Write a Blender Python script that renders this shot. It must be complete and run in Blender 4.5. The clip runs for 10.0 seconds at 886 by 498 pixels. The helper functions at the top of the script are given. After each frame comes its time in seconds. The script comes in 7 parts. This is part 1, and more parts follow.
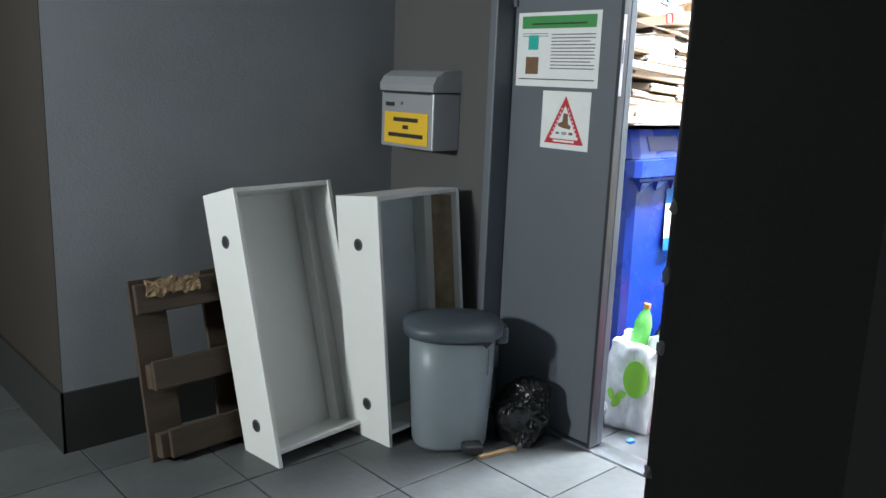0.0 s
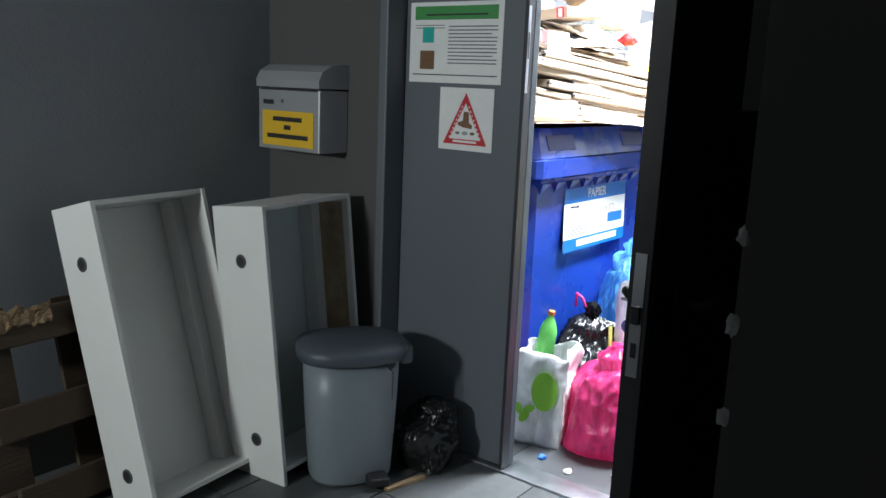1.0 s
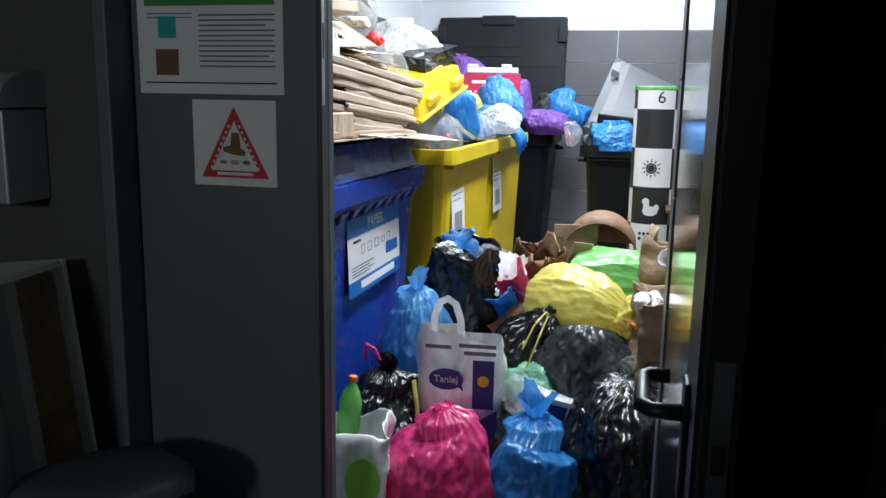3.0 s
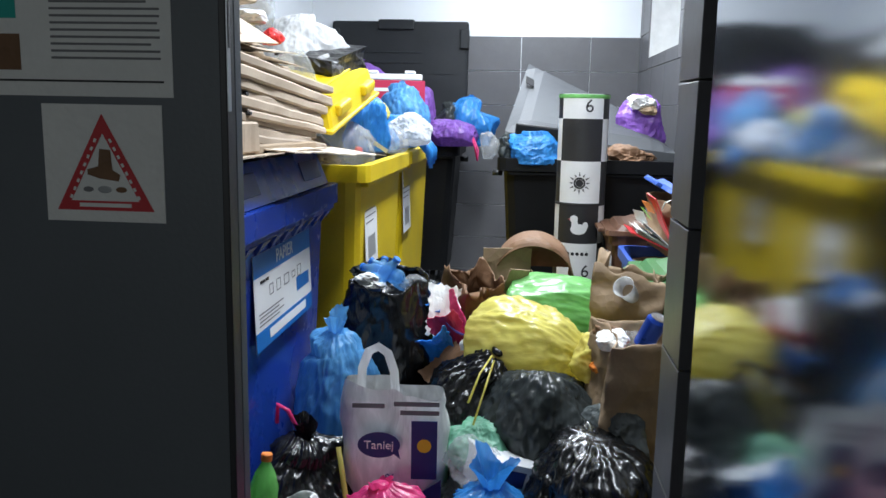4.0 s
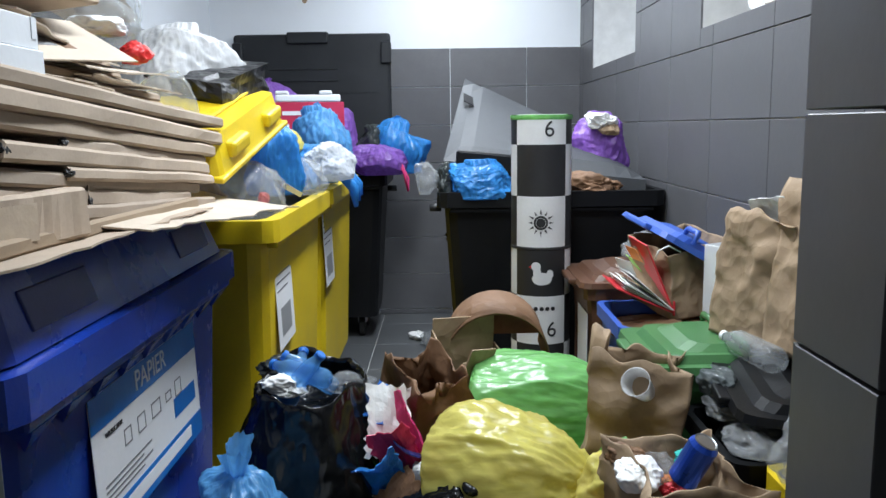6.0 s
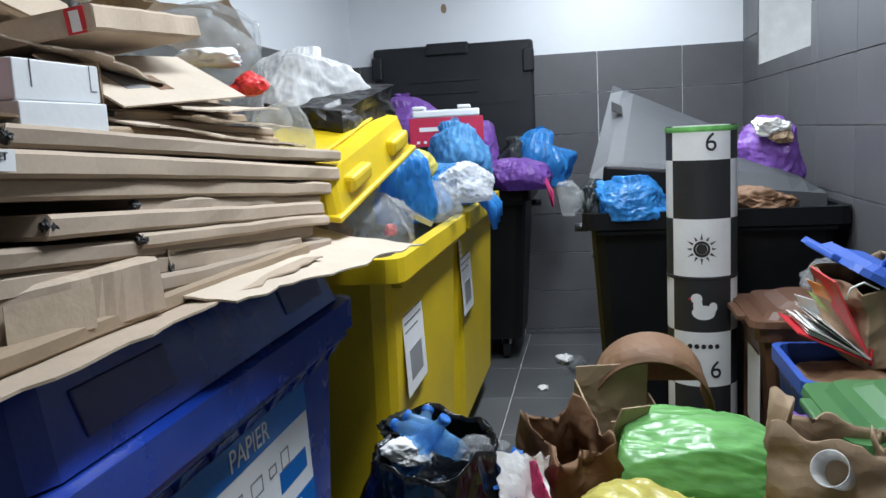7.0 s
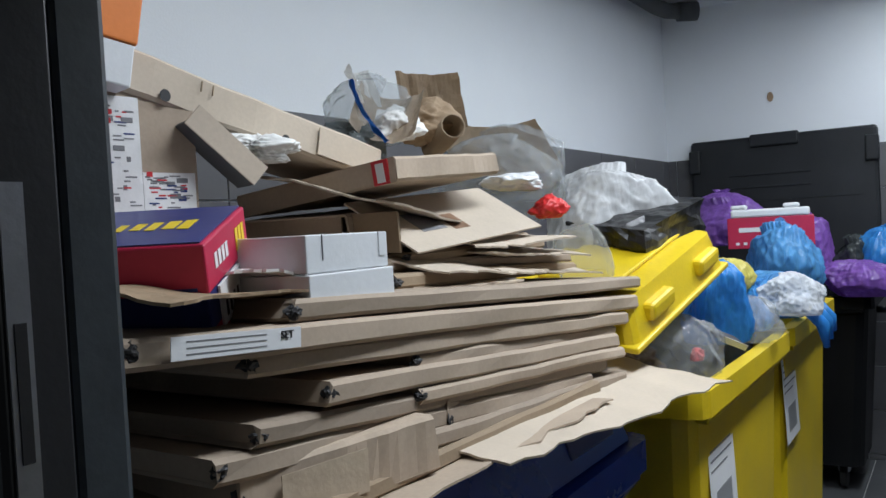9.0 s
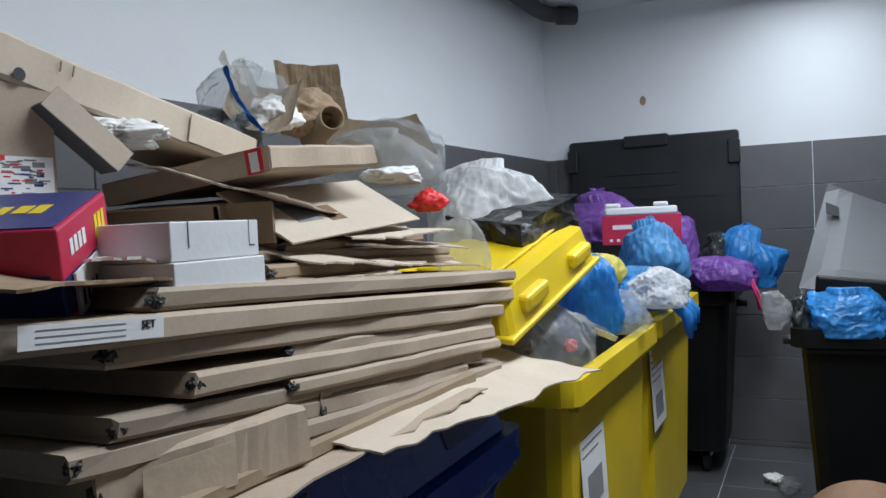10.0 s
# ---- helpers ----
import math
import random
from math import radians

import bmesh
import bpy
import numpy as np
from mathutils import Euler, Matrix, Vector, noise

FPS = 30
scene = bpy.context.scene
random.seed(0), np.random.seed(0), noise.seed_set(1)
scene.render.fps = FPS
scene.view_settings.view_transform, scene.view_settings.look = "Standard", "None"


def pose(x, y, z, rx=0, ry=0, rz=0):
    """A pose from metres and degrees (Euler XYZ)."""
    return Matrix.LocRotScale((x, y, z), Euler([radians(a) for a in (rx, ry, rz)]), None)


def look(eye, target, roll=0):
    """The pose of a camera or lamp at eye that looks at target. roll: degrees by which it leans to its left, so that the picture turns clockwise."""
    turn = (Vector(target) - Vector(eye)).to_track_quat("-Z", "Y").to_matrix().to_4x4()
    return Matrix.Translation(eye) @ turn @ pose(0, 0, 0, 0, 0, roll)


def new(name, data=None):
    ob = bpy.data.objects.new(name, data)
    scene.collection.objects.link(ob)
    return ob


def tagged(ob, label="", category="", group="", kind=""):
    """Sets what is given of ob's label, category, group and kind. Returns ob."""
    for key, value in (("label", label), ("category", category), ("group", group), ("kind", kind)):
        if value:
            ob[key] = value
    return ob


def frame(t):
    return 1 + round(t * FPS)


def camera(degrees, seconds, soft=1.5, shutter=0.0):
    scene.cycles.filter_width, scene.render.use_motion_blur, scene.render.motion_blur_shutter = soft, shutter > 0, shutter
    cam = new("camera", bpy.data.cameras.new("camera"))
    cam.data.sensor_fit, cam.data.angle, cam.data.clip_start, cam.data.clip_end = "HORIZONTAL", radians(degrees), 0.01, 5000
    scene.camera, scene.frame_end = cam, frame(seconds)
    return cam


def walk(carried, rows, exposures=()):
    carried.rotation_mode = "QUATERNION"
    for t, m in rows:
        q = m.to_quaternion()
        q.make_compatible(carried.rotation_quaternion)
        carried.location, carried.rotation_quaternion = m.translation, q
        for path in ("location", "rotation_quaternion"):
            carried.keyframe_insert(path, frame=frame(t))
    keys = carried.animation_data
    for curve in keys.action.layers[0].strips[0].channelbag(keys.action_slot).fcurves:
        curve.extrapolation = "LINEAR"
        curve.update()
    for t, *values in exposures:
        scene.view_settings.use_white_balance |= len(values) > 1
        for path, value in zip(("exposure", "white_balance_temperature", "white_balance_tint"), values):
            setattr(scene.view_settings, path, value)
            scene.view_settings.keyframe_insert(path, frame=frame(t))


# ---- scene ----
cam = camera(57.7, 10.0)
PATH = [
    (0, (3.547, 3.182, 1.497), (4.866, 4.627, 1.085), 2.2),
    (0.5, (3.562, 3.311, 1.489), (4.998, 4.642, 1.079), 2.3),
    (1, (3.652, 3.499, 1.485), (5.209, 4.687, 1.08), 2.4),
    (1.5, (3.74, 3.672, 1.481), (5.433, 4.661, 1.088), 2.2),
    (2, (3.843, 3.887, 1.48), (5.652, 4.652, 1.107), 0.6),
    (2.2, (3.88, 3.965, 1.483), (5.728, 4.634, 1.109), 0.8),
    (3.3, (4.276, 4.297, 1.475), (6.2, 4.717, 1.124), 0.9),
    (3.5, (4.397, 4.348, 1.45), (6.334, 4.713, 1.111), 0.9),
    (4, (4.598, 4.481, 1.466), (6.561, 4.673, 1.131), 1.1),
    (4.5, (4.8, 4.564, 1.481), (6.772, 4.633, 1.156), 1.0),
    (5, (5.044, 4.592, 1.494), (7.018, 4.6, 1.177), 0.3),
    (5.2, (5.123, 4.606, 1.471), (7.102, 4.599, 1.18), 0.0),
    (6.3, (5.545, 4.603, 1.547), (7.521, 4.606, 1.243), -0.9),
    (6.5, (5.609, 4.599, 1.552), (7.586, 4.61, 1.252), -1.1),
    (7, (5.747, 4.577, 1.595), (7.691, 4.951, 1.311), -3.0),
    (7.3, (5.827, 4.608, 1.643), (7.703, 5.244, 1.368), -3.6),
    (7.5, (5.847, 4.586, 1.654), (7.667, 5.397, 1.481), -4.2),
    (7.7, (5.855, 4.612, 1.671), (7.641, 5.506, 1.569), -3.9),
    (8, (5.883, 4.58, 1.696), (7.633, 5.547, 1.641), -3.5),
    (8.5, (5.864, 4.554, 1.712), (7.531, 5.659, 1.671), -3.4),
    (9, (5.854, 4.547, 1.714), (7.531, 5.635, 1.668), -3.2),
    (9.5, (5.848, 4.542, 1.712), (7.557, 5.579, 1.656), -3.0),
    (10, (5.861, 4.528, 1.701), (7.674, 5.371, 1.634), -2.7),
]
EXPOSE = [(0.0, 2.5), (0.5, 1.97), (1.0, 1.7), (1.5, 1.3), (2.0, 0.85), (2.2, 0.6), (3.3, -0.25), (4.0, -0.3), (5.0, -0.35), (6.3, -0.8), (7.0, -0.9), (8.0, -1.3), (10.0, -1.35)]
walk(cam, [(t, look(eye, target, roll)) for t, eye, target, roll in PATH], EXPOSE)

# ---- world and light ----
world = bpy.data.worlds.new("world")
scene.world = world
world.use_nodes = True
world.node_tree.nodes["Background"].inputs[0].default_value = (0.35, 0.4, 0.5, 1)
world.node_tree.nodes["Background"].inputs[1].default_value = 0.02

ROOM_X0, ROOM_X1, ROOM_Y0, ROOM_Y1, ROOM_Z = 6.47, 11.95, 3.50, 6.42, 3.25
ALC_X0, ALC_X1, ALC_Y0, ALC_Y1, COR_Z = 4.45, 6.05, 3.737, 6.33, 2.75


def area_lamp(name, place, size_x, size_y, watts, colour):
    data = bpy.data.lights.new(name, "AREA")
    data.shape, data.size, data.size_y, data.energy, data.color = "RECTANGLE", size_x, size_y, watts, colour
    ob = new(name, data)
    ob.location = place
    return ob


ROOM_LAMPS = ((7.25, 100), (9.2, 140), (10.9, 50))
for lamp_x, watts in ROOM_LAMPS:
    area_lamp("room_light", (lamp_x, 4.5, 3.13), 1.2, 0.3, watts, (0.86, 0.94, 1.03))
corridor_lamp = area_lamp("corridor_light", (1.66, 5.6, 1.9), 0.3, 0.3, 20, (0.90, 0.98, 1.0))
corridor_lamp.matrix_world = look((1.66, 5.6, 1.9), (5.5, 5.5, 0.7))

# ---- helpers ----


def link(tree, a, b):
    tree.links.new(a, b)


def surface(name, base, rough=0.6, metal=0.0, var=0.15, scale=6.0, fine=60.0, bump=0.15, depth=0.004, rvar=0.12,
            tint=None, coat=0.0, trans=0.0, stretch=(1, 1, 1), island=0.0, random_by_object=0.0, spec=0.5, subsurface=0.0):
    """A procedural surface with broad stains, fine grain and relief, at real size."""
    m = bpy.data.materials.new(name)
    m.use_nodes = True
    t = m.node_tree
    b = t.nodes["Principled BSDF"]
    co = t.nodes.new("ShaderNodeTexCoord")
    mp = t.nodes.new("ShaderNodeMapping")
    mp.inputs["Scale"].default_value = stretch
    link(t, co.outputs["Object"], mp.inputs["Vector"])
    n1 = t.nodes.new("ShaderNodeTexNoise")
    n1.inputs["Scale"].default_value, n1.inputs["Detail"].default_value, n1.inputs["Roughness"].default_value = scale, 6, 0.6
    n2 = t.nodes.new("ShaderNodeTexNoise")
    n2.inputs["Scale"].default_value, n2.inputs["Detail"].default_value = fine, 4
    for n in (n1, n2):
        link(t, mp.outputs["Vector"], n.inputs["Vector"])
    ramp = t.nodes.new("ShaderNodeValToRGB")
    c = Vector(base)
    dark = c * (1 - var)
    light = Vector([min(1, v * (1 + var * 0.7)) for v in (tint or base)])
    ramp.color_ramp.elements[0].position, ramp.color_ramp.elements[1].position = 0.3, 0.72
    ramp.color_ramp.elements[0].color, ramp.color_ramp.elements[1].color = (*dark, 1), (*light, 1)
    mixer = t.nodes.new("ShaderNodeMath")
    mixer.operation, mixer.inputs[1].default_value = "MULTIPLY_ADD", 0.75
    scaled = t.nodes.new("ShaderNodeMath")
    scaled.operation, scaled.inputs[1].default_value = "MULTIPLY", 0.25
    link(t, n2.outputs["Fac"], scaled.inputs[0])
    link(t, n1.outputs["Fac"], mixer.inputs[0])
    link(t, scaled.outputs[0], mixer.inputs[2])
    link(t, mixer.outputs[0], ramp.inputs["Fac"])
    colour = ramp.outputs["Color"]
    if random_by_object or island:
        if random_by_object:
            rnd, amount = t.nodes.new("ShaderNodeObjectInfo").outputs["Random"], random_by_object
        else:
            rnd, amount = t.nodes.new("ShaderNodeNewGeometry").outputs["Random Per Island"], island
        hsv = t.nodes.new("ShaderNodeHueSaturation")
        mr = t.nodes.new("ShaderNodeMapRange")
        mr.inputs["To Min"].default_value, mr.inputs["To Max"].default_value = 1 - amount, 1 + amount
        link(t, rnd, mr.inputs["Value"])
        link(t, mr.outputs["Result"], hsv.inputs["Value"])
        link(t, colour, hsv.inputs["Color"])
        colour = hsv.outputs["Color"]
    link(t, colour, b.inputs["Base Color"])
    rr = t.nodes.new("ShaderNodeMapRange")
    rr.inputs["To Min"].default_value, rr.inputs["To Max"].default_value = max(0.02, rough - rvar), min(1, rough + rvar)
    link(t, n1.outputs["Fac"], rr.inputs["Value"])
    link(t, rr.outputs["Result"], b.inputs["Roughness"])
    b.inputs["Metallic"].default_value = metal
    b.inputs["Coat Weight"].default_value = coat
    b.inputs["Transmission Weight"].default_value = trans
    b.inputs["Specular IOR Level"].default_value = spec
    if subsurface:
        b.inputs["Subsurface Weight"].default_value = subsurface
        b.inputs["Subsurface Radius"].default_value = (0.03, 0.03, 0.03)
    if bump:
        bp = t.nodes.new("ShaderNodeBump")
        bp.inputs["Strength"].default_value, bp.inputs["Distance"].default_value = bump, depth
        link(t, n2.outputs["Fac"], bp.inputs["Height"])
        link(t, bp.outputs["Normal"], b.inputs["Normal"])
    return m


def film(name, base, rough=0.25, see=0.0, crease=1.0, light=0.0):
    """Thin crinkled plastic sheeting: creases that run to the knot and small facets; see: how far it lets light through."""
    m = bpy.data.materials.new(name)
    m.use_nodes = True
    t = m.node_tree
    b = t.nodes["Principled BSDF"]
    co = t.nodes.new("ShaderNodeTexCoord")
    mp = t.nodes.new("ShaderNodeMapping")
    mp.inputs["Scale"].default_value = (1, 1, 0.35)
    link(t, co.outputs["Object"], mp.inputs["Vector"])
    warp = t.nodes.new("ShaderNodeTexNoise")
    warp.inputs["Scale"].default_value, warp.inputs["Detail"].default_value = 9, 3
    link(t, mp.outputs["Vector"], warp.inputs["Vector"])
    add = t.nodes.new("ShaderNodeVectorMath")
    add.operation = "MULTIPLY_ADD"
    add.inputs[1].default_value = (0.12, 0.12, 0.12)
    link(t, warp.outputs["Color"], add.inputs[0])
    link(t, mp.outputs["Vector"], add.inputs[2])
    v = t.nodes.new("ShaderNodeTexNoise")
    v.noise_type = "RIDGED_MULTIFRACTAL"
    v.inputs["Scale"].default_value, v.inputs["Detail"].default_value, v.inputs["Roughness"].default_value = 44, 6, 0.6
    link(t, add.outputs[0], v.inputs["Vector"])
    n = t.nodes.new("ShaderNodeTexNoise")
    n.inputs["Scale"].default_value, n.inputs["Detail"].default_value, n.inputs["Roughness"].default_value = 22, 3, 0.5
    link(t, add.outputs[0], n.inputs["Vector"])
    tot = t.nodes.new("ShaderNodeMath")
    tot.operation, tot.inputs[1].default_value = "MULTIPLY_ADD", 0.7
    soft = t.nodes.new("ShaderNodeMath")
    soft.operation, soft.inputs[1].default_value = "MULTIPLY", 0.35
    link(t, n.outputs["Fac"], soft.inputs[0])
    turn = t.nodes.new("ShaderNodeTexGradient")
    turn.gradient_type = "RADIAL"
    spin = t.nodes.new("ShaderNodeMapping")
    spin.inputs["Rotation"].default_value = (0, 0, 2.2)
    link(t, co.outputs["Object"], spin.inputs["Vector"])
    link(t, spin.outputs["Vector"], turn.inputs["Vector"])
    sep = t.nodes.new("ShaderNodeSeparateXYZ")
    link(t, co.outputs["Object"], sep.inputs[0])
    com = t.nodes.new("ShaderNodeCombineXYZ")
    wob = t.nodes.new("ShaderNodeMath")
    wob.operation, wob.inputs[1].default_value = "MULTIPLY_ADD", 0.16
    link(t, warp.outputs["Fac"], wob.inputs[0])
    link(t, turn.outputs["Fac"], wob.inputs[2])
    for q, (src, k) in enumerate(((wob.outputs[0], 46.0), (sep.outputs["Z"], 5.0))):
        mul = t.nodes.new("ShaderNodeMath")
        mul.operation, mul.inputs[1].default_value = "MULTIPLY", k
        link(t, src, mul.inputs[0])
        link(t, mul.outputs[0], com.inputs[q])
    fold = t.nodes.new("ShaderNodeTexNoise")
    fold.noise_type = "RIDGED_MULTIFRACTAL"
    fold.inputs["Scale"].default_value, fold.inputs["Detail"].default_value = 1.0, 3
    link(t, com.outputs[0], fold.inputs["Vector"])
    both = t.nodes.new("ShaderNodeMath")
    both.operation, both.inputs[1].default_value = "MULTIPLY_ADD", 0.6
    link(t, fold.outputs["Fac"], both.inputs[0])
    link(t, v.outputs["Fac"], both.inputs[2])
    link(t, both.outputs[0], tot.inputs[0])
    link(t, soft.outputs[0], tot.inputs[2])
    bp = t.nodes.new("ShaderNodeBump")
    bp.inputs["Strength"].default_value, bp.inputs["Distance"].default_value = 0.75 * crease, 0.0055
    link(t, tot.outputs[0], bp.inputs["Height"])
    link(t, bp.outputs["Normal"], b.inputs["Normal"])
    ramp = t.nodes.new("ShaderNodeValToRGB")
    c = Vector(base)
    ramp.color_ramp.elements[0].color = (*(c * 0.75), 1)
    ramp.color_ramp.elements[1].color = (*[min(1, q * 1.15 + light) for q in c], 1)
    ramp.color_ramp.elements[0].position, ramp.color_ramp.elements[1].position = 0.35, 0.7
    link(t, n.outputs["Fac"], ramp.inputs["Fac"])
    link(t, ramp.outputs["Color"], b.inputs["Base Color"])
    b.inputs["Roughness"].default_value = rough
    b.inputs["IOR"].default_value = 1.5
    if see:
        out = t.nodes["Material Output"]
        tr = t.nodes.new("ShaderNodeBsdfTransparent")
        tr.inputs["Color"].default_value = (*[min(1, 0.35 + 0.65 * q) for q in base], 1)
        mx = t.nodes.new("ShaderNodeMixShader")
        mx.inputs["Fac"].default_value = see
        thin = t.nodes.new("ShaderNodeBsdfTranslucent")
        link(t, ramp.outputs["Color"], thin.inputs["Color"])
        link(t, bp.outputs["Normal"], thin.inputs["Normal"])
        half = t.nodes.new("ShaderNodeMixShader")
        half.inputs["Fac"].default_value = 0.35
        link(t, b.outputs[0], half.inputs[1])
        link(t, thin.outputs[0], half.inputs[2])
        link(t, half.outputs[0], mx.inputs[1])
        link(t, tr.outputs[0], mx.inputs[2])
        link(t, mx.outputs[0], out.inputs["Surface"])
    return m


def creased(m, scale=14.0, depth=0.012, strength=0.8):
    """Adds the flat facets and sharp folds of crumpled paper to a material's relief."""
    t = m.node_tree
    b = t.nodes["Principled BSDF"]
    co = t.nodes.new("ShaderNodeTexCoord")
    warp = t.nodes.new("ShaderNodeTexNoise")
    warp.inputs["Scale"].default_value, warp.inputs["Detail"].default_value = 6, 2
    add = t.nodes.new("ShaderNodeVectorMath")
    add.operation = "MULTIPLY_ADD"
    add.inputs[1].default_value = (0.10, 0.10, 0.10)
    link(t, co.outputs["Object"], warp.inputs["Vector"])
    link(t, warp.outputs["Color"], add.inputs[0])
    link(t, co.outputs["Object"], add.inputs[2])
    total = None
    for k, w in ((1.0, 1.0), (2.7, 0.35)):
        v = t.nodes.new("ShaderNodeTexVoronoi")
        v.inputs["Scale"].default_value = scale * k
        link(t, add.outputs[0], v.inputs["Vector"])
        mul = t.nodes.new("ShaderNodeMath")
        mul.operation, mul.inputs[1].default_value = "MULTIPLY_ADD", w
        link(t, v.outputs["Distance"], mul.inputs[0])
        if total:
            link(t, total, mul.inputs[2])
        else:
            mul.inputs[2].default_value = 0
        total = mul.outputs[0]
    bp = t.nodes.new("ShaderNodeBump")
    bp.inputs["Strength"].default_value, bp.inputs["Distance"].default_value = strength, depth
    link(t, total, bp.inputs["Height"])
    if b.inputs["Normal"].links:
        link(t, b.inputs["Normal"].links[0].from_socket, bp.inputs["Normal"])
    link(t, bp.outputs["Normal"], b.inputs["Normal"])
    return m


def crease_height(q, off, scale):
    """Sharp ridges between slack facets, as on sheeting drawn over lumps; 0 in the facets, 1 on a ridge."""
    d = noise.voronoi(q * scale + off)[0]
    return max(0.0, 1 - (d[1] - d[0]) * 2.6)


def part(name, bm, material, parent=None, label="", smooth=False):
    me = bpy.data.meshes.new(name)
    bm.normal_update()
    if smooth:
        for f in bm.faces:
            f.smooth = True
    bm.to_mesh(me)
    bm.free()
    me.materials.append(material)
    ob = new(name, me)
    if parent:
        ob.parent = parent
    if label:
        ob["label"] = label
    return ob


def thing(name, m, label, category, group="", kind=""):
    ob = new(name)
    ob.matrix_world = m
    ob.empty_display_size = 0.1
    return tagged(ob, label, category, group, kind)


def box(bm, x0, x1, y0, y1, z0, z1, bevel=0.0, seg=2):
    vs = [bm.verts.new((x, y, z)) for x in (x0, x1) for y in (y0, y1) for z in (z0, z1)]
    q = [(0, 1, 3, 2), (4, 6, 7, 5), (0, 4, 5, 1), (2, 3, 7, 6), (0, 2, 6, 4), (1, 5, 7, 3)]
    fs = [bm.faces.new([vs[i] for i in f]) for f in q]
    if bevel:
        es = list({e for f in fs for e in f.edges})
        bmesh.ops.bevel(bm, geom=es, offset=bevel, segments=seg, profile=0.5, affect="EDGES")
    return vs


def boxed(*a, **k):
    bm = bmesh.new()
    box(bm, *a, **k)
    return bm


def taper(bm, lo, hi, z0, z1, cut=0.03, cut_hi=None, close=True):
    """A tapered body with cut corners. lo, hi: (x0, x1, y0, y1) at z0 and z1."""
    rings = []
    for (x0, x1, y0, y1), z, c in ((lo, z0, cut), (hi, z1, cut if cut_hi is None else cut_hi)):
        pts = [(x0 + c, y0), (x1 - c, y0), (x1 - c * 0.3, y0 + c * 0.3), (x1, y0 + c), (x1, y1 - c), (x1 - c * 0.3, y1 - c * 0.3), (x1 - c, y1), (x0 + c, y1),
               (x0 + c * 0.3, y1 - c * 0.3), (x0, y1 - c), (x0, y0 + c), (x0 + c * 0.3, y0 + c * 0.3)]
        rings.append([bm.verts.new((x, y, z)) for x, y in pts])
    k = len(rings[0])
    for i in range(k):
        bm.faces.new((rings[0][i], rings[0][(i + 1) % k], rings[1][(i + 1) % k], rings[1][i]))
    if close:
        bm.faces.new(rings[0][::-1])
        bm.faces.new(rings[1])
    return rings


def lathe(bm, profile, n=24, m=None, cap=True):
    """Turns a profile of (radius, height) about z."""
    m = m or Matrix()
    rings = [[bm.verts.new(m @ Vector((r * math.cos(2 * math.pi * i / n), r * math.sin(2 * math.pi * i / n), z))) for i in range(n)] for r, z in profile]
    for a, b in zip(rings, rings[1:]):
        for i in range(n):
            bm.faces.new((a[i], a[(i + 1) % n], b[(i + 1) % n], b[i]))
    if cap:
        bm.faces.new(rings[0][::-1])
        bm.faces.new(rings[-1])


def tube_along(bm, pts, r, n=8):
    """A round bar through points."""
    pts = [Vector(p) for p in pts]
    rings = []
    for i, p in enumerate(pts):
        d = (pts[min(i + 1, len(pts) - 1)] - pts[max(i - 1, 0)]).normalized()
        q = d.to_track_quat("Z", "Y").to_matrix()
        rad = r[i] if isinstance(r, (list, tuple)) else r
        rings.append([bm.verts.new(p + q @ Vector((rad * math.cos(2 * math.pi * k / n), rad * math.sin(2 * math.pi * k / n), 0))) for k in range(n)])
    for a, b in zip(rings, rings[1:]):
        for i in range(n):
            bm.faces.new((a[i], a[(i + 1) % n], b[(i + 1) % n], b[i]))
    bm.faces.new(rings[0][::-1])
    bm.faces.new(rings[-1])


def letters(text, size, material, parent, m, thick=0.0008, name="lettering"):
    cu = bpy.data.curves.new("words", "FONT")
    cu.body, cu.size, cu.align_x, cu.align_y, cu.extrude = text, size, "CENTER", "CENTER", thick
    tmp = new("words", cu)
    me = bpy.data.meshes.new_from_object(tmp)
    bpy.data.objects.remove(tmp)
    bpy.data.curves.remove(cu)
    me.materials.clear()
    me.materials.append(material)
    ob = new(name, me)
    ob.parent = parent
    ob.matrix_basis = m
    return ob


FACE_LEFT = pose(0, 0, 0, 90, 0, 0)      # upright sheet that faces -y
FACE_FRONT = pose(0, 0, 0, 90, 0, -90)   # upright sheet that faces -x


def sheet_bars(bm, rows, x0, x1, z1, step, h, y=0.0, ragged=0.25, seed=1, skip=()):
    """Rows of plain bars for writing, on the xz plane, facing -y."""
    r = random.Random(seed)
    for i in range(rows):
        if i in skip:
            continue
        z = z1 - i * step
        e = x1 - (x1 - x0) * r.random() * ragged
        box(bm, x0, e, y - 0.0006, y, z - h, z)


# ---- materials ----
M = {}
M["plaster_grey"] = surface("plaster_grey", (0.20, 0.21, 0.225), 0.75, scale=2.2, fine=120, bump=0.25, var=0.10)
M["plaster_brown"] = surface("plaster_brown", (0.135, 0.128, 0.125), 0.8, scale=2.0, fine=110, bump=0.25, var=0.12)
# the same brown dimmed, standing for weaker light on the door wall
M["plaster_brown_dimmed"] = surface("plaster_brown_dimmed", (0.0837, 0.0794, 0.0775), 0.8, scale=2.0, fine=110, bump=0.25, var=0.12)
# the same brown raised to make up for light missing on the pillar
M["plaster_brown_lifted"] = surface("plaster_brown_lifted", (0.1890, 0.1792, 0.1750), 0.8, scale=2.0, fine=110, bump=0.25, var=0.12)
# brown plaster taken near black: the lamp's fall-off on the left is painted in
M["plaster_tan_shaded"] = surface("plaster_tan_shaded", (0.022, 0.017, 0.012), 0.8, scale=2.0, fine=110, bump=0.25, var=0.14)
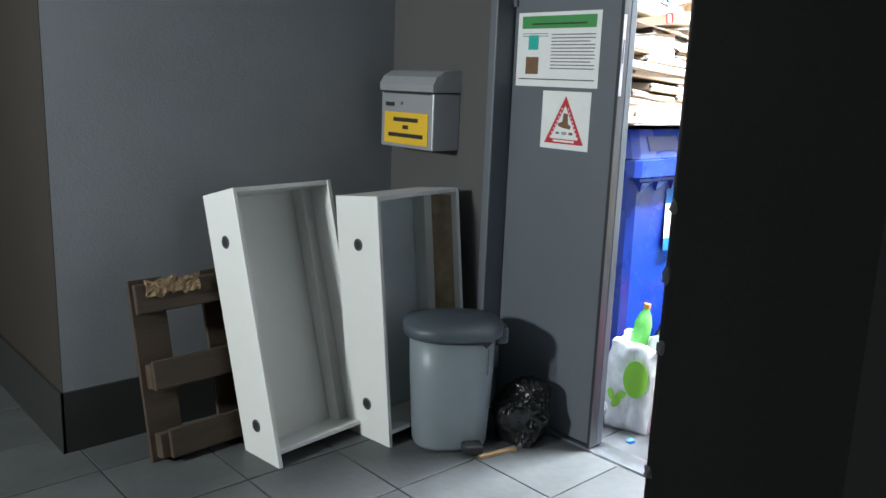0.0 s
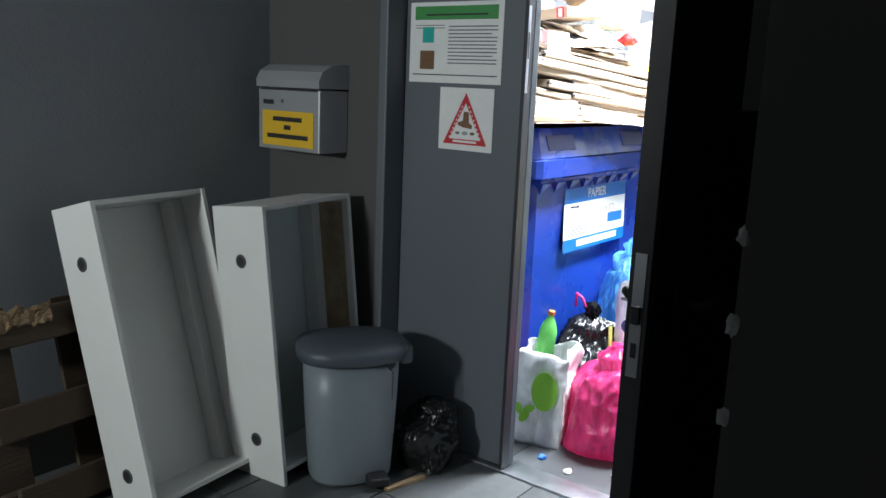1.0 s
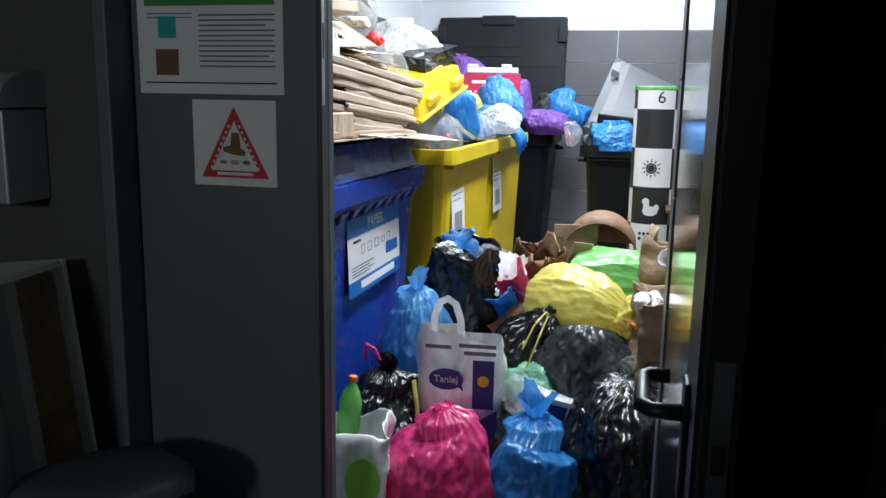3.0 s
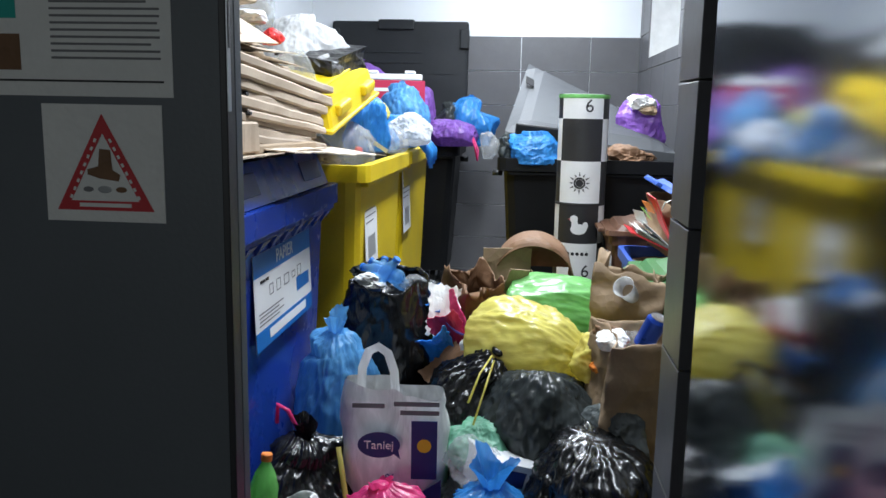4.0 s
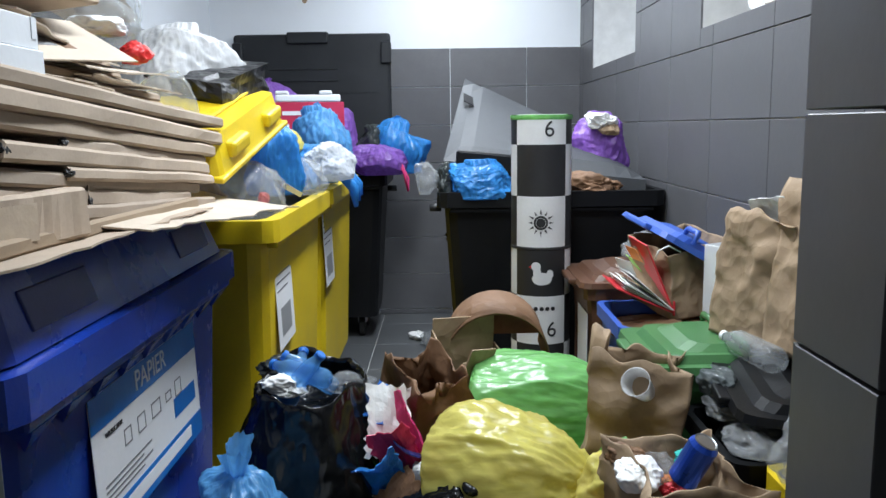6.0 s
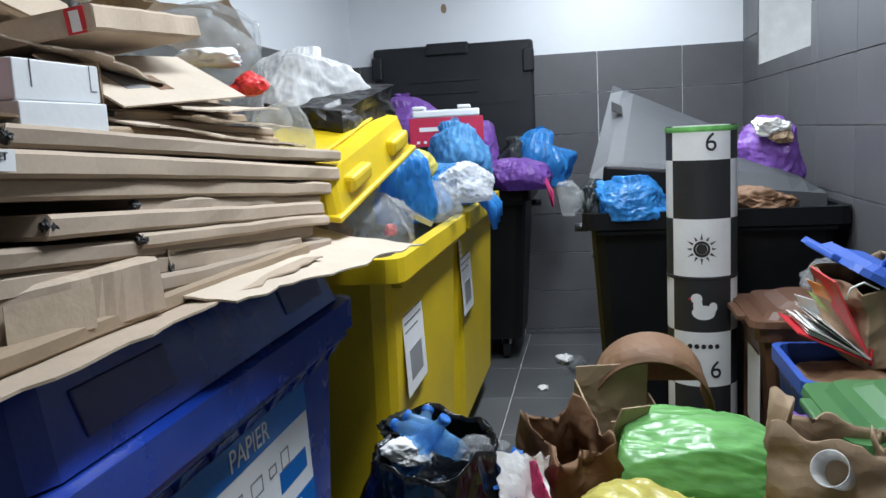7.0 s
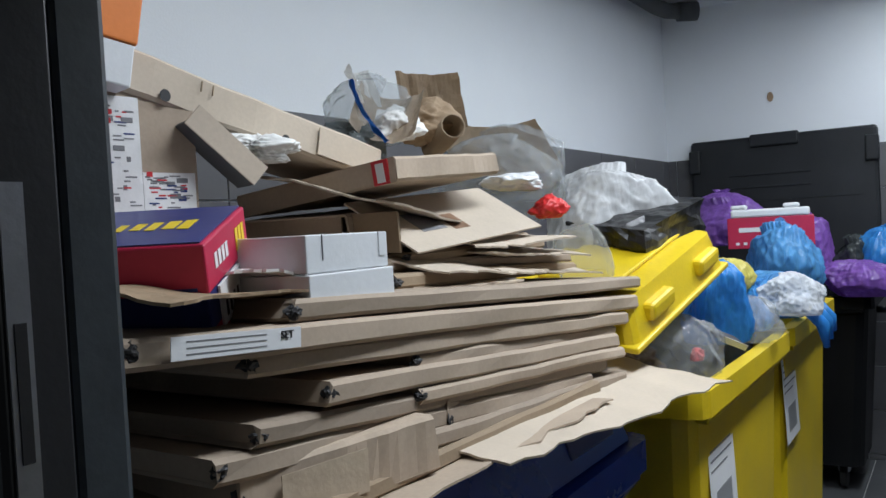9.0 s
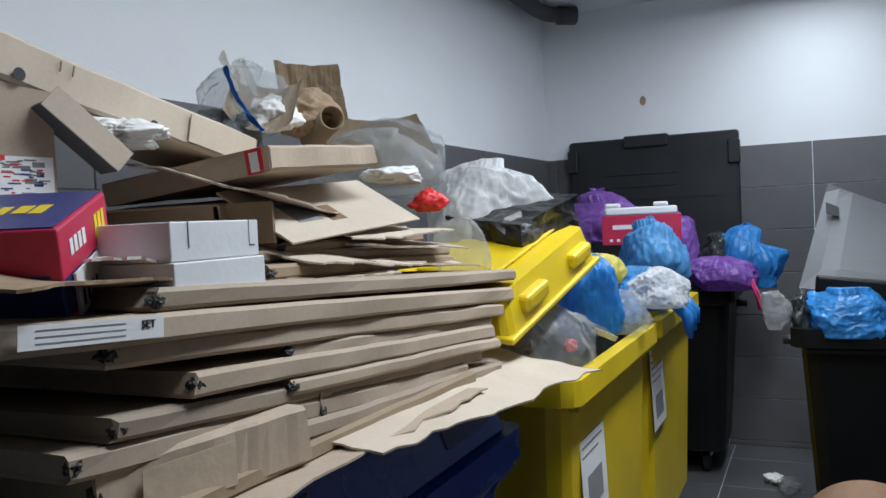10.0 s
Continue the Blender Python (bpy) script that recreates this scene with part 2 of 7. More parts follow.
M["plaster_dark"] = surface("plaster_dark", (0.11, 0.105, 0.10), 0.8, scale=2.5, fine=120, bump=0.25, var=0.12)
M["skirting"] = surface("skirting", (0.022, 0.021, 0.020), 0.6, scale=4, fine=90, var=0.2)
M["white_paint"] = surface("white_paint", (0.78, 0.81, 0.84), 0.7, scale=1.6, fine=140, bump=0.15, var=0.04)
M["tile"] = surface("tile", (0.105, 0.105, 0.112), 0.42, scale=5, fine=45, bump=0.08, var=0.14, random_by_object=0.06)
M["grout"] = surface("grout", (0.55, 0.55, 0.54), 0.85, scale=12, fine=200, var=0.15)
M["floor_tile"] = surface("floor_tile", (0.10, 0.105, 0.11), 0.40, scale=3, fine=60, bump=0.1, var=0.3, random_by_object=0.08)
M["floor_stone"] = surface("floor_stone", (0.082, 0.087, 0.087), 0.5, scale=3.2, fine=30, bump=0.2, var=0.35, random_by_object=0.10)
M["floor_joint"] = surface("floor_joint", (0.035, 0.035, 0.035), 0.9, scale=10, fine=100)
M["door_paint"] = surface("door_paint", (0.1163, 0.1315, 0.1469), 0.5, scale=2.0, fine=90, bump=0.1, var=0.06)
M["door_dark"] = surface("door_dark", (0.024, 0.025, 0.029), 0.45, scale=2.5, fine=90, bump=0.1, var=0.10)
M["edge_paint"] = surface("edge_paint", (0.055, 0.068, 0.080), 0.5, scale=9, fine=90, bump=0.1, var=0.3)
M["door_gloss"] = surface("door_gloss", (0.42, 0.445, 0.475), 0.10, metal=1.0, scale=1.2, fine=5, bump=0.008, var=0.05, rvar=0.02, depth=0.002)
M["steel"] = surface("steel", (0.45, 0.47, 0.5), 0.35, metal=1.0, scale=12, fine=120, bump=0.1)
# pale tone holding the room light that leaks through the hinge gap
M["jamb_lit_tone"] = surface("jamb_lit_tone", (0.55, 0.66, 0.76), 0.4, scale=4, fine=90, bump=0.1, var=0.12)
M["black_plastic"] = surface("black_plastic", (0.018, 0.018, 0.019), 0.42, scale=6, fine=150, bump=0.12, var=0.3)
M["black_bin"] = surface("black_bin", (0.007, 0.0075, 0.0085), 0.40, scale=3, fine=120, bump=0.15, var=0.35, spec=0.22)
M["dark_lid"] = surface("dark_lid", (0.022, 0.024, 0.027), 0.42, scale=3, fine=120, bump=0.15, var=0.25, spec=0.22)
M["grey_lid"] = surface("grey_lid", (0.062, 0.066, 0.072), 0.62, scale=4, fine=120, bump=0.15, var=0.2)
M["blue_bin"] = surface("blue_bin", (0.010, 0.044, 0.33), 0.27, scale=3, fine=110, bump=0.12, var=0.22)
M["blue_lid"] = surface("blue_lid", (0.035, 0.10, 0.42), 0.42, scale=3, fine=110, bump=0.12, var=0.2)
M["yellow_bin"] = surface("yellow_bin", (0.72, 0.52, 0.012), 0.38, scale=3, fine=110, bump=0.12, var=0.16)
M["green_bin"] = surface("green_bin", (0.055, 0.17, 0.055), 0.42, scale=4, fine=110, bump=0.12, var=0.22)
M["brown_bin"] = surface("brown_bin", (0.12, 0.055, 0.03), 0.45, scale=4, fine=110, bump=0.12, var=0.22)
M["grey_bin"] = surface("grey_bin", (0.20, 0.235, 0.255), 0.42, scale=3, fine=140, bump=0.12, var=0.1)
M["slate_lid"] = surface("slate_lid", (0.065, 0.08, 0.095), 0.45, scale=4, fine=140, bump=0.12, var=0.15)
M["rubber"] = surface("rubber", (0.02, 0.02, 0.02), 0.8, var=0.3)
M["white_board"] = surface("white_board", (0.72, 0.72, 0.69), 0.35, scale=3, fine=80, bump=0.03, var=0.05)
M["board_inside"] = surface("board_inside", (0.55, 0.62, 0.62), 0.4, scale=3, fine=80, bump=0.03, var=0.06)
M["raw_board"] = surface("raw_board", (0.45, 0.34, 0.22), 0.85, scale=14, fine=120, bump=0.5, var=0.45)
# pallet brown, lowered further to hold the dimness of the alcove's left
M["wood"] = surface("wood", (0.062, 0.041, 0.025), 0.8, scale=5, fine=60, bump=0.5, var=0.4, stretch=(0.25, 3, 3), random_by_object=0.15)
M["torn_wood"] = surface("torn_wood", (0.30, 0.20, 0.11), 0.85, scale=14, fine=70, bump=0.8, var=0.45, stretch=(0.4, 3, 3))
M["card"] = surface("card", (0.375, 0.298, 0.226), 0.85, scale=3.5, fine=130, bump=0.07, var=0.20, random_by_object=0.22)
M["card_light"] = surface("card_light", (0.52, 0.44, 0.35), 0.8, scale=4, fine=130, bump=0.07, var=0.15, random_by_object=0.1)
M["card_dark"] = surface("card_dark", (0.29, 0.215, 0.14), 0.85, scale=4, fine=130, bump=0.07, var=0.2, random_by_object=0.1)
M["kraft"] = surface("kraft", (0.32, 0.225, 0.138), 0.75, scale=9, fine=90, bump=0.12, var=0.18, depth=0.004)
M["kraft_brown"] = surface("kraft_brown", (0.19, 0.10, 0.05), 0.7, scale=9, fine=90, bump=0.12, var=0.18, depth=0.004)
M["paper"] = surface("paper", (0.80, 0.80, 0.78), 0.7, scale=8, fine=80, bump=0.15, var=0.06)
M["paper_white"] = surface("paper_white", (0.74, 0.75, 0.76), 0.55, scale=5, fine=80, bump=0.1, var=0.05)
M["white_box"] = surface("white_box", (0.66, 0.68, 0.70), 0.6, scale=4, fine=90, bump=0.1, var=0.08)
M["tape"] = surface("tape", (0.74, 0.74, 0.74), 0.25, scale=12, fine=60, bump=0.2, var=0.1)
M["clear_tape"] = surface("clear_tape", (0.50, 0.41, 0.31), 0.15, scale=12, fine=60, bump=0.3, var=0.15)
M["ink"] = surface("ink", (0.02, 0.02, 0.022), 0.6, var=0.1)
M["ink_grey"] = surface("ink_grey", (0.18, 0.18, 0.19), 0.6, var=0.1)
M["ink_blue"] = surface("ink_blue", (0.02, 0.16, 0.55), 0.5, var=0.1)
M["ink_navy"] = surface("ink_navy", (0.012, 0.035, 0.16), 0.5, var=0.1)
M["ink_red"] = surface("ink_red", (0.55, 0.025, 0.035), 0.5, var=0.12)
M["ink_green"] = surface("ink_green", (0.05, 0.28, 0.07), 0.5, var=0.1)
M["leaf_green"] = surface("leaf_green", (0.25, 0.58, 0.04), 0.5, var=0.1)
M["ink_yellow"] = surface("ink_yellow", (0.75, 0.55, 0.02), 0.5, var=0.08)
M["ink_orange"] = surface("ink_orange", (0.75, 0.22, 0.03), 0.5, var=0.1)
M["label_blue"] = surface("label_blue", (0.006, 0.135, 0.46), 0.35, var=0.06)
M["mail_yellow"] = surface("mail_yellow", (0.75, 0.46, 0.03), 0.5, var=0.06)
M["mail_grey"] = surface("mail_grey", (0.36, 0.37, 0.38), 0.4, metal=0.3, scale=5, fine=150, bump=0.1, var=0.08)
M["tunnel_white"] = surface("tunnel_white", (0.76, 0.76, 0.76), 0.5, scale=6, fine=90, bump=0.1, var=0.08)
M["tunnel_black"] = surface("tunnel_black", (0.022, 0.022, 0.024), 0.5, scale=6, fine=90, bump=0.1, var=0.2)
M["red_card"] = surface("red_card", (0.50, 0.02, 0.07), 0.45, scale=5, fine=90, bump=0.08, var=0.15)
M["orange_card"] = surface("orange_card", (0.72, 0.20, 0.03), 0.5, scale=5, fine=90, bump=0.08, var=0.12)
M["navy_card"] = surface("navy_card", (0.025, 0.035, 0.17), 0.4, scale=6, fine=90, bump=0.06, var=0.2)
M["can_blue"] = surface("can_blue", (0.02, 0.08, 0.50), 0.3, metal=0.6, var=0.1)
M["teal"] = surface("teal", (0.02, 0.42, 0.36), 0.4, var=0.1)
M["cap_red"] = surface("cap_red", (0.65, 0.03, 0.03), 0.35, var=0.1)
M["film_black"] = film("film_black", (0.006, 0.0065, 0.007), 0.24, 0, 1.0)
M["film_dark"] = film("film_dark", (0.06, 0.07, 0.07), 0.22, 0.06, 1.0)
M["film_grey"] = film("film_grey", (0.20, 0.23, 0.235), 0.25, 0.25, 1.0)
M["film_blue"] = film("film_blue", (0.05, 0.31, 0.76), 0.28, 0.14, 1.0)
M["film_blue_pale"] = film("film_blue_pale", (0.15, 0.46, 0.84), 0.28, 0.2, 1.0)
M["film_pink"] = film("film_pink", (0.80, 0.05, 0.24), 0.28, 0.05, 0.9, 0.03)
M["film_yellow"] = film("film_yellow", (0.92, 0.80, 0.22), 0.26, 0.22, 0.6)
M["film_green"] = film("film_green", (0.30, 0.72, 0.24), 0.24, 0.22, 0.6)
M["film_mint"] = film("film_mint", (0.25, 0.62, 0.42), 0.28, 0.25, 0.9)
M["film_purple"] = film("film_purple", (0.31, 0.14, 0.56), 0.3, 0.06, 1.0)
M["film_carrier"] = film("film_carrier", (0.84, 0.85, 0.85), 0.35, 0.0, 0.7)
M["film_white"] = film("film_white", (0.84, 0.85, 0.86), 0.36, 0.25, 0.7)
M["film_clear"] = film("film_clear", (0.80, 0.82, 0.83), 0.14, 0.78, 1.0)
M["bottle_blue"] = film("bottle_blue", (0.30, 0.62, 0.95), 0.08, 0.62, 0.3)
M["bottle_clear"] = film("bottle_clear", (0.75, 0.78, 0.8), 0.1, 0.7, 0.08)
M["bottle_green"] = film("bottle_green", (0.25, 0.7, 0.2), 0.15, 0.2, 0.4)
M["lamp_glow"] = bpy.data.materials.new("lamp_glow")
M["lamp_glow"].use_nodes = True
M["lamp_glow"].node_tree.nodes["Principled BSDF"].inputs["Emission Color"].default_value = (0.93, 0.97, 1, 1)
M["lamp_glow"].node_tree.nodes["Principled BSDF"].inputs["Emission Strength"].default_value = 4

for key, sc, dp in (("kraft", 9, 0.014), ("kraft_brown", 9, 0.016), ("paper", 24, 0.003), ("tunnel_black", 30, 0.001)):
    creased(M[key], sc, dp)
M["black_paper"] = creased(surface("black_paper", (0.014, 0.014, 0.015), 0.45, scale=6, fine=90, bump=0.1, var=0.2), 11, 0.014)

# ---- structure ----


def setting(name, bm, material, label, category="wall"):
    return tagged(part(name, bm, material), label, category, kind="structure")


def wall_with_hole(bm, axis, a0, a1, u0, u1, z0, z1, holes):
    """A wall slab from a0 to a1 on its axis, u0 to u1 along it, with openings (u0, u1, z0, z1) right through."""
    us = sorted({u0, u1, *[h[0] for h in holes], *[h[1] for h in holes]})
    zs = sorted({z0, z1, *[h[2] for h in holes], *[h[3] for h in holes]})
    for p, q in zip(us, us[1:]):
        for r, s in zip(zs, zs[1:]):
            if any(h[0] <= p and q <= h[1] and h[2] <= r and s <= h[3] for h in holes):
                continue
            if axis == "x":
                box(bm, a0, a1, p, q, r, s)
            else:
                box(bm, p, q, a0, a1, r, s)


DOOR_Y0, DOOR_Y1, DOOR_TOP = 4.145, 5.68, 2.12
# door wall between the alcove and the bin room
bm = bmesh.new()
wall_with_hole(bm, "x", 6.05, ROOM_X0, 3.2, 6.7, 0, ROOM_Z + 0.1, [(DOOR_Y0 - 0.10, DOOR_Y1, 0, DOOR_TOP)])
wall_door = setting("wall_west", bm, M["plaster_brown_dimmed"], "grey-brown plastered wall around the bin room door, its colour dimmed for weaker light")
setting("wall_alcove_north", boxed(ALC_X0, 6.05, ALC_Y1, ALC_Y1 + 0.25, 0, COR_Z), M["plaster_grey"], "dark grey plastered side wall of the alcove")
setting("wall_corridor_north", boxed(ALC_X0 + 0.0, ALC_X0 + 0.25, ALC_Y1 + 0.25, 9.5, 0, COR_Z), M["plaster_tan_shaded"], "brown plastered corridor wall with worn corner, darkened to stand for shade")
setting("wall_corner_north", boxed(ALC_X0 - 0.003, ALC_X0 + 0.0, ALC_Y1, ALC_Y1 + 0.25, 0, COR_Z), M["plaster_tan_shaded"], "brown plastered corridor wall end, darkened to stand for shade")
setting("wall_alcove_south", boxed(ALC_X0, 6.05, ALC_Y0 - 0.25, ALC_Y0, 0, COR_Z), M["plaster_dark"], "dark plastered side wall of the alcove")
setting("wall_corridor_south", boxed(ALC_X0, ALC_X0 + 0.25, -1.0, ALC_Y0 - 0.25, 0, COR_Z), M["plaster_brown_lifted"], "brown plastered corridor wall with chipped corner, its colour raised against the shade")
# unseen block added to keep the corridor lamp off the chipped corner
setting("wall_corridor_pier", boxed(2.2, 2.38, 3.9, 5.36, 0, COR_Z), M["plaster_brown"], "unseen plastered pier added to shade the chipped wall corner")
setting("wall_corridor_west", boxed(1.3, 1.5, -1.0, 9.5, 0, COR_Z), M["plaster_brown"], "brown plastered corridor wall")
setting("wall_corridor_end_north", boxed(1.5, 4.7, 9.5, 9.7, 0, COR_Z), M["plaster_brown"], "brown plastered corridor end wall")
setting("wall_corridor_end_south", boxed(1.5, 4.7, -1.2, -1.0, 0, COR_Z), M["plaster_brown"], "brown plastered corridor end wall")
setting("ceiling_corridor", boxed(1.3, 6.05, -1.2, 9.7, COR_Z, COR_Z + 0.15), M["white_paint"], "white painted corridor ceiling", "ceiling")
setting("baseboard_north", boxed(ALC_X0 - 0.012, 6.05, ALC_Y1 - 0.012, ALC_Y1, 0.0, 0.25), M["skirting"], "dark painted plinth along the alcove wall", "baseboard")
setting("baseboard_corridor", boxed(ALC_X0 - 0.015, ALC_X0 - 0.003, ALC_Y1 - 0.012, 9.5, 0.0, 0.25), M["skirting"], "dark painted plinth along the corridor wall", "baseboard")
setting("baseboard_south", boxed(ALC_X0 - 0.012, ALC_X0, -1.0, ALC_Y0, 0.0, 0.25), M["skirting"], "dark painted plinth along the corridor wall", "baseboard")
# chipped corner: pale plaster where the paint has gone
r = random.Random(5)
for i, z in enumerate((1.35, 1.26, 1.255, 1.16, 0.98, 1.62, 0.71)):
    bm = bmesh.new()
    bmesh.ops.create_icosphere(bm, subdivisions=2, radius=1)
    for v in bm.verts:
        v.co = Vector((v.co.x * 0.006, v.co.y * (0.012 + 0.004 * r.random()), v.co.z * (0.016 + 0.010 * r.random()))) * (0.45 + 0.4 * noise.noise(v.co * 2 + Vector((i, 0, 0)))) + Vector((ALC_X0, ALC_Y0, z))
    tagged(part("plaster_chip", bm, M["grout"], None, smooth=False), "pale chip in the plaster of the wall corner", "chip", "chips on the corner", "structure")

# bin room shell
NICHES = [(10.10, 11.42, 1.935, 2.75), (7.2, 8.93, 1.925, 2.6)]
bm = bmesh.new()
wall_with_hole(bm, "y", ROOM_Y0 - 0.4, ROOM_Y0, ROOM_X0 - 0.2, ROOM_X1 + 0.2, 0, ROOM_Z + 0.1, NICHES)
wall_south = setting("wall_south", bm, M["grout"], "grey tiled wall with two window openings")
for k, (a, b_, c, d) in enumerate(NICHES):
    # second back in dark plaster, standing for the shade inside that opening
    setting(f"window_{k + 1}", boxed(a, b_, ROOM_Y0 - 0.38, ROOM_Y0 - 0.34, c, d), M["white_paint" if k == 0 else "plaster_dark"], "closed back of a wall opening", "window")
wall_east = setting("wall_east", boxed(ROOM_X1, ROOM_X1 + 0.2, ROOM_Y0 - 0.4, ROOM_Y1 + 0.2, 0, ROOM_Z + 0.1), M["white_paint"], "back wall, white above grey tiles")
wall_north = setting("wall_north", boxed(ROOM_X0, ROOM_X1, ROOM_Y1, ROOM_Y1 + 0.2, 0, ROOM_Z + 0.1), M["white_paint"], "side wall, white above grey tiles")
setting("ceiling", boxed(6.05, ROOM_X1 + 0.2, ROOM_Y0 - 0.4, ROOM_Y1 + 0.2, ROOM_Z, ROOM_Z + 0.15), M["white_paint"], "white painted bin room ceiling", "ceiling")
floor_room = setting("floor_room", boxed(6.12, ROOM_X1, ROOM_Y0, ROOM_Y1, -0.1, -0.006), M["grout"], "dark grey tiled floor of the bin room", "floor")
floor_corridor = setting("floor_corridor", boxed(1.3, 6.12, -1.2, 9.7, -0.1, -0.006), M["floor_joint"], "grey stone-tiled corridor floor", "floor")
setting("threshold", boxed(6.125, 6.24, DOOR_Y0, DOOR_Y1 - 0.04, -0.006, 0.006, bevel=0.002), M["steel"], "worn steel threshold strip", "threshold")

for x, watts in ROOM_LAMPS:
    lamp = thing("ceiling_light", pose(x, 4.5, ROOM_Z), "white ceiling light with a long glowing diffuser", "lamp", "room lights")
    part("housing", boxed(-0.64, 0.64, -0.09, 0.09, -0.07, 0, bevel=0.01), M["white_paint"], lamp)
    part("diffuser", boxed(-0.6, 0.6, -0.07, 0.07, -0.095, -0.071, bevel=0.008), M["lamp_glow"], lamp, "glowing diffuser")
lamp = thing("ceiling_light", pose(1.5, 5.6, 1.9, 0, 90, 0), "round white wall light in the corridor", "lamp")
bm = bmesh.new()
lathe(bm, [(0.17, 0.0), (0.18, 0.03), (0.15, 0.08), (0.05, 0.095)], 24)
part("diffuser", bm, M["white_paint"], lamp, smooth=True)

# drain pipe at the ceiling of the far corner
pipe = thing("drain_pipe", pose(8.0, 6.3, 3.1), "grey plastic drain pipe under the ceiling", "pipe")
bm = bmesh.new()
tube_along(bm, [(0, 0, 0.09), (3.45, 0, 0.09), (3.6, -0.03, 0.085), (3.7, -0.13, 0.08)], 0.055, 16)
part("pipe_run", bm, M["grey_lid"], pipe, smooth=True)
bm = bmesh.new()
tube_along(bm, [(3.67, -0.09, 0.08), (3.75, -0.20, 0.08)], 0.068, 16)
part("socket", bm, M["grey_lid"], pipe, smooth=True)

# ---- door ----
frame_l = thing("door_frame", pose(0, 0, 0), "blue-grey painted steel door frame", "door frame", kind="structure")
part("jamb", boxed(6.05 - 0.006, 6.24, DOOR_Y1 - 0.045, DOOR_Y1 - 0.002, 0, DOOR_TOP, bevel=0.006), M["door_paint"], frame_l)
bm = bmesh.new()
ends = [[bm.verts.new((x, y, z)) for x, y in ((5.995, 4.047), (6.058, 4.106), (6.07, 4.106), (6.07, 4.047))] for z in (0, DOOR_TOP)]
for i in range(4):
    bm.faces.new((ends[0][i], ends[0][(i + 1) % 4], ends[1][(i + 1) % 4], ends[1][i]))
bm.faces.new(ends[0])
bm.faces.new(ends[1])
bmesh.ops.recalc_face_normals(bm, faces=bm.faces)
# one frame post: dark jamb, and an edge paled to imitate leaking light
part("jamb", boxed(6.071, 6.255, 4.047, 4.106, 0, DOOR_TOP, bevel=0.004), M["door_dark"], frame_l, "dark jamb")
part("jamb_nose", bm, M["jamb_lit_tone"], frame_l, "jamb edge with the room's light painted into its pale blue-grey")
part("head", boxed(6.05 - 0.006, 6.24, 4.09, DOOR_Y1 - 0.045, DOOR_TOP - 0.045, DOOR_TOP - 0.002, bevel=0.006), M["door_paint"], frame_l)

leaf = thing("door_leaf", pose(6.15, 5.07, 0), "closed narrow grey steel door leaf with notices", "door", kind="structure")
part("panel", boxed(0, 0.05, 0.0, 0.56, 0.012, 2.07, bevel=0.004), M["door_paint"], leaf)
part("lock_stile", boxed(0.018, 0.062, -0.016, 0.002, 0.012, 2.07, bevel=0.006), M["edge_paint"], leaf, "chipped dark blue-grey edge strip")
part("strike_plate", boxed(0.0, 0.017, -0.0025, 0.0, 0.86, 1.22), M["steel"], leaf, "steel strike plate")
part("edge_seal", boxed(-0.026, 0.0175, -0.0165, -0.002, 0.012, 2.07, bevel=0.002), M["door_dark"], leaf, "dark rebated edge")
part("strike_plate", boxed(-0.024, -0.008, -0.0185, -0.0167, 1.46, 1.76), M["steel"], leaf, "steel bolt plate")
part("bolt_slot", boxed(-0.020, -0.012, -0.0195, -0.0186, 1.58, 1.67), M["ink"], leaf, "dark slot in the plate")
part("bolt_slot", boxed(0.004, 0.012, -0.004, -0.0026, 1.62, 1.72), M["ink"], leaf)
for z in (0.25, 1.86):
    bm = bmesh.new()
    lathe(bm, [(0.011, -0.05), (0.012, 0), (0.011, 0.05)], 12, Matrix.Translation((-0.012, 0.555, z)))
    part("hinge", bm, M["steel"], leaf, "steel hinge barrel", smooth=True)

door = thing("door", pose(6.12, 4.14, 0), "open dark steel door leaf, glossy on its inner side", "door", kind="structure")
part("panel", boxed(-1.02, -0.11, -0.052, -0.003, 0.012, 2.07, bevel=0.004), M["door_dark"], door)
part("inner_skin", boxed(-0.82, 0.035, -0.0028, 0.0, 0.02, 2.06), M["door_gloss"], door, "glossy reflecting inner face")
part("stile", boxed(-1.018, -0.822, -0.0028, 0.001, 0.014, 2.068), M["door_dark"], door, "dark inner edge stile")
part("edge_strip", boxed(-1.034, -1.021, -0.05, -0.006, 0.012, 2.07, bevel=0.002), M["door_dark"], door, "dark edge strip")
part("lock_plate", boxed(-1.0365, -1.0345, -0.040, -0.016, 0.93, 1.18), M["steel"], door, "steel lock plate")
part("latch", boxed(-1.045, -1.0366, -0.036, -0.020, 1.04, 1.075), M["black_plastic"], door, "black latch bolt")
part("key_slot", boxed(-1.0375, -1.0366, -0.034, -0.022, 0.97, 1.0), M["ink"], door)
for s, y0 in ((1, 0.001), (-1, -0.053)):
    h = part("handle", (lambda b: (tube_along(b, [(-0.90, y0, 1.06), (-0.90, y0 + s * 0.05, 1.06), (-0.885, y0 + s * 0.062, 1.06), (-0.76, y0 + s * 0.062, 1.06), (-0.745, y0 + s * 0.05, 1.06), (-0.745, y0 + s * 0.02, 1.06)], 0.012, 12), b)[1])(bmesh.new()), M["black_plastic"], door, "black lever handle", smooth=True)
    part("rosette", boxed(-0.925, -0.875, *sorted((y0, y0 + s * 0.008)), 0.93, 1.11, bevel=0.003), M["black_plastic"], door, "black handle plate")
part("notice", boxed(-0.62, -0.2, -0.0545, -0.0525, 1.45, 1.75), M["paper"], door, "paper notice in the shade")

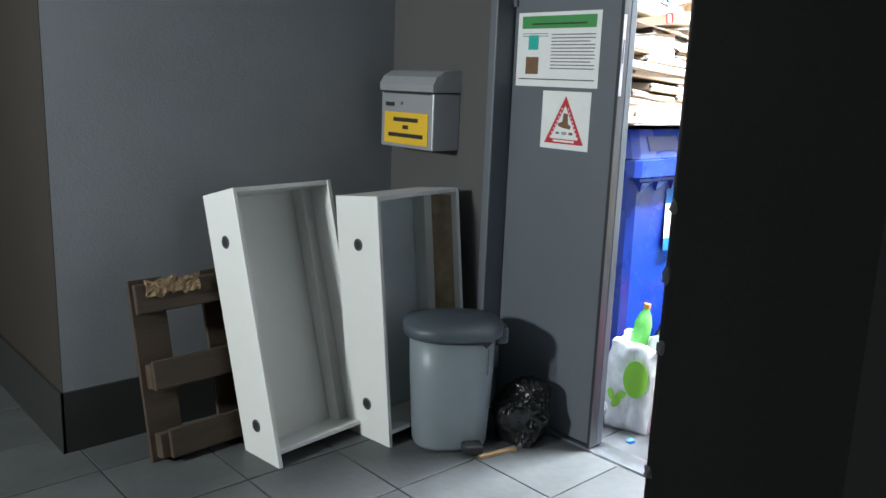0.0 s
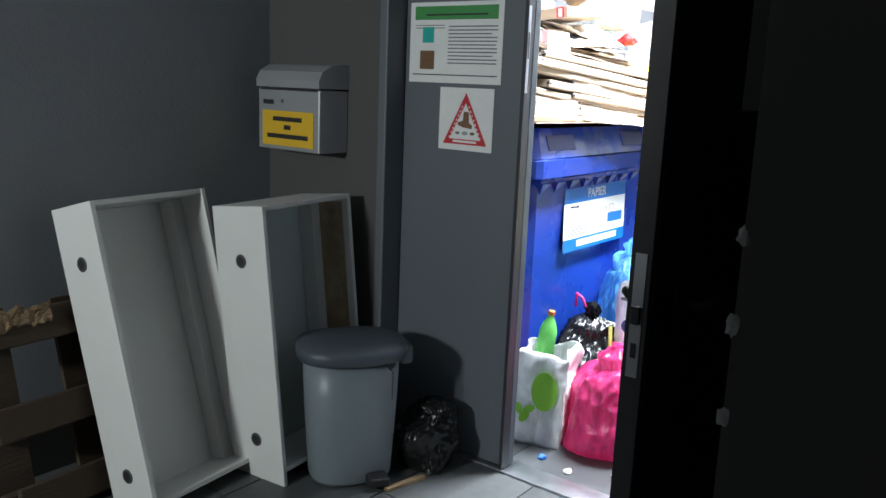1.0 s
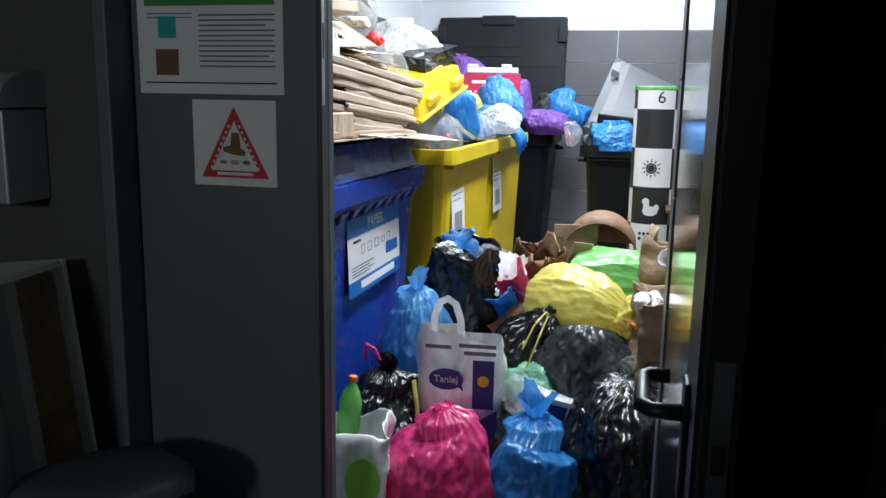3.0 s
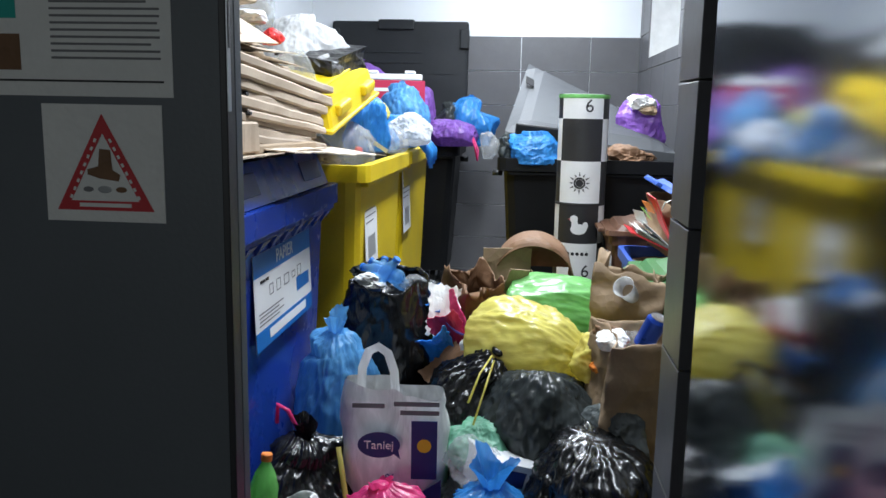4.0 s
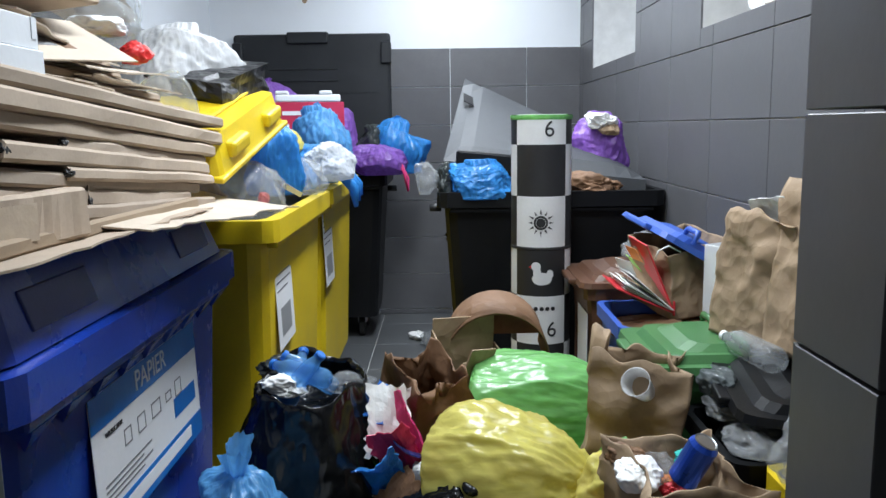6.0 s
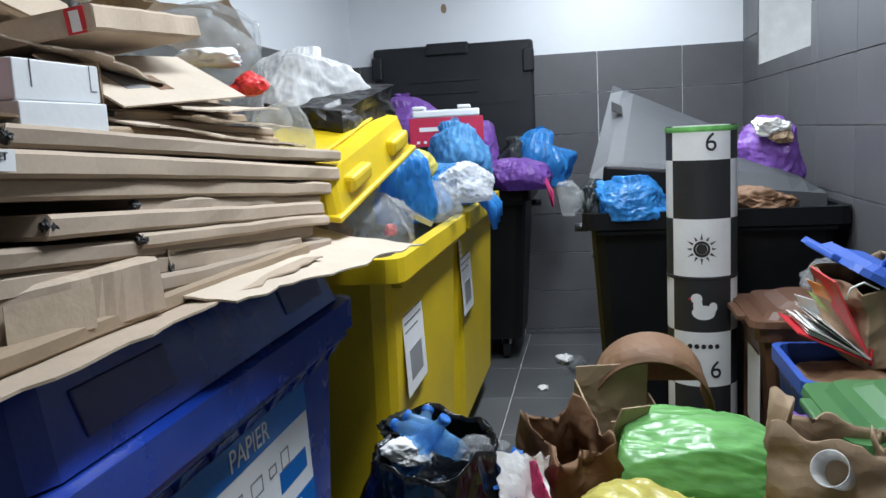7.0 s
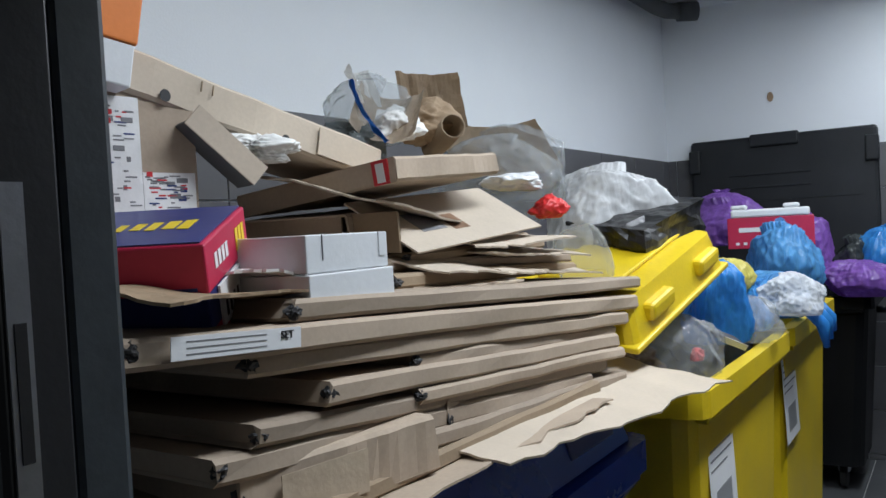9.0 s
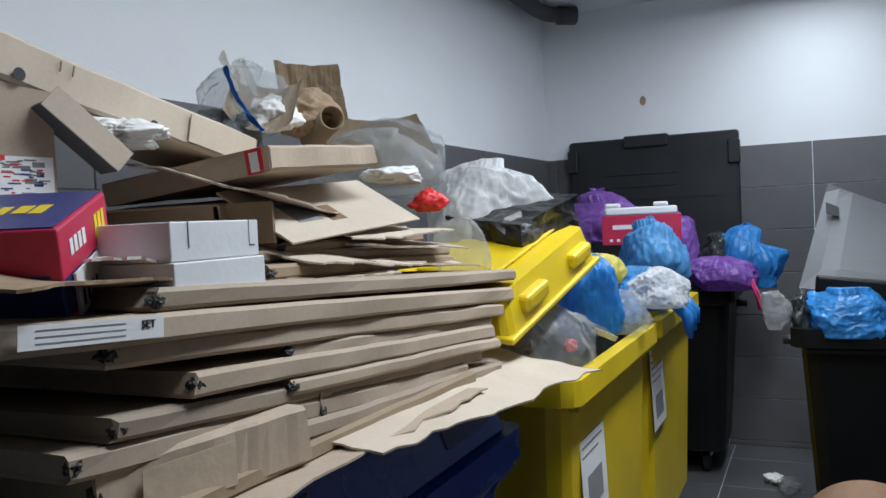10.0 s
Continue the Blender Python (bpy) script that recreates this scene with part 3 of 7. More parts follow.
# notices on the closed leaf
poster = thing("notice_board", pose(6.1485, 5.39, 1.634) @ FACE_FRONT, "white information notice with a green heading", "notice")
bm = boxed(-0.2185, 0.2185, -0.150, 0.150, -0.002, 0.0)
part("backing", bm, M["paper"], poster)
bm = boxed(-0.195, 0.195, 0.085, 0.135, 0.0002, 0.0012)
part("heading", bm, M["ink_green"], poster, "green heading band")
bm = boxed(-0.14, 0.15, 0.1, 0.106, 0.0014, 0.002)
part("heading_line", bm, M["ink"], poster)
bm = boxed(-0.155, -0.1, 0.0, 0.058, 0.0002, 0.0012)
part("picture", bm, M["teal"], poster, "small green picture")
bm = boxed(-0.165, -0.095, -0.10, -0.03, 0.0002, 0.0012)
part("picture", bm, M["kraft_brown"], poster, "small brown picture")
rr = random.Random(3)
for i in range(11):
    z = 0.062 - i * 0.0135
    x1 = 0.195 - 0.07 * rr.random() * (i % 3 == 2)
    part("text_line", boxed(-0.03, x1, z - 0.0045, z, 0.0002, 0.001), M["ink_grey"], poster)
for i, z in enumerate((0.066, 0.056)):
    part("text_line", boxed(-0.19, -0.05, z - 0.003, z, 0.0002, 0.001), M["ink_grey"], poster)
part("text_line", boxed(-0.2, 0.2, -0.122, -0.118, 0.0002, 0.001), M["ink"], poster)

sign = thing("warning_sign", pose(6.1485, 5.323, 1.351) @ FACE_FRONT, "white sign with a red triangle about crushing packaging", "sign")
part("plate", boxed(-0.126, 0.126, -0.118, 0.118, -0.003, 0.0, bevel=0.001), M["paper"], sign)


def ring_triangle(bm, pts, w, z):
    c = sum((Vector(p) for p in pts), Vector((0, 0))) / 3
    outer = [bm.verts.new((*p, z)) for p in pts]
    inner = [bm.verts.new((*(c + (Vector(p) - c) * (1 - w)), z)) for p in pts]
    for i in range(3):
        bm.faces.new((outer[i], outer[(i + 1) % 3], inner[(i + 1) % 3], inner[i]))


bm = bmesh.new()
ring_triangle(bm, [(-0.103, -0.095), (0.103, -0.095), (0.0, 0.1)], 0.30, 0.0008)
part("red_triangle", bm, M["ink_red"], sign, "red triangle border")
for a, b_ in (((-0.075, -0.075), (-0.012, 0.055)), ((0.075, -0.075), (0.012, 0.055))):
    bm = bmesh.new()
    d = (Vector(b_) - Vector(a)).normalized() * 0.008
    nn = Vector((-d.y, d.x)) * 0.35
    for k in range(8):
        p = Vector(a) + (Vector(b_) - Vector(a)) * (k + 0.25) / 8
        q = [p - nn, p + d - nn, p + d + nn, p + nn]
        bm.faces.new([bm.verts.new((*v, 0.0013)) for v in q])
    part("lettering_bar", bm, M["paper"], sign)
part("lettering_bar", boxed(-0.055, 0.055, -0.088, -0.080, 0.0009, 0.0014), M["paper"], sign)
bm = bmesh.new()
bm.faces.new([bm.verts.new((x, y, 0.0009)) for x, y in ((-0.035, -0.022), (-0.01, -0.03), (0.03, -0.035), (0.034, -0.022), (0.018, -0.012), (0.015, 0.028), (-0.008, 0.03), (-0.012, -0.005), (-0.035, -0.012))])
part("boot", bm, M["kraft_brown"], sign, "brown boot drawing")
for i, (x, w, mm) in enumerate(((-0.035, 0.022, "ink_grey"), (0.0, 0.03, "mail_grey"), (0.035, 0.024, "kraft_brown"))):
    bm = bmesh.new()
    lathe(bm, [(w * 0.5, 0), (w * 0.4, 0.0004)], 12, pose(x, -0.052, 0.0007) @ Matrix.Diagonal((1, 0.5, 1, 1)))
    part("can_drawing", bm, M[mm], sign)

# mailbox on the wall
mail = thing("mailbox", pose(6.05, 6.03, 1.185) @ Matrix.Diagonal((1.18, 1.02, 1, 1)), "grey metal mailbox with a curved lid and a yellow label", "mailbox")
bm = bmesh.new()
box(bm, -0.135, 0, -0.18, 0.18, 0, 0.25, bevel=0.006)
part("body", bm, M["mail_grey"], mail)
bm = bmesh.new()
prof = [(-0.14, 0.255), (-0.142, 0.285), (-0.125, 0.32), (-0.085, 0.345), (-0.04, 0.352), (0.0, 0.352), (0.0, 0.255)]
ends = [[bm.verts.new((x, y, z)) for x, z in prof] for y in (-0.184, 0.184)]
for i in range(len(prof)):
    k = (i + 1) % len(prof)
    bm.faces.new((ends[0][i], ends[0][k], ends[1][k], ends[1][i]))
bm.faces.new(ends[0][::-1])
bm.faces.new(ends[1])
part("lid", bm, M["mail_grey"], mail, "curved lid")
part("slot_shadow", boxed(-0.1375, -0.1352, -0.165, 0.165, 0.243, 0.252), M["ink"], mail)
part("name_window", boxed(-0.138, -0.1352, 0.085, 0.145, 0.185, 0.203), M["ink"], mail, "dark name window")
bm = bmesh.new()
lathe(bm, [(0.008, 0), (0.008, 0.004)], 12, pose(-0.135, 0.03, 0.2, 0, -90, 0))
part("lock", bm, M["steel"], mail, "small round lock")
lab = part("label_sheet", boxed(-0.1385, -0.1354, -0.150, 0.150, 0.018, 0.16), M["mail_yellow"], mail, "yellow paper label with unreadable lettering")
for k, (y0, y1, z) in enumerate(((-0.085, 0.085, 0.118), (-0.02, 0.02, 0.085), (-0.12, 0.12, 0.048))):
    part("lettering_bar", boxed(-0.1392, -0.1386, y0, y1, z, z + 0.018), M["ink"], mail)

# ---- large containers ----


def container(name, x, y, rz, L, D, H, mat, lid_mat, label, teeth=True, lid=None):
    """A four-wheeled container: tapered body, collar, gussets, end handles, castors. Its long front faces -y."""
    c = thing(name, pose(x, y, 0, 0, 0, rz), label, "container", "large containers")
    bm = bmesh.new()
    l, d = L / 2, D / 2
    rings = taper(bm, (-l + 0.10, l - 0.10, -d + 0.085, d - 0.12), (-l + 0.035, l - 0.035, -d + 0.05, d - 0.05), 0.17, H - 0.04, 0.06, close=False)
    bm.faces.new(rings[0][::-1])
    part("body", bm, mat, c)
    bm = bmesh.new()
    o = taper(bm, (-l, l, -d, d), (-l, l, -d, d), H - 0.075, H, 0.05, close=False)
    i = taper(bm, (-l + 0.04, l - 0.04, -d + 0.055, d - 0.055), (-l + 0.035, l - 0.035, -d + 0.05, d - 0.05), H - 0.075, H, 0.05, close=False)
    for k in range(12):
        for z in (0, 1):
            bm.faces.new((o[z][k], i[z][k], i[z][(k + 1) % 12], o[z][(k + 1) % 12]))
    bmesh.ops.recalc_face_normals(bm, faces=bm.faces)
    part("rim", bm, mat, c, "overhanging rim")
    bm = bmesh.new()
    box(bm, -l + 0.06, l - 0.06, -d + 0.012, -d + 0.05, H - 0.10, H - 0.078, bevel=0.006)
    part("front_collar", bm, mat, c)
    if teeth:
        for k in range(9):
            xx = -l + 0.12 + k * (L - 0.24) / 8
            bm = bmesh.new()
            vs = [bm.verts.new(p) for p in ((xx - 0.04, -d + 0.015, H - 0.101), (xx + 0.04, -d + 0.015, H - 0.101), (xx, -d + 0.052, H - 0.150), (xx - 0.04, -d + 0.09, H - 0.101), (xx + 0.04, -d + 0.09, H - 0.101))]
            bm.faces.new((vs[0], vs[2], vs[1]))
            bm.faces.new((vs[0], vs[3], vs[2]))
            bm.faces.new((vs[1], vs[2], vs[4]))
            part("gusset", bm, mat, c)
    for s in (-1, 1):
        bm = bmesh.new()
        tube_along(bm, [(s * (l - 0.02), 0, H - 0.12), (s * (l + 0.045), 0, H - 0.12)], 0.022, 12)
        part("trunnion", bm, M["black_plastic"], c, smooth=True)
    for sx in (-1, 1):
        for sy in (-1, 1):
            w = part("castor", boxed(sx * (l - 0.22) - 0.035, sx * (l - 0.22) + 0.035, sy * (d - 0.24) - 0.03, sy * (d - 0.24) + 0.03, 0.1, 0.19, bevel=0.01), M["steel"], c)
            bm = bmesh.new()
            lathe(bm, [(0.07, -0.022), (0.085, -0.016), (0.085, 0.016), (0.07, 0.022)], 20, pose(sx * (l - 0.22), sy * (d - 0.24), 0.085, 0, 90, 0))
            part("wheel", bm, M["rubber"], w, "black rubber wheel", smooth=False)
    return c


def flat_lid(c, L, D, H, mat, thick=0.13):
    """A hollow-looking hinged lid; proud navy panels give its front grip recesses their shade."""
    l, d = L / 2, D / 2
    bm = bmesh.new()
    taper(bm, (-l + 0.02, l - 0.02, -d + 0.03, d), (-l + 0.05, l - 0.05, -d + 0.075, d - 0.03), H + 0.004, H + thick, 0.06)
    lid = part("lid", bm, mat, c, "closed lid")
    # no hollow is cut: the recess's shade is this panel's dark colour
    for xx in (-0.36, 0.36):
        g = part("grip_recess", boxed(-0.12, 0.12, -0.004, 0.01, -0.035, 0.035, bevel=0.003), M["navy_card"], lid, "dark panel for the shade in a grip recess")
        g.matrix_basis = pose(xx, -d + 0.0525, H + 0.067, -19)
    return lid


def bin_label(c, x, y, z, w, h, tilt, text, band, rows=5):
    """A printed sheet with a coloured band on the front of a container."""
    s = part("label_sheet", boxed(-w / 2, w / 2, -h / 2, h / 2, 0, 0.0015), M["paper_white"], c, "white printed label with a coloured band")
    s.matrix_basis = pose(x, y, z, 90 - tilt, 0, 0)
    if band:
        part("band", boxed(-w / 2, w / 2, h * 0.27, h / 2, 0.0016, 0.0026), M["label_blue"], s, "blue band")
        part("band", boxed(-w / 2, w / 2, -h / 2, -h * 0.30, 0.0016, 0.0026), M["label_blue"], s, "blue band")
        bm = boxed(-w * 0.3, w * 0.36, -h * 0.44, -h * 0.34, 0.0027, 0.0033, bevel=0.0)
        part("panel", bm, M["paper_white"], s)
        part("panel", boxed(w * 0.2, w * 0.45, -h * 0.16, h * 0.0, 0.0016, 0.0026), M["label_blue"], s)
        letters(text, h * 0.21, M["paper_white"], s, pose(0, h * 0.385, 0.0034))
        letters("WRZUCAMY:", h * 0.048, M["ink"], s, pose(-w * 0.34, h * 0.20, 0.0024))
        for k, (xx, ww, hh) in enumerate(((-0.24, 0.06, 0.12), (-0.12, 0.07, 0.13), (0.02, 0.09, 0.12), (0.15, 0.06, 0.08), (0.26, 0.07, 0.14))):
            bm = bmesh.new()
            x0, x1, z0, z1 = w * (xx - ww / 2), w * (xx + ww / 2), h * (0.07 - hh / 2), h * (0.07 + hh / 2)
            q = 0.003
            for a in ((x0, x1, z0, z0 + q), (x0, x1, z1 - q, z1), (x0, x0 + q, z0 + q, z1 - q), (x1 - q, x1, z0 + q, z1 - q)):
                box(bm, *a, 0.0016, 0.0024)
            part("drawing", bm, M["ink_grey"], s)
        for k in range(4):
            part("text_line", boxed(-w * 0.44, -w * (0.05 + 0.08 * (k % 2)), -h * (0.12 + 0.04 * k) - 0.004, -h * (0.12 + 0.04 * k), 0.0016, 0.0024), M["ink_grey"], s)
    else:
        part("text_line", boxed(-w * 0.44, w * 0.2, h * 0.40, h * 0.45, 0.0016, 0.0024), M["ink_grey"], s)
        for k in range(rows):
            part("text_line", boxed(-w * 0.44, w * (0.40 - 0.2 * (k % 3 == 1)), h * (0.30 - 0.07 * k) - 0.006, h * (0.30 - 0.07 * k), 0.0016, 0.0024), M["ink_grey"], s)
        part("drawing", boxed(-w * 0.3, w * 0.3, -h * 0.40, -h * 0.15, 0.0016, 0.0024), M["mail_grey"], s)
    return s


BLUE = container("paper_container", 7.155, 5.745, 0, 1.27, 1.06, 1.18, M["blue_bin"], M["blue_bin"], "blue plastic wheeled waste container for paper")
flat_lid(BLUE, 1.27, 1.06, 1.18, M["blue_bin"])
bin_label(BLUE, 0.02, -0.482, 0.885, 0.63, 0.295, 2, "PAPIER", True)
YEL = [container("plastics_container", 8.70 + i * 1.33, 5.68, 0, 1.30, 1.06, 1.23, M["yellow_bin"], M["yellow_bin"], "yellow plastic wheeled waste container, overfilled", teeth=False) for i in (0, 1)]
for c, x in zip(YEL, (-0.30, -0.45)):
    bin_label(c, x, -0.474, 0.94, 0.30, 0.42, 2, "", False)
    bm = bmesh.new()
    for k in range(14):
        box(bm, x - 0.17 + 0.024 * k, x - 0.15 + 0.024 * k, -0.4795, -0.4785, 1.135 + 0.01 * (k % 3), 1.16 - 0.004 * (k % 2))
    part("lettering_bar", bm, M["mail_grey"], c, "worn moulded lettering")
BB1 = container("mixed_container", 11.43, 5.62, -90, 1.25, 0.78, 1.2, M["black_bin"], M["black_bin"], "black wheeled waste container with its lid thrown open", teeth=False)
lid = thing("container_lid", pose(11.87, 5.617, 1.24, 0, 3, 0), "dark grey container lid standing open against the wall", "lid")
bm = boxed(-0.03, 0.03, -0.615, 0.615, 0.0, 1.02, bevel=0.025)
part("panel", bm, M["dark_lid"], lid)
for y0, y1, z0, z1 in ((-0.62, -0.54, 0.78, 0.95), (0.54, 0.62, 0.78, 0.95), (-0.13, 0.19, 0.94, 1.03)):
    part("grip", boxed(-0.055, 0.02, y0, y1, z0, z1, bevel=0.01), M["dark_lid"], lid, "moulded grip")
for z in (0.65, 0.74):
    part("rib", boxed(-0.036, -0.025, -0.2, 0.34, z, z + 0.012, bevel=0.003), M["dark_lid"], lid)
part("rib", boxed(-0.034, -0.025, -0.5, 0.5, 0.56, 0.565), M["dark_lid"], lid)

BB2 = container("mixed_container", 9.84, 4.075, -90, 1.12, 1.02, 1.21, M["black_bin"], M["black_bin"], "black wheeled waste container, overfilled, behind the play tunnel", teeth=False)
lid = thing("container_lid", pose(9.8, 4.1, 1.4), "broken grey container lid lying tilted on the rubbish", "lid")
CORN = [Vector(p) for p in ((-0.32, 0.50, -0.04), (-0.30, -0.52, -0.15), (0.44, -0.42, 0.0), (0.36, 0.37, 0.40))]
bm = bmesh.new()
nu, nv = 14, 10
grid = {}
for s_ in (0, 1):
    for i in range(nu + 1):
        for j in range(nv + 1):
            u, v = i / nu, j / nv
            p = CORN[0] * (1 - u) * (1 - v) + CORN[1] * u * (1 - v) + CORN[2] * u * v + CORN[3] * (1 - u) * v
            edge = min(u, 1 - u, v, 1 - v)
            p.z += 0.05 * min(1, edge * 9) - 0.09 * s_
            grid[s_, i, j] = bm.verts.new(p)
for i in range(nu):
    for j in range(nv):
        bm.faces.new((grid[0, i, j], grid[0, i + 1, j], grid[0, i + 1, j + 1], grid[0, i, j + 1]))
        bm.faces.new((grid[1, i, j], grid[1, i, j + 1], grid[1, i + 1, j + 1], grid[1, i + 1, j]))
rim_ = [(i, 0) for i in range(nu)] + [(nu, j) for j in range(nv)] + [(nu - i, nv) for i in range(nu)] + [(0, nv - j) for j in range(nv)]
for a, b_ in zip(rim_, rim_[1:] + rim_[:1]):
    bm.faces.new((grid[0, *a], grid[1, *a], grid[1, *b_], grid[0, *b_]))
bmesh.ops.recalc_face_normals(bm, faces=bm.faces)
part("shell", bm, M["grey_lid"], lid)
g = part("grip", boxed(-0.03, 0.02, -0.16, 0.14, -0.06, 0.05, bevel=0.012), M["black_bin"], lid, "black moulded grip")
g.matrix_basis = pose(-0.33, 0.30, -0.05, 6, 0, 0)
g = part("lift_hole", boxed(-0.04, 0.04, -0.03, 0.03, 0.0, 0.004), M["ink"], lid, "square lifting hole")
g.matrix_basis = pose(0.10, 0.36, 0.272, 30, -34, 0)

# ---- small two-wheeled bins along the south wall ----


def bin_lid_mesh(w, d):
    """A wheelie-bin lid: flange, stepped edge, raised middle, grip lip at the front; origin at its middle."""
    l, e = w / 2, d / 2
    bm = bmesh.new()
    taper(bm, (-l - 0.015, l + 0.015, -e, e + 0.02), (-l - 0.01, l + 0.01, -e, e + 0.015), 0.0, 0.022, 0.04)
    taper(bm, (-l + 0.02, l - 0.02, -e + 0.01, e - 0.03), (-l + 0.035, l - 0.035, -e + 0.02, e - 0.05), 0.021, 0.045, 0.04)
    taper(bm, (-l + 0.055, l - 0.055, -e + 0.03, e - 0.085), (-l + 0.085, l - 0.085, -e + 0.05, e - 0.13), 0.044, 0.064, 0.05)
    box(bm, -0.11, 0.11, e - 0.02, e + 0.045, -0.004, 0.018, bevel=0.006)
    return bm


def loop_grip(parent, mat, x, y, z, w=0.10, h=0.045):
    """A bent bar grip standing on two feet, along x."""
    bm = bmesh.new()
    tube_along(bm, [(x - w, y, z), (x - w, y, z + h * 0.7), (x - w * 0.8, y, z + h), (x + w * 0.8, y, z + h), (x + w, y, z + h * 0.7), (x + w, y, z)], 0.011, 10)
    return part("grip", bm, mat, parent, "bar grip on the lid", smooth=True)


def wheelie(name, x, y, mat, label, w=0.46, d=0.5, h=0.86, lid_pose=None, has_lid=True):
    """A two-wheeled bin, its hinge at the wall (-y side), its front facing +y."""
    b = thing(name, pose(x, y, 0), label, "wheelie bin", "small bins along the wall")
    l, e = w / 2, d / 2
    bm = bmesh.new()
    rings = taper(bm, (-l + 0.06, l - 0.06, -e + 0.08, e - 0.08), (-l + 0.015, l - 0.015, -e + 0.02, e - 0.015), 0.03, h - 0.04, 0.04, close=False)
    bm.faces.new(rings[0][::-1])
    part("body", bm, mat, b)
    bm = bmesh.new()
    o = taper(bm, (-l, l, -e, e), (-l, l, -e, e), h - 0.06, h - 0.012, 0.04, close=False)
    i = taper(bm, (-l + 0.025, l - 0.025, -e + 0.025, e - 0.025), (-l + 0.02, l - 0.02, -e + 0.02, e - 0.02), h - 0.06, h - 0.012, 0.04, close=False)
    for k in range(12):
        for q in (0, 1):
            bm.faces.new((o[q][k], i[q][k], i[q][(k + 1) % 12], o[q][(k + 1) % 12]))
    bmesh.ops.recalc_face_normals(bm, faces=bm.faces)
    part("rim", bm, mat, b, "rolled rim")
    for k in (-1, 1):
        part("rib", boxed(k * 0.12 - 0.012, k * 0.12 + 0.012, e - 0.045, e - 0.02, 0.2, h - 0.07, bevel=0.004), mat, b)
    if has_lid:
        ld = part("lid", bin_lid_mesh(w, d), mat, b, "hinged lid with a raised middle")
        ld.matrix_basis = lid_pose or pose(0, 0, h - 0.010)
        loop_grip(ld, mat, l - 0.07, -0.01, 0.03, 0.045)
        loop_grip(ld, mat, -l + 0.09, -0.01, 0.03, 0.065)
    bm = bmesh.new()
    tube_along(bm, [(-l + 0.02, -e - 0.035, h - 0.01), (l - 0.02, -e - 0.035, h - 0.01)], 0.014, 10)
    part("handle_bar", bm, mat, b, smooth=True)
    for k in (-1, 1):
        bm = bmesh.new()
        lathe(bm, [(0.06, -0.02), (0.09, -0.016), (0.09, 0.016), (0.06, 0.02)], 20, pose(k * (l - 0.03), -e + 0.06, 0.09, 0, 90, 0))
        part("wheel", bm, M["rubber"], b, "black rubber wheel")
    return b


BRB = wheelie("wheelie_bin", 8.77, 3.80, M["brown_bin"], "brown two-wheeled bin with a white sticker", h=0.90)
part("sticker", boxed(-0.19, 0.02, 0.232, 0.235, 0.5, 0.78), M["paper_white"], BRB, "white sticker on the front")
wheelie("wheelie_bin", 8.29, 3.765, M["blue_lid"], "blue two-wheeled bin overfilled with paper, its lid pushed up", h=0.86, has_lid=False)
wheelie("wheelie_bin", 7.84, 3.76, M["green_bin"], "green two-wheeled bin with a closed lid", w=0.44, h=0.84)
wheelie("wheelie_bin", 7.42, 3.69, M["black_bin"], "black two-wheeled bin, its lid propped up by plastic waste", w=0.42, h=0.75,
        lid_pose=pose(0.04, -0.08, 0.80, 6, -3, -8))
wheelie("wheelie_bin", 7.0, 3.66, M["yellow_bin"], "yellow two-wheeled bin beside the door pier", w=0.40, d=0.44, h=0.76, has_lid=False)

# ---- play tunnel ----
TUN = thing("play_tunnel", pose(9.0, 4.17, 0), "tall black and white chequered cardboard tube with numbers and pictures", "tube")
R_T = 0.132
Z_CUTS = [0.0, 0.2, 0.405, 0.53, 0.735, 0.775, 0.98, 1.225, 1.43, 1.57]
ROWS_T = [("tunnel_black", 0.0, 0.38), ("tunnel_black", 0.38, 0.575), ("tunnel_white", 0.575, 0.79), ("tunnel_black", 0.79, 1.0), ("tunnel_white", 1.0, 1.226), ("tunnel_black", 1.226, 1.447), ("tunnel_white", 1.447, 1.575)]
for k, (mm, z0, z1) in enumerate(ROWS_T):
    for q in range(4):
        bm = bmesh.new()
        a0 = math.radians(173 - 52 + (0, 104, 180, 284)[q])
        span = math.radians((104, 76, 104, 76)[q])
        n = 10
        inner, outer = [], []
        for z in np.linspace(z0, z1, 5):
            inner.append([bm.verts.new(((R_T - 0.006) * math.cos(a0 + span * i / n), (R_T - 0.006) * math.sin(a0 + span * i / n), z)) for i in range(n + 1)])
            outer.append([bm.verts.new((R_T * math.cos(a0 + span * i / n), R_T * math.sin(a0 + span * i / n), z)) for i in range(n + 1)])
        for j in range(4):
            for i in range(n):
                bm.faces.new((outer[j][i], outer[j][i + 1], outer[j + 1][i + 1], outer[j + 1][i]))
                bm.faces.new((inner[j][i], inner[j + 1][i], inner[j + 1][i + 1], inner[j][i + 1]))
        other = "tunnel_white" if mm == "tunnel_black" else "tunnel_black"
        part("square", bm, M[mm if q % 2 == 0 else other], TUN, smooth=True)
bm = bmesh.new()
lathe(bm, [(R_T + 0.001, 1.552), (R_T + 0.004, 1.56), (R_T + 0.004, 1.572), (R_T - 0.008, 1.572)], 32, cap=False)
part("rim", bm, M["film_green"], TUN, "green edge strip")
bm = bmesh.new()
lathe(bm, [(R_T + 0.0005, 0.992), (R_T + 0.003, 0.995), (R_T + 0.003, 1.003), (R_T + 0.0005, 1.006)], 32, cap=False)
part("seam", bm, M["tunnel_black"], TUN)


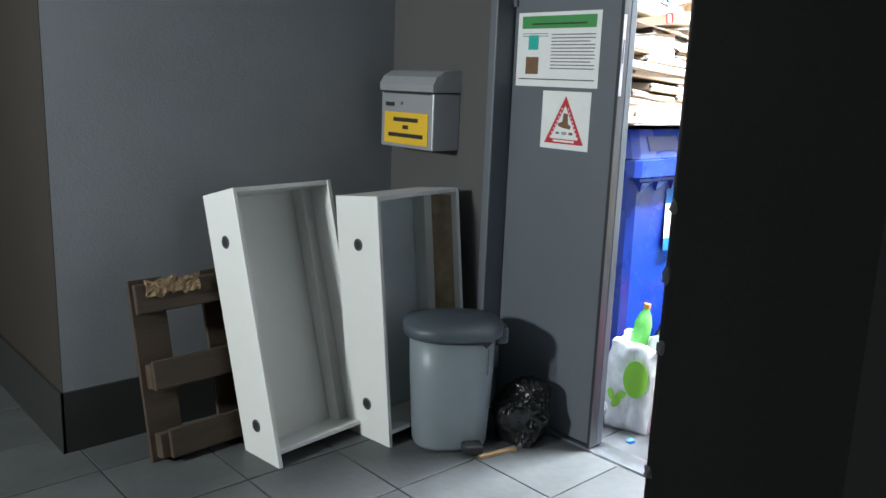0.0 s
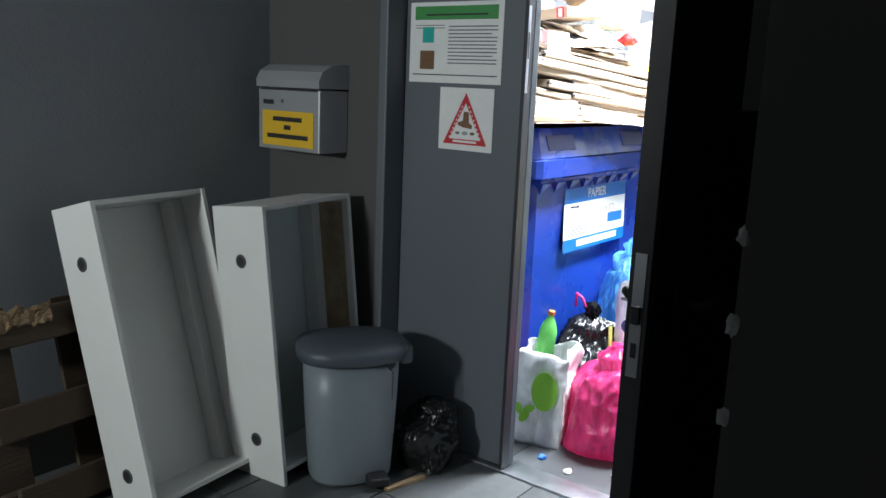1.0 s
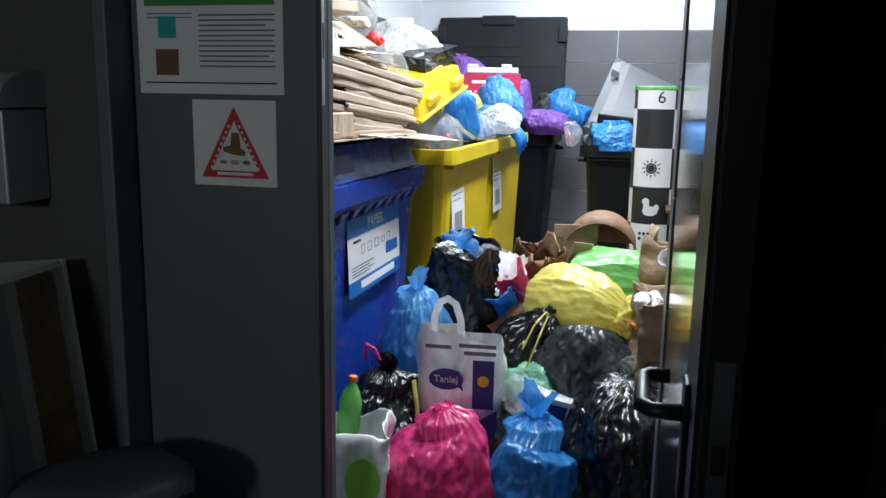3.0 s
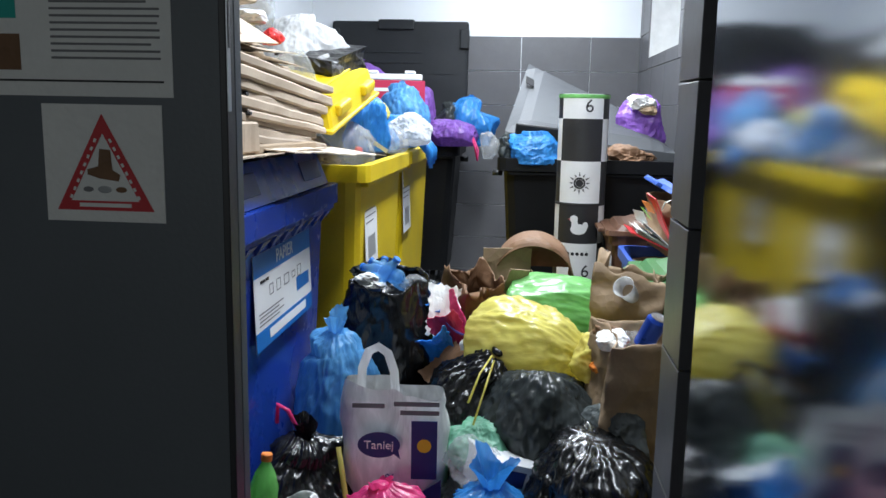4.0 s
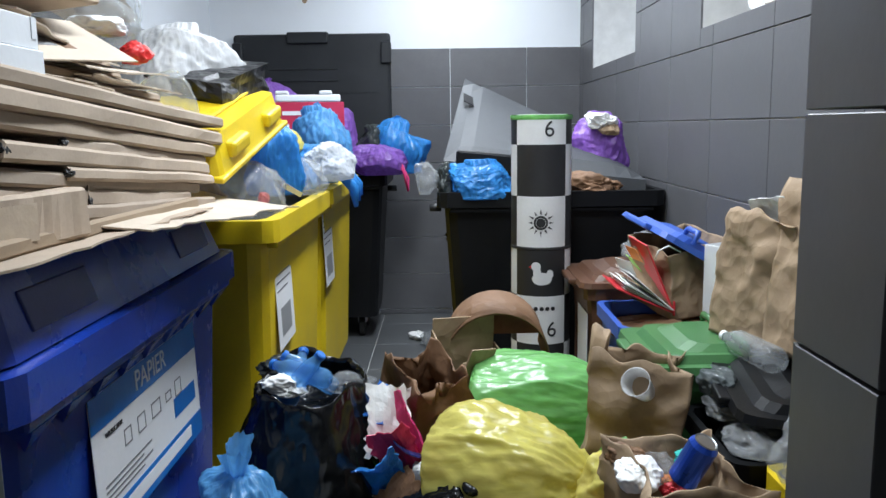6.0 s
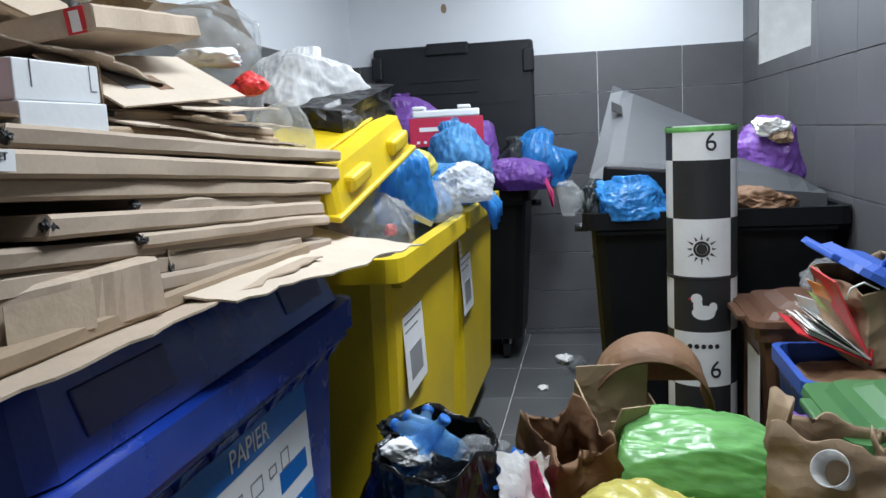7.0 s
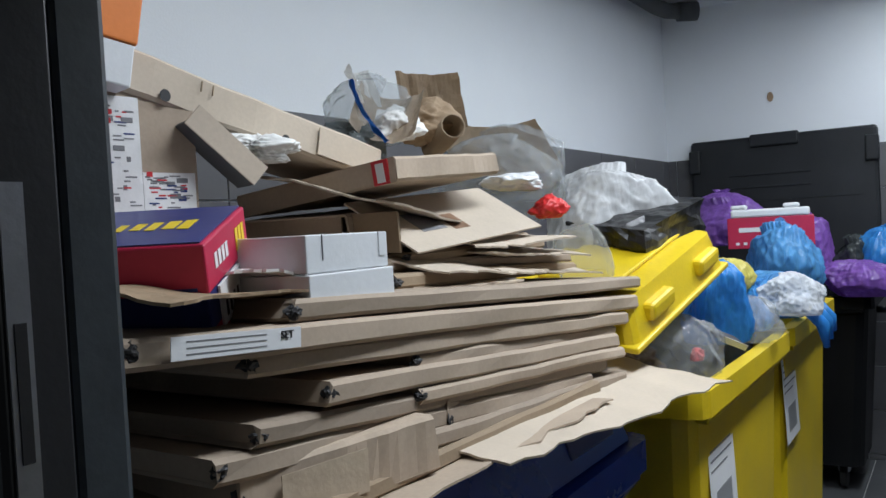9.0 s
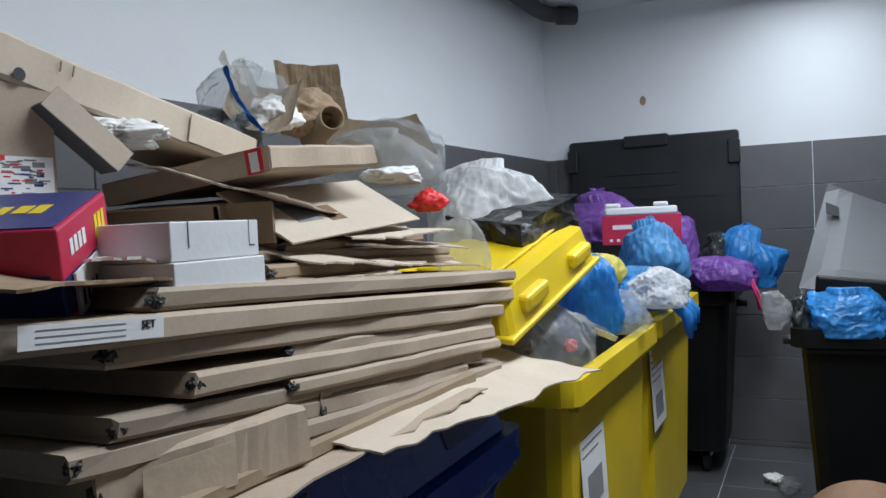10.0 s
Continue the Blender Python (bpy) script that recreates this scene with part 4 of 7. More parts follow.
def wrap_on_tunnel(bm, turn):
    """Bends a flat drawing (x sideways, z up) round the tube; turn: degrees off its front, which faces -x."""
    for v in bm.verts:
        a = math.radians(173 + turn) + v.co.x / R_T
        rad = R_T + 0.0015 + v.co.y
        v.co = Vector((rad * math.cos(a), rad * math.sin(a), v.co.z))


def flat_letters(text, size, x, z):
    cu = bpy.data.curves.new("words", "FONT")
    cu.body, cu.size, cu.align_x, cu.align_y, cu.extrude = text, size, "CENTER", "CENTER", 0.0004
    tmp = new("words", cu)
    me = bpy.data.meshes.new_from_object(tmp)
    bpy.data.objects.remove(tmp)
    b = bmesh.new()
    b.from_mesh(me)
    for v in b.verts:
        v.co = Vector((v.co.x + x, -v.co.z, v.co.y + z))
    return b


def mark(bm, turn=0, mm="ink", label=""):
    wrap_on_tunnel(bm, turn)
    return part("mark", bm, M[mm], TUN, label)


mark(flat_letters("6", 0.095, 0.035, 1.51), 0, "ink", "black numeral")
mark(flat_letters("6", 0.095, 0.05, 0.64), 0, "ink", "black numeral")
for k in range(5):
    bm = bmesh.new()
    bmesh.ops.create_circle(bm, cap_ends=True, segments=12, radius=0.0095, matrix=pose(-0.045 + k * 0.025, 0, 0.735, 90))
    mark(bm, 0)
bm = bmesh.new()
bmesh.ops.create_circle(bm, cap_ends=True, segments=12, radius=0.0095, matrix=pose(-0.045, 0, 0.705, 90))
mark(bm, 0)
bm = bmesh.new()
n = 20
bm.faces.new([bm.verts.new((0.020 * math.cos(6.2832 * i / n), 0, 1.113 + 0.020 * math.sin(6.2832 * i / n))) for i in range(n)])
ri = [bm.verts.new((0.022 * math.cos(6.2832 * i / n), 0, 1.113 + 0.022 * math.sin(6.2832 * i / n))) for i in range(n)]
ro = [bm.verts.new((0.031 * math.cos(6.2832 * i / n), 0, 1.113 + 0.031 * math.sin(6.2832 * i / n))) for i in range(n)]
for i in range(n):
    bm.faces.new((ri[i], ri[(i + 1) % n], ro[(i + 1) % n], ro[i]))
for i in range(12):
    a = 6.2832 * i / 12
    p = [(0.037, -0.13), (0.037, 0.13), (0.062 if i % 2 else 0.056, 0)]
    bm.faces.new([bm.verts.new((rr_ * math.cos(a + o), 0, 1.113 + rr_ * math.sin(a + o))) for rr_, o in p])
mark(bm, 0, "ink", "black sun drawing")
# duck outline from a few rounded lumps
bm = bmesh.new()
for q, (cx, cz, rx, rz) in enumerate(((0.006, 0.868, 0.044, 0.028), (-0.020, 0.922, 0.021, 0.020), (0.040, 0.888, 0.016, 0.020), (-0.015, 0.895, 0.017, 0.030))):
    cols = []
    for k in range(13):
        u = -0.99 + 1.98 * k / 12
        e = rz * math.sqrt(1 - u * u)
        cols.append([bm.verts.new((cx + rx * u, 0.0004 * q, cz + f * e)) for f in (-1, 1)])
    for a_, b_ in zip(cols, cols[1:]):
        bm.faces.new((a_[0], b_[0], b_[1], a_[1]))
mark(bm, 0, "tunnel_white", "white duck drawing")
bm = bmesh.new()
bm.faces.new([bm.verts.new(p) for p in ((-0.038, 0.0, 0.927), (-0.054, 0.0, 0.920), (-0.038, 0.0, 0.913))])
mark(bm, 0, "ink_red", "red beak")

# ---- bags ----


def bag(name, label, material, x, y, z, w, d, h, seed=1, tilt=(0, 0, 0), tuft=0.24, folds=13, rough=0.16, category="rubbish bag", group="rubbish bags", nu=132, nv=84, flat=0.55):
    """A tied plastic sack: slack lumpy belly, folds drawn to the knot, a flared tuft. z: its base; tuft 0: no knot."""
    bm = bmesh.new()
    off = Vector((seed * 7.3, seed * 3.1, seed * 1.7))
    ph = seed * 1.3
    rnd = random.Random(seed)
    planes = []
    for k in range(7):
        planes.append((Vector((rnd.gauss(0, 1), rnd.gauss(0, 1), rnd.gauss(0.2, 0.7))).normalized(), rnd.uniform(0.62, 0.9)))
    rings = []
    for j in range(nv):
        v = j / (nv - 1)
        ring = []
        for i in range(nu):
            a = 2 * math.pi * i / nu
            if tuft and v > 0.80:
                s = (v - 0.80) / 0.20
                rad = 0.075 + tuft * 0.9 * s ** 1.3 * (0.45 + 0.55 * abs(math.cos(a + ph))) * (1 + 0.3 * math.sin(5 * a + seed))
                zz = 0.98 + tuft * 1.9 * s * (0.65 + 0.5 * abs(math.cos(a + ph)))
            else:
                t = v / 0.80 if tuft else v
                b = math.pi * (0.02 + 0.955 * t)
                rad, zz = math.sin(b) ** 0.72, -math.cos(b)
                k = max(0, (t - 0.45) / 0.55)
                rad *= 1 - (0.24 if tuft else 0.10) * k ** 1.4
                if tuft:
                    rad = max(rad, 0.07)
                    zz += 0.13 * k ** 4
                rad *= 1 + 0.16 * k * (abs(math.sin(folds * 0.5 * a + 2.2 * math.sin(2 * a + seed))) - 0.5) + 0.10 * k * (abs(math.sin((folds + 3.5) * a + seed + 1.5 * noise.noise(Vector((a, v * 4, seed))))) - 0.5)
            p = Vector((rad * math.cos(a), rad * math.sin(a), zz))
            q = Vector((p.x, p.y, p.z * 0.55))
            for side, reach in planes:
                e = p.dot(side) - reach
                if e > 0 and zz < 0.95:
                    p -= side * e * 0.75
            f = 1 + rough * (1.9 * noise.noise(p * 1.2 + off) + 0.30 * crease_height(q, off, 1.9) + 0.34 * crease_height(q, off * 2, 4.3) + 0.22 * crease_height(q, off * 3, 9.0) - 0.25)
            p = Vector((p.x * f, p.y * f, p.z * (1 + 0.5 * (f - 1))))
            if p.z < -flat:
                p.z = -flat + (p.z + flat) * 0.12
            ring.append(bm.verts.new(((p.x * w / 2), (p.y * d / 2), ((p.z + flat + 0.05) * h / (1 + flat + 0.05)))))
        rings.append(ring)
    for p, q in zip(rings, rings[1:]):
        for i in range(nu):
            bm.faces.new((p[i], p[(i + 1) % nu], q[(i + 1) % nu], q[i]))
    bm.faces.new(rings[0][::-1])
    if not tuft:
        bm.faces.new(rings[-1])
    ob = part(name, bm, material, None, smooth=True)
    ob.matrix_world = pose(x, y, z, *tilt)
    if tuft:
        zk = (0.985 + 0.13 + flat + 0.05) * h / (1 + flat + 0.05)
        bm = bmesh.new()
        lathe(bm, [(0.05 * w, zk - 0.012), (0.062 * w, zk - 0.004), (0.062 * w, zk + 0.006), (0.05 * w, zk + 0.012)], 14)
        part("knot", bm, material, ob, "tight knot at the neck", smooth=True)
    return tagged(ob, label, category, group)


def cord(bagob, pts, r, mat_name, label, name="tie"):
    bm = bmesh.new()
    tube_along(bm, pts, r, 6)
    return part(name, bm, M[mat_name], bagob, label, smooth=True)


def crumple(name, label, material, x, y, z, sx, sy, sz, seed, category="litter", amount=0.5, sub=3, tilt=(0, 0, 0), group=""):
    """A crushed lump of film or paper with sharp facets."""
    bm = bmesh.new()
    bmesh.ops.create_icosphere(bm, subdivisions=min(sub + 2, 5), radius=1)
    off = Vector((seed * 3.7, seed * 1.9, seed))
    r = random.Random(seed)
    planes = []
    for k in range(15):
        d = Vector((r.gauss(0, 1), r.gauss(0, 1), r.gauss(0, 1))).normalized()
        planes.append((d, 1 - 0.9 * amount * r.random()))
    for v in bm.verts:
        n = v.co.normalized()
        f = min([1.12] + [h / n.dot(d) for d, h in planes if n.dot(d) > 0.15])
        f += amount * (0.24 * crease_height(n, off, 1.7) + 0.20 * crease_height(n, off, 3.6) + 0.5 * noise.noise(n * 1.6 + off))
        v.co = Vector((n.x * f * sx / 2, n.y * f * sy / 2, max(n.z * f, -0.7) * sz / 2))
    ob = part(name, bm, material, smooth=True)
    ob.matrix_world = pose(x, y, z, *tilt)
    return tagged(ob, label, category, group)


def paper_bag(name, label, x, y, z, w, d, h, seed, material, tilt=(0, 0, 0), flare=0.06, closed=0.0, category="paper bag", rim=0.03):
    """An open paper carrier with creased sides and a ragged rim. closed: how far its mouth is folded together."""
    bm = bmesh.new()
    r = random.Random(seed)
    off = Vector((seed * 5.1, seed, seed * 2.3))
    per, nz = 26, 34
    base = [(-1 + 2 * i / per, -1) for i in range(per)] + [(1, -1 + 2 * i / per) for i in range(per)] + [(1 - 2 * i / per, 1) for i in range(per)] + [(-1, 1 - 2 * i / per) for i in range(per)]
    def shell(inset):
        rings = []
        for j in range(nz + 1):
            v = j / nz
            ring = []
            for i, (a, b) in enumerate(base):
                k = 1 + flare * v
                gus = 1 - 0.35 * v * (abs(a) == 1) * (1 - abs(b))
                yy = b * (1 - closed * v ** 1.5)
                p = Vector((a * k * gus * (w / 2 - inset), yy * k * (d / 2 - inset), v * h))
                nn = Vector((noise.noise(p * 9 + off), noise.noise(p * 9 + off + Vector((9, 0, 0))), 0)) * 0.022 + Vector((abs(noise.noise(p * 7 + off)), abs(noise.noise(p * 7 + off + Vector((5, 0, 0)))), 0)) * 0.026
                p += nn * (0.3 + v) + Vector((a, b, 0)) * 0.006 * (crease_height(p, off, 6.0) + 0.6 * crease_height(p, off, 15.0) - 0.4)
                if j == nz:
                    p.z += rim * noise.noise(p * 14 + off)
                ring.append(bm.verts.new(p))
            rings.append(ring)
        return rings
    n = len(base)
    a, b = shell(0.0), shell(0.004)
    for rg, flip in ((a, False), (b, True)):
        for p, q in zip(rg, rg[1:]):
            for i in range(n):
                f = (p[i], p[(i + 1) % n], q[(i + 1) % n], q[i])
                bm.faces.new(f[::-1] if flip else f)
    for i in range(n):
        bm.faces.new((a[-1][i], a[-1][(i + 1) % n], b[-1][(i + 1) % n], b[-1][i]))
    bm.faces.new(a[0][::-1])
    bm.faces.new(b[1])
    ob = part(name, bm, material, smooth=True)
    ob.matrix_world = pose(x, y, z, *tilt)
    return tagged(ob, label, category)


def bottle(label, material, m, h=0.28, r=0.035, cap="ink_blue", group="plastic bottles"):
    b = thing("plastic_bottle", m, label, "bottle", group)
    bm = bmesh.new()
    lathe(bm, [(r * 0.8, 0), (r, 0.015), (r, h * 0.25), (r * 0.88, h * 0.3), (r, h * 0.36), (r * 0.97, h * 0.6), (r, h * 0.68), (r * 0.7, h * 0.82), (0.013, h * 0.92), (0.013, h * 0.96)], 20)
    part("bottle_body", bm, material, b, smooth=True)
    bm = bmesh.new()
    lathe(bm, [(0.0155, h * 0.94), (0.016, h), (0.013, h + 0.003)], 16)
    part("cap", bm, M[cap], b)
    return b


def carton(name, label, x, y, z, L, W, T, seed, tilt=(0, 0, 0), material="card", open_ends=True, group="flattened cartons", sag=0.004, category="cardboard"):
    """A flattened carton: two sheets with a folded front and back, ends open, slightly warped and torn."""
    bm = bmesh.new()
    r = random.Random(seed)
    off = Vector((seed * 2.7, seed * 0.9, seed * 1.3))
    th = 0.005
    n = 18
    c = T / 2
    w = W / 2
    outer = [(-w + 0.006, -c), (-w, -c + 0.006), (-w, c - 0.006), (-w + 0.006, c), (w - 0.006, c), (w, c - 0.006), (w, -c + 0.006), (w - 0.006, -c)]
    inner = [(-w + th, -c + th), (-w + th, -c + th), (-w + th, c - th), (-w + th, c - th), (w - th, c - th), (w - th, c - th), (w - th, -c + th), (w - th, -c + th)]
    cols = []
    for i in range(n + 1):
        u = -0.5 + i / n
        row = []
        for ring in (outer, inner):
            vs = []
            for yy, zz in ring:
                p = Vector((u * L, yy, zz))
                p.z += sag * noise.noise(Vector((u * 2.2, yy * 1.5, 0)) + off) + 0.0016 * noise.noise(Vector((u * 9, yy * 6, zz * 4)) + off)
                p.y += 0.006 * noise.noise(Vector((u * 7, 0, zz * 20)) + off)
                if i in (0, n):
                    p.x += 0.02 * noise.noise(Vector((yy * 14, zz * 40, u)) + off)
                vs.append(bm.verts.new(p))
            row.append(vs)
        cols.append(row)
    k = len(outer)
    for a, b in zip(cols, cols[1:]):
        for q in range(k):
            bm.faces.new((a[0][q], a[0][(q + 1) % k], b[0][(q + 1) % k], b[0][q]))
        for q in (1, 3, 5, 7):
            bm.faces.new((a[1][(q + 1) % k], a[1][q], b[1][q], b[1][(q + 1) % k]))
    for e in (0, n):
        o, i_ = cols[e]
        if open_ends:
            for q in range(k):
                if (o[q].co - i_[q].co).length > 1e-6:
                    try:
                        bm.faces.new((o[q], o[(q + 1) % k], i_[(q + 1) % k], i_[q]))
                    except ValueError:
                        pass
        else:
            bm.faces.new(o)
    bmesh.ops.remove_doubles(bm, verts=bm.verts, dist=0.0005)
    bmesh.ops.recalc_face_normals(bm, faces=bm.faces)
    ob = part(name, bm, M[material])
    ob.matrix_world = pose(x, y, z, *tilt)
    if open_ends and T > 0.02:
        for sgn in (-1, 1):
            gap = r.uniform(0.015, 0.035)
            fl = part("end_flap", boxed(-0.002, 0.002, -w + gap, w - 0.02, -c + 0.006, c - 0.006), M[material], ob)
            fl.matrix_basis = pose(sgn * (L / 2 - 0.016), 0, 0, 0, sgn * r.uniform(-9, 9), sgn * r.uniform(0, 1.5))
    return tagged(ob, label, category, group)


def open_sack(label, material, x, y, z, w, d, h, seed, dip=0.12, tilt=(0, 0, 0)):
    """A full sack with its mouth open: slack sides, a rolled uneven rim, a dark hollow."""
    off = Vector((seed * 7.3, seed * 3.1, seed * 1.7))
    prof = [(0.55, 0.0), (0.82, 0.05), (0.97, 0.16), (1.03, 0.32), (1.02, 0.48), (0.97, 0.62), (0.90, 0.74), (0.80, 0.85), (0.74, 0.93), (0.72, 0.985), (0.69, 1.0), (0.65, 0.985), (0.66, 0.93), (0.66, 1 - dip / h)]
    fine = []
    for (r0, z0), (r1, z1) in zip(prof, prof[1:]):
        for k in range(4):
            fine.append((r0 + (r1 - r0) * k / 4, z0 + (z1 - z0) * k / 4))
    fine.append(prof[-1])
    bm = bmesh.new()
    n = 84
    rings = []
    for rad, v in fine:
        ring = []
        for i in range(n):
            a = 2 * math.pi * i / n
            p = Vector((math.cos(a) * rad, math.sin(a) * rad, v))
            q = Vector((p.x * 1.3, p.y * 1.3, v * 1.2))
            f = 1 + 0.16 * noise.noise(q * 1.1 + off) + 0.16 * (0.2 - abs(noise.noise(Vector((q.x * 2.4, q.y * 2.4, v * 1.0)) + off))) + 0.05 * crease_height(q, off, 2.6) + 0.04 * crease_height(q, off, 6.0)
            ring.append(bm.verts.new((p.x * f * w / 2, p.y * f * d / 2, (v + 0.10 * v ** 3 * noise.noise(Vector((math.cos(a) * 1.6, math.sin(a) * 1.6, seed)))) * h)))
        rings.append(ring)
    for p, q in zip(rings, rings[1:]):
        for i in range(n):
            bm.faces.new((p[i], p[(i + 1) % n], q[(i + 1) % n], q[i]))
    bm.faces.new(rings[0][::-1])
    bm.faces.new(rings[-1])
    ob = part("rubbish_bag", bm, material, smooth=True)
    ob.matrix_world = pose(x, y, z, *tilt)
    return tagged(ob, label, "rubbish bag", "rubbish bags")


def ragged_sheet(name, label, m, L, W, seed, material="card", curl=0.05, category="cardboard", nx=26, ny=14, rag=0.03):
    """A loose sheet with a torn outline, bent in places."""
    bm = bmesh.new()
    off = Vector((seed * 2.1, seed * 4.4, seed))
    grid = {}
    for s in (0, 1):
        for i in range(nx + 1):
            for j in range(ny + 1):
                u, v = i / nx - 0.5, j / ny - 0.5
                x, y = u * L, v * W
                if i in (0, nx):
                    x += rag * noise.noise(Vector((u, v * 9, 0)) + off)
                if j in (0, ny):
                    y += rag * noise.noise(Vector((u * 12, v, 0)) + off)
                z = curl * (noise.noise(Vector((u * 1.3, v * 1.6, 0)) + off) * 0.9 + 0.10 * noise.noise(Vector((u * 7, v * 7, 0)) + off))
                grid[s, i, j] = bm.verts.new((x, y, z - 0.004 * s))
    for i in range(nx):
        for j in range(ny):
            bm.faces.new((grid[0, i, j], grid[0, i + 1, j], grid[0, i + 1, j + 1], grid[0, i, j + 1]))
            bm.faces.new((grid[1, i, j], grid[1, i, j + 1], grid[1, i + 1, j + 1], grid[1, i + 1, j]))
    edge = [(i, 0) for i in range(nx)] + [(nx, j) for j in range(ny)] + [(nx - i, ny) for i in range(nx)] + [(0, ny - j) for j in range(ny)]
    for a, b in zip(edge, edge[1:] + edge[:1]):
        bm.faces.new((grid[0, *a], grid[1, *a], grid[1, *b], grid[0, *b]))
    ob = part(name, bm, M[material])
    ob.matrix_world = m
    return tagged(ob, label, category)


# heap on the floor of the bin room
BAGS = [
    ("pink sack tied shut on the floor inside the door", "film_pink", 6.68, 4.85, 0.0, 0.46, 0.44, 0.40, 3, (0, 0, 20), 0.10),
    ("bright blue sack with a tied top on the floor", "film_blue", 6.80, 4.54, 0.0, 0.44, 0.46, 0.36, 5, (0, 0, 70), 0.26),
    ("large black sack slumped beside the tiled pier", "film_black", 6.93, 4.24, 0.0, 0.62, 0.54, 0.50, 6, (0, 0, 10), 0.0),
    ("crinkled silver-grey film sack on a black sack", "film_grey", 7.08, 4.16, 0.38, 0.26, 0.26, 0.18, 36, (0, 0, 10), 0.0),
    ("glossy black sack with a pink tie", "film_black", 7.0, 5.15, 0.0, 0.44, 0.44, 0.40, 7, (0, 0, 0), 0.16),
    ("blue sack with tall tied ears against the paper container", "film_blue_pale", 7.36, 5.165, 0.24, 0.36, 0.34, 0.42, 8, (0, -8, 40), 0.24),
    ("black sack with pale green drawstrings", "film_black", 7.36, 4.72, 0.20, 0.44, 0.44, 0.46, 9, (14, -18, 30), 0.07),
    ("dark sack with a grey translucent top", "film_dark", 7.18, 4.40, 0.20, 0.38, 0.38, 0.42, 10, (0, 0, 0), 0.0),
    ("yellow translucent sack full of waste", "film_yellow", 7.48, 4.62, 0.585, 0.44, 0.42, 0.39, 12, (84, 0, -20), 0.15),
    ("light green translucent sack", "film_green", 7.93, 4.53, 0.675, 0.38, 0.32, 0.50, 13, (96, 0, -6), 0.10),
    ("small mint-green sack by the white box", "film_mint", 7.08, 4.60, 0.30, 0.24, 0.22, 0.18, 14, (0, 0, 0), 0.0),
    ("black sack low in the heap", "film_black", 7.55, 4.40, 0.0, 0.60, 0.62, 0.50, 15, (0, 0, 0), 0.0),
    ("black sack low in the heap", "film_black", 8.02, 4.32, 0.0, 0.56, 0.56, 0.58, 16, (0, 0, 0), 0.0),
    ("black sack low in the heap", "film_black", 7.78, 4.98, 0.0, 0.46, 0.46, 0.40, 17, (0, 0, 0), 0.0),
    ("dark sack low in the heap", "film_dark", 7.22, 4.34, 0.0, 0.44, 0.44, 0.30, 18, (0, 0, 0), 0.0),
    ("black sack low in the heap", "film_black", 7.34, 4.76, 0.0, 0.46, 0.46, 0.30, 19, (0, 0, 0), 0.0),
    ("black sack low in the heap", "film_black", 7.42, 5.10, 0.0, 0.34, 0.30, 0.34, 21, (0, 0, 0), 0.0),
    ("black sack low in the heap", "film_black", 8.22, 4.66, 0.0, 0.44, 0.44, 0.46, 20, (0, 0, 0), 0.0),
    ("black sack low in the heap", "film_dark", 7.0, 4.62, 0.0, 0.30, 0.28, 0.36, 22, (0, 0, 0), 0.0),
]
MADE = [bag("rubbish_bag", lab_, M[mm], x, y, z, w, d, h, sd, tl, tf, rough=0.12 if mm in ("film_yellow", "film_green") else 0.16) for lab_, mm, x, y, z, w, d, h, sd, tl, tf in BAGS]

open_sack("black sack gaping open over empty water bottles", M["film_black"], 7.70, 4.99, 0.32, 0.44, 0.42, 0.52, 11, 0.10, (0, -8, 0))

# ---- things in the alcove ----


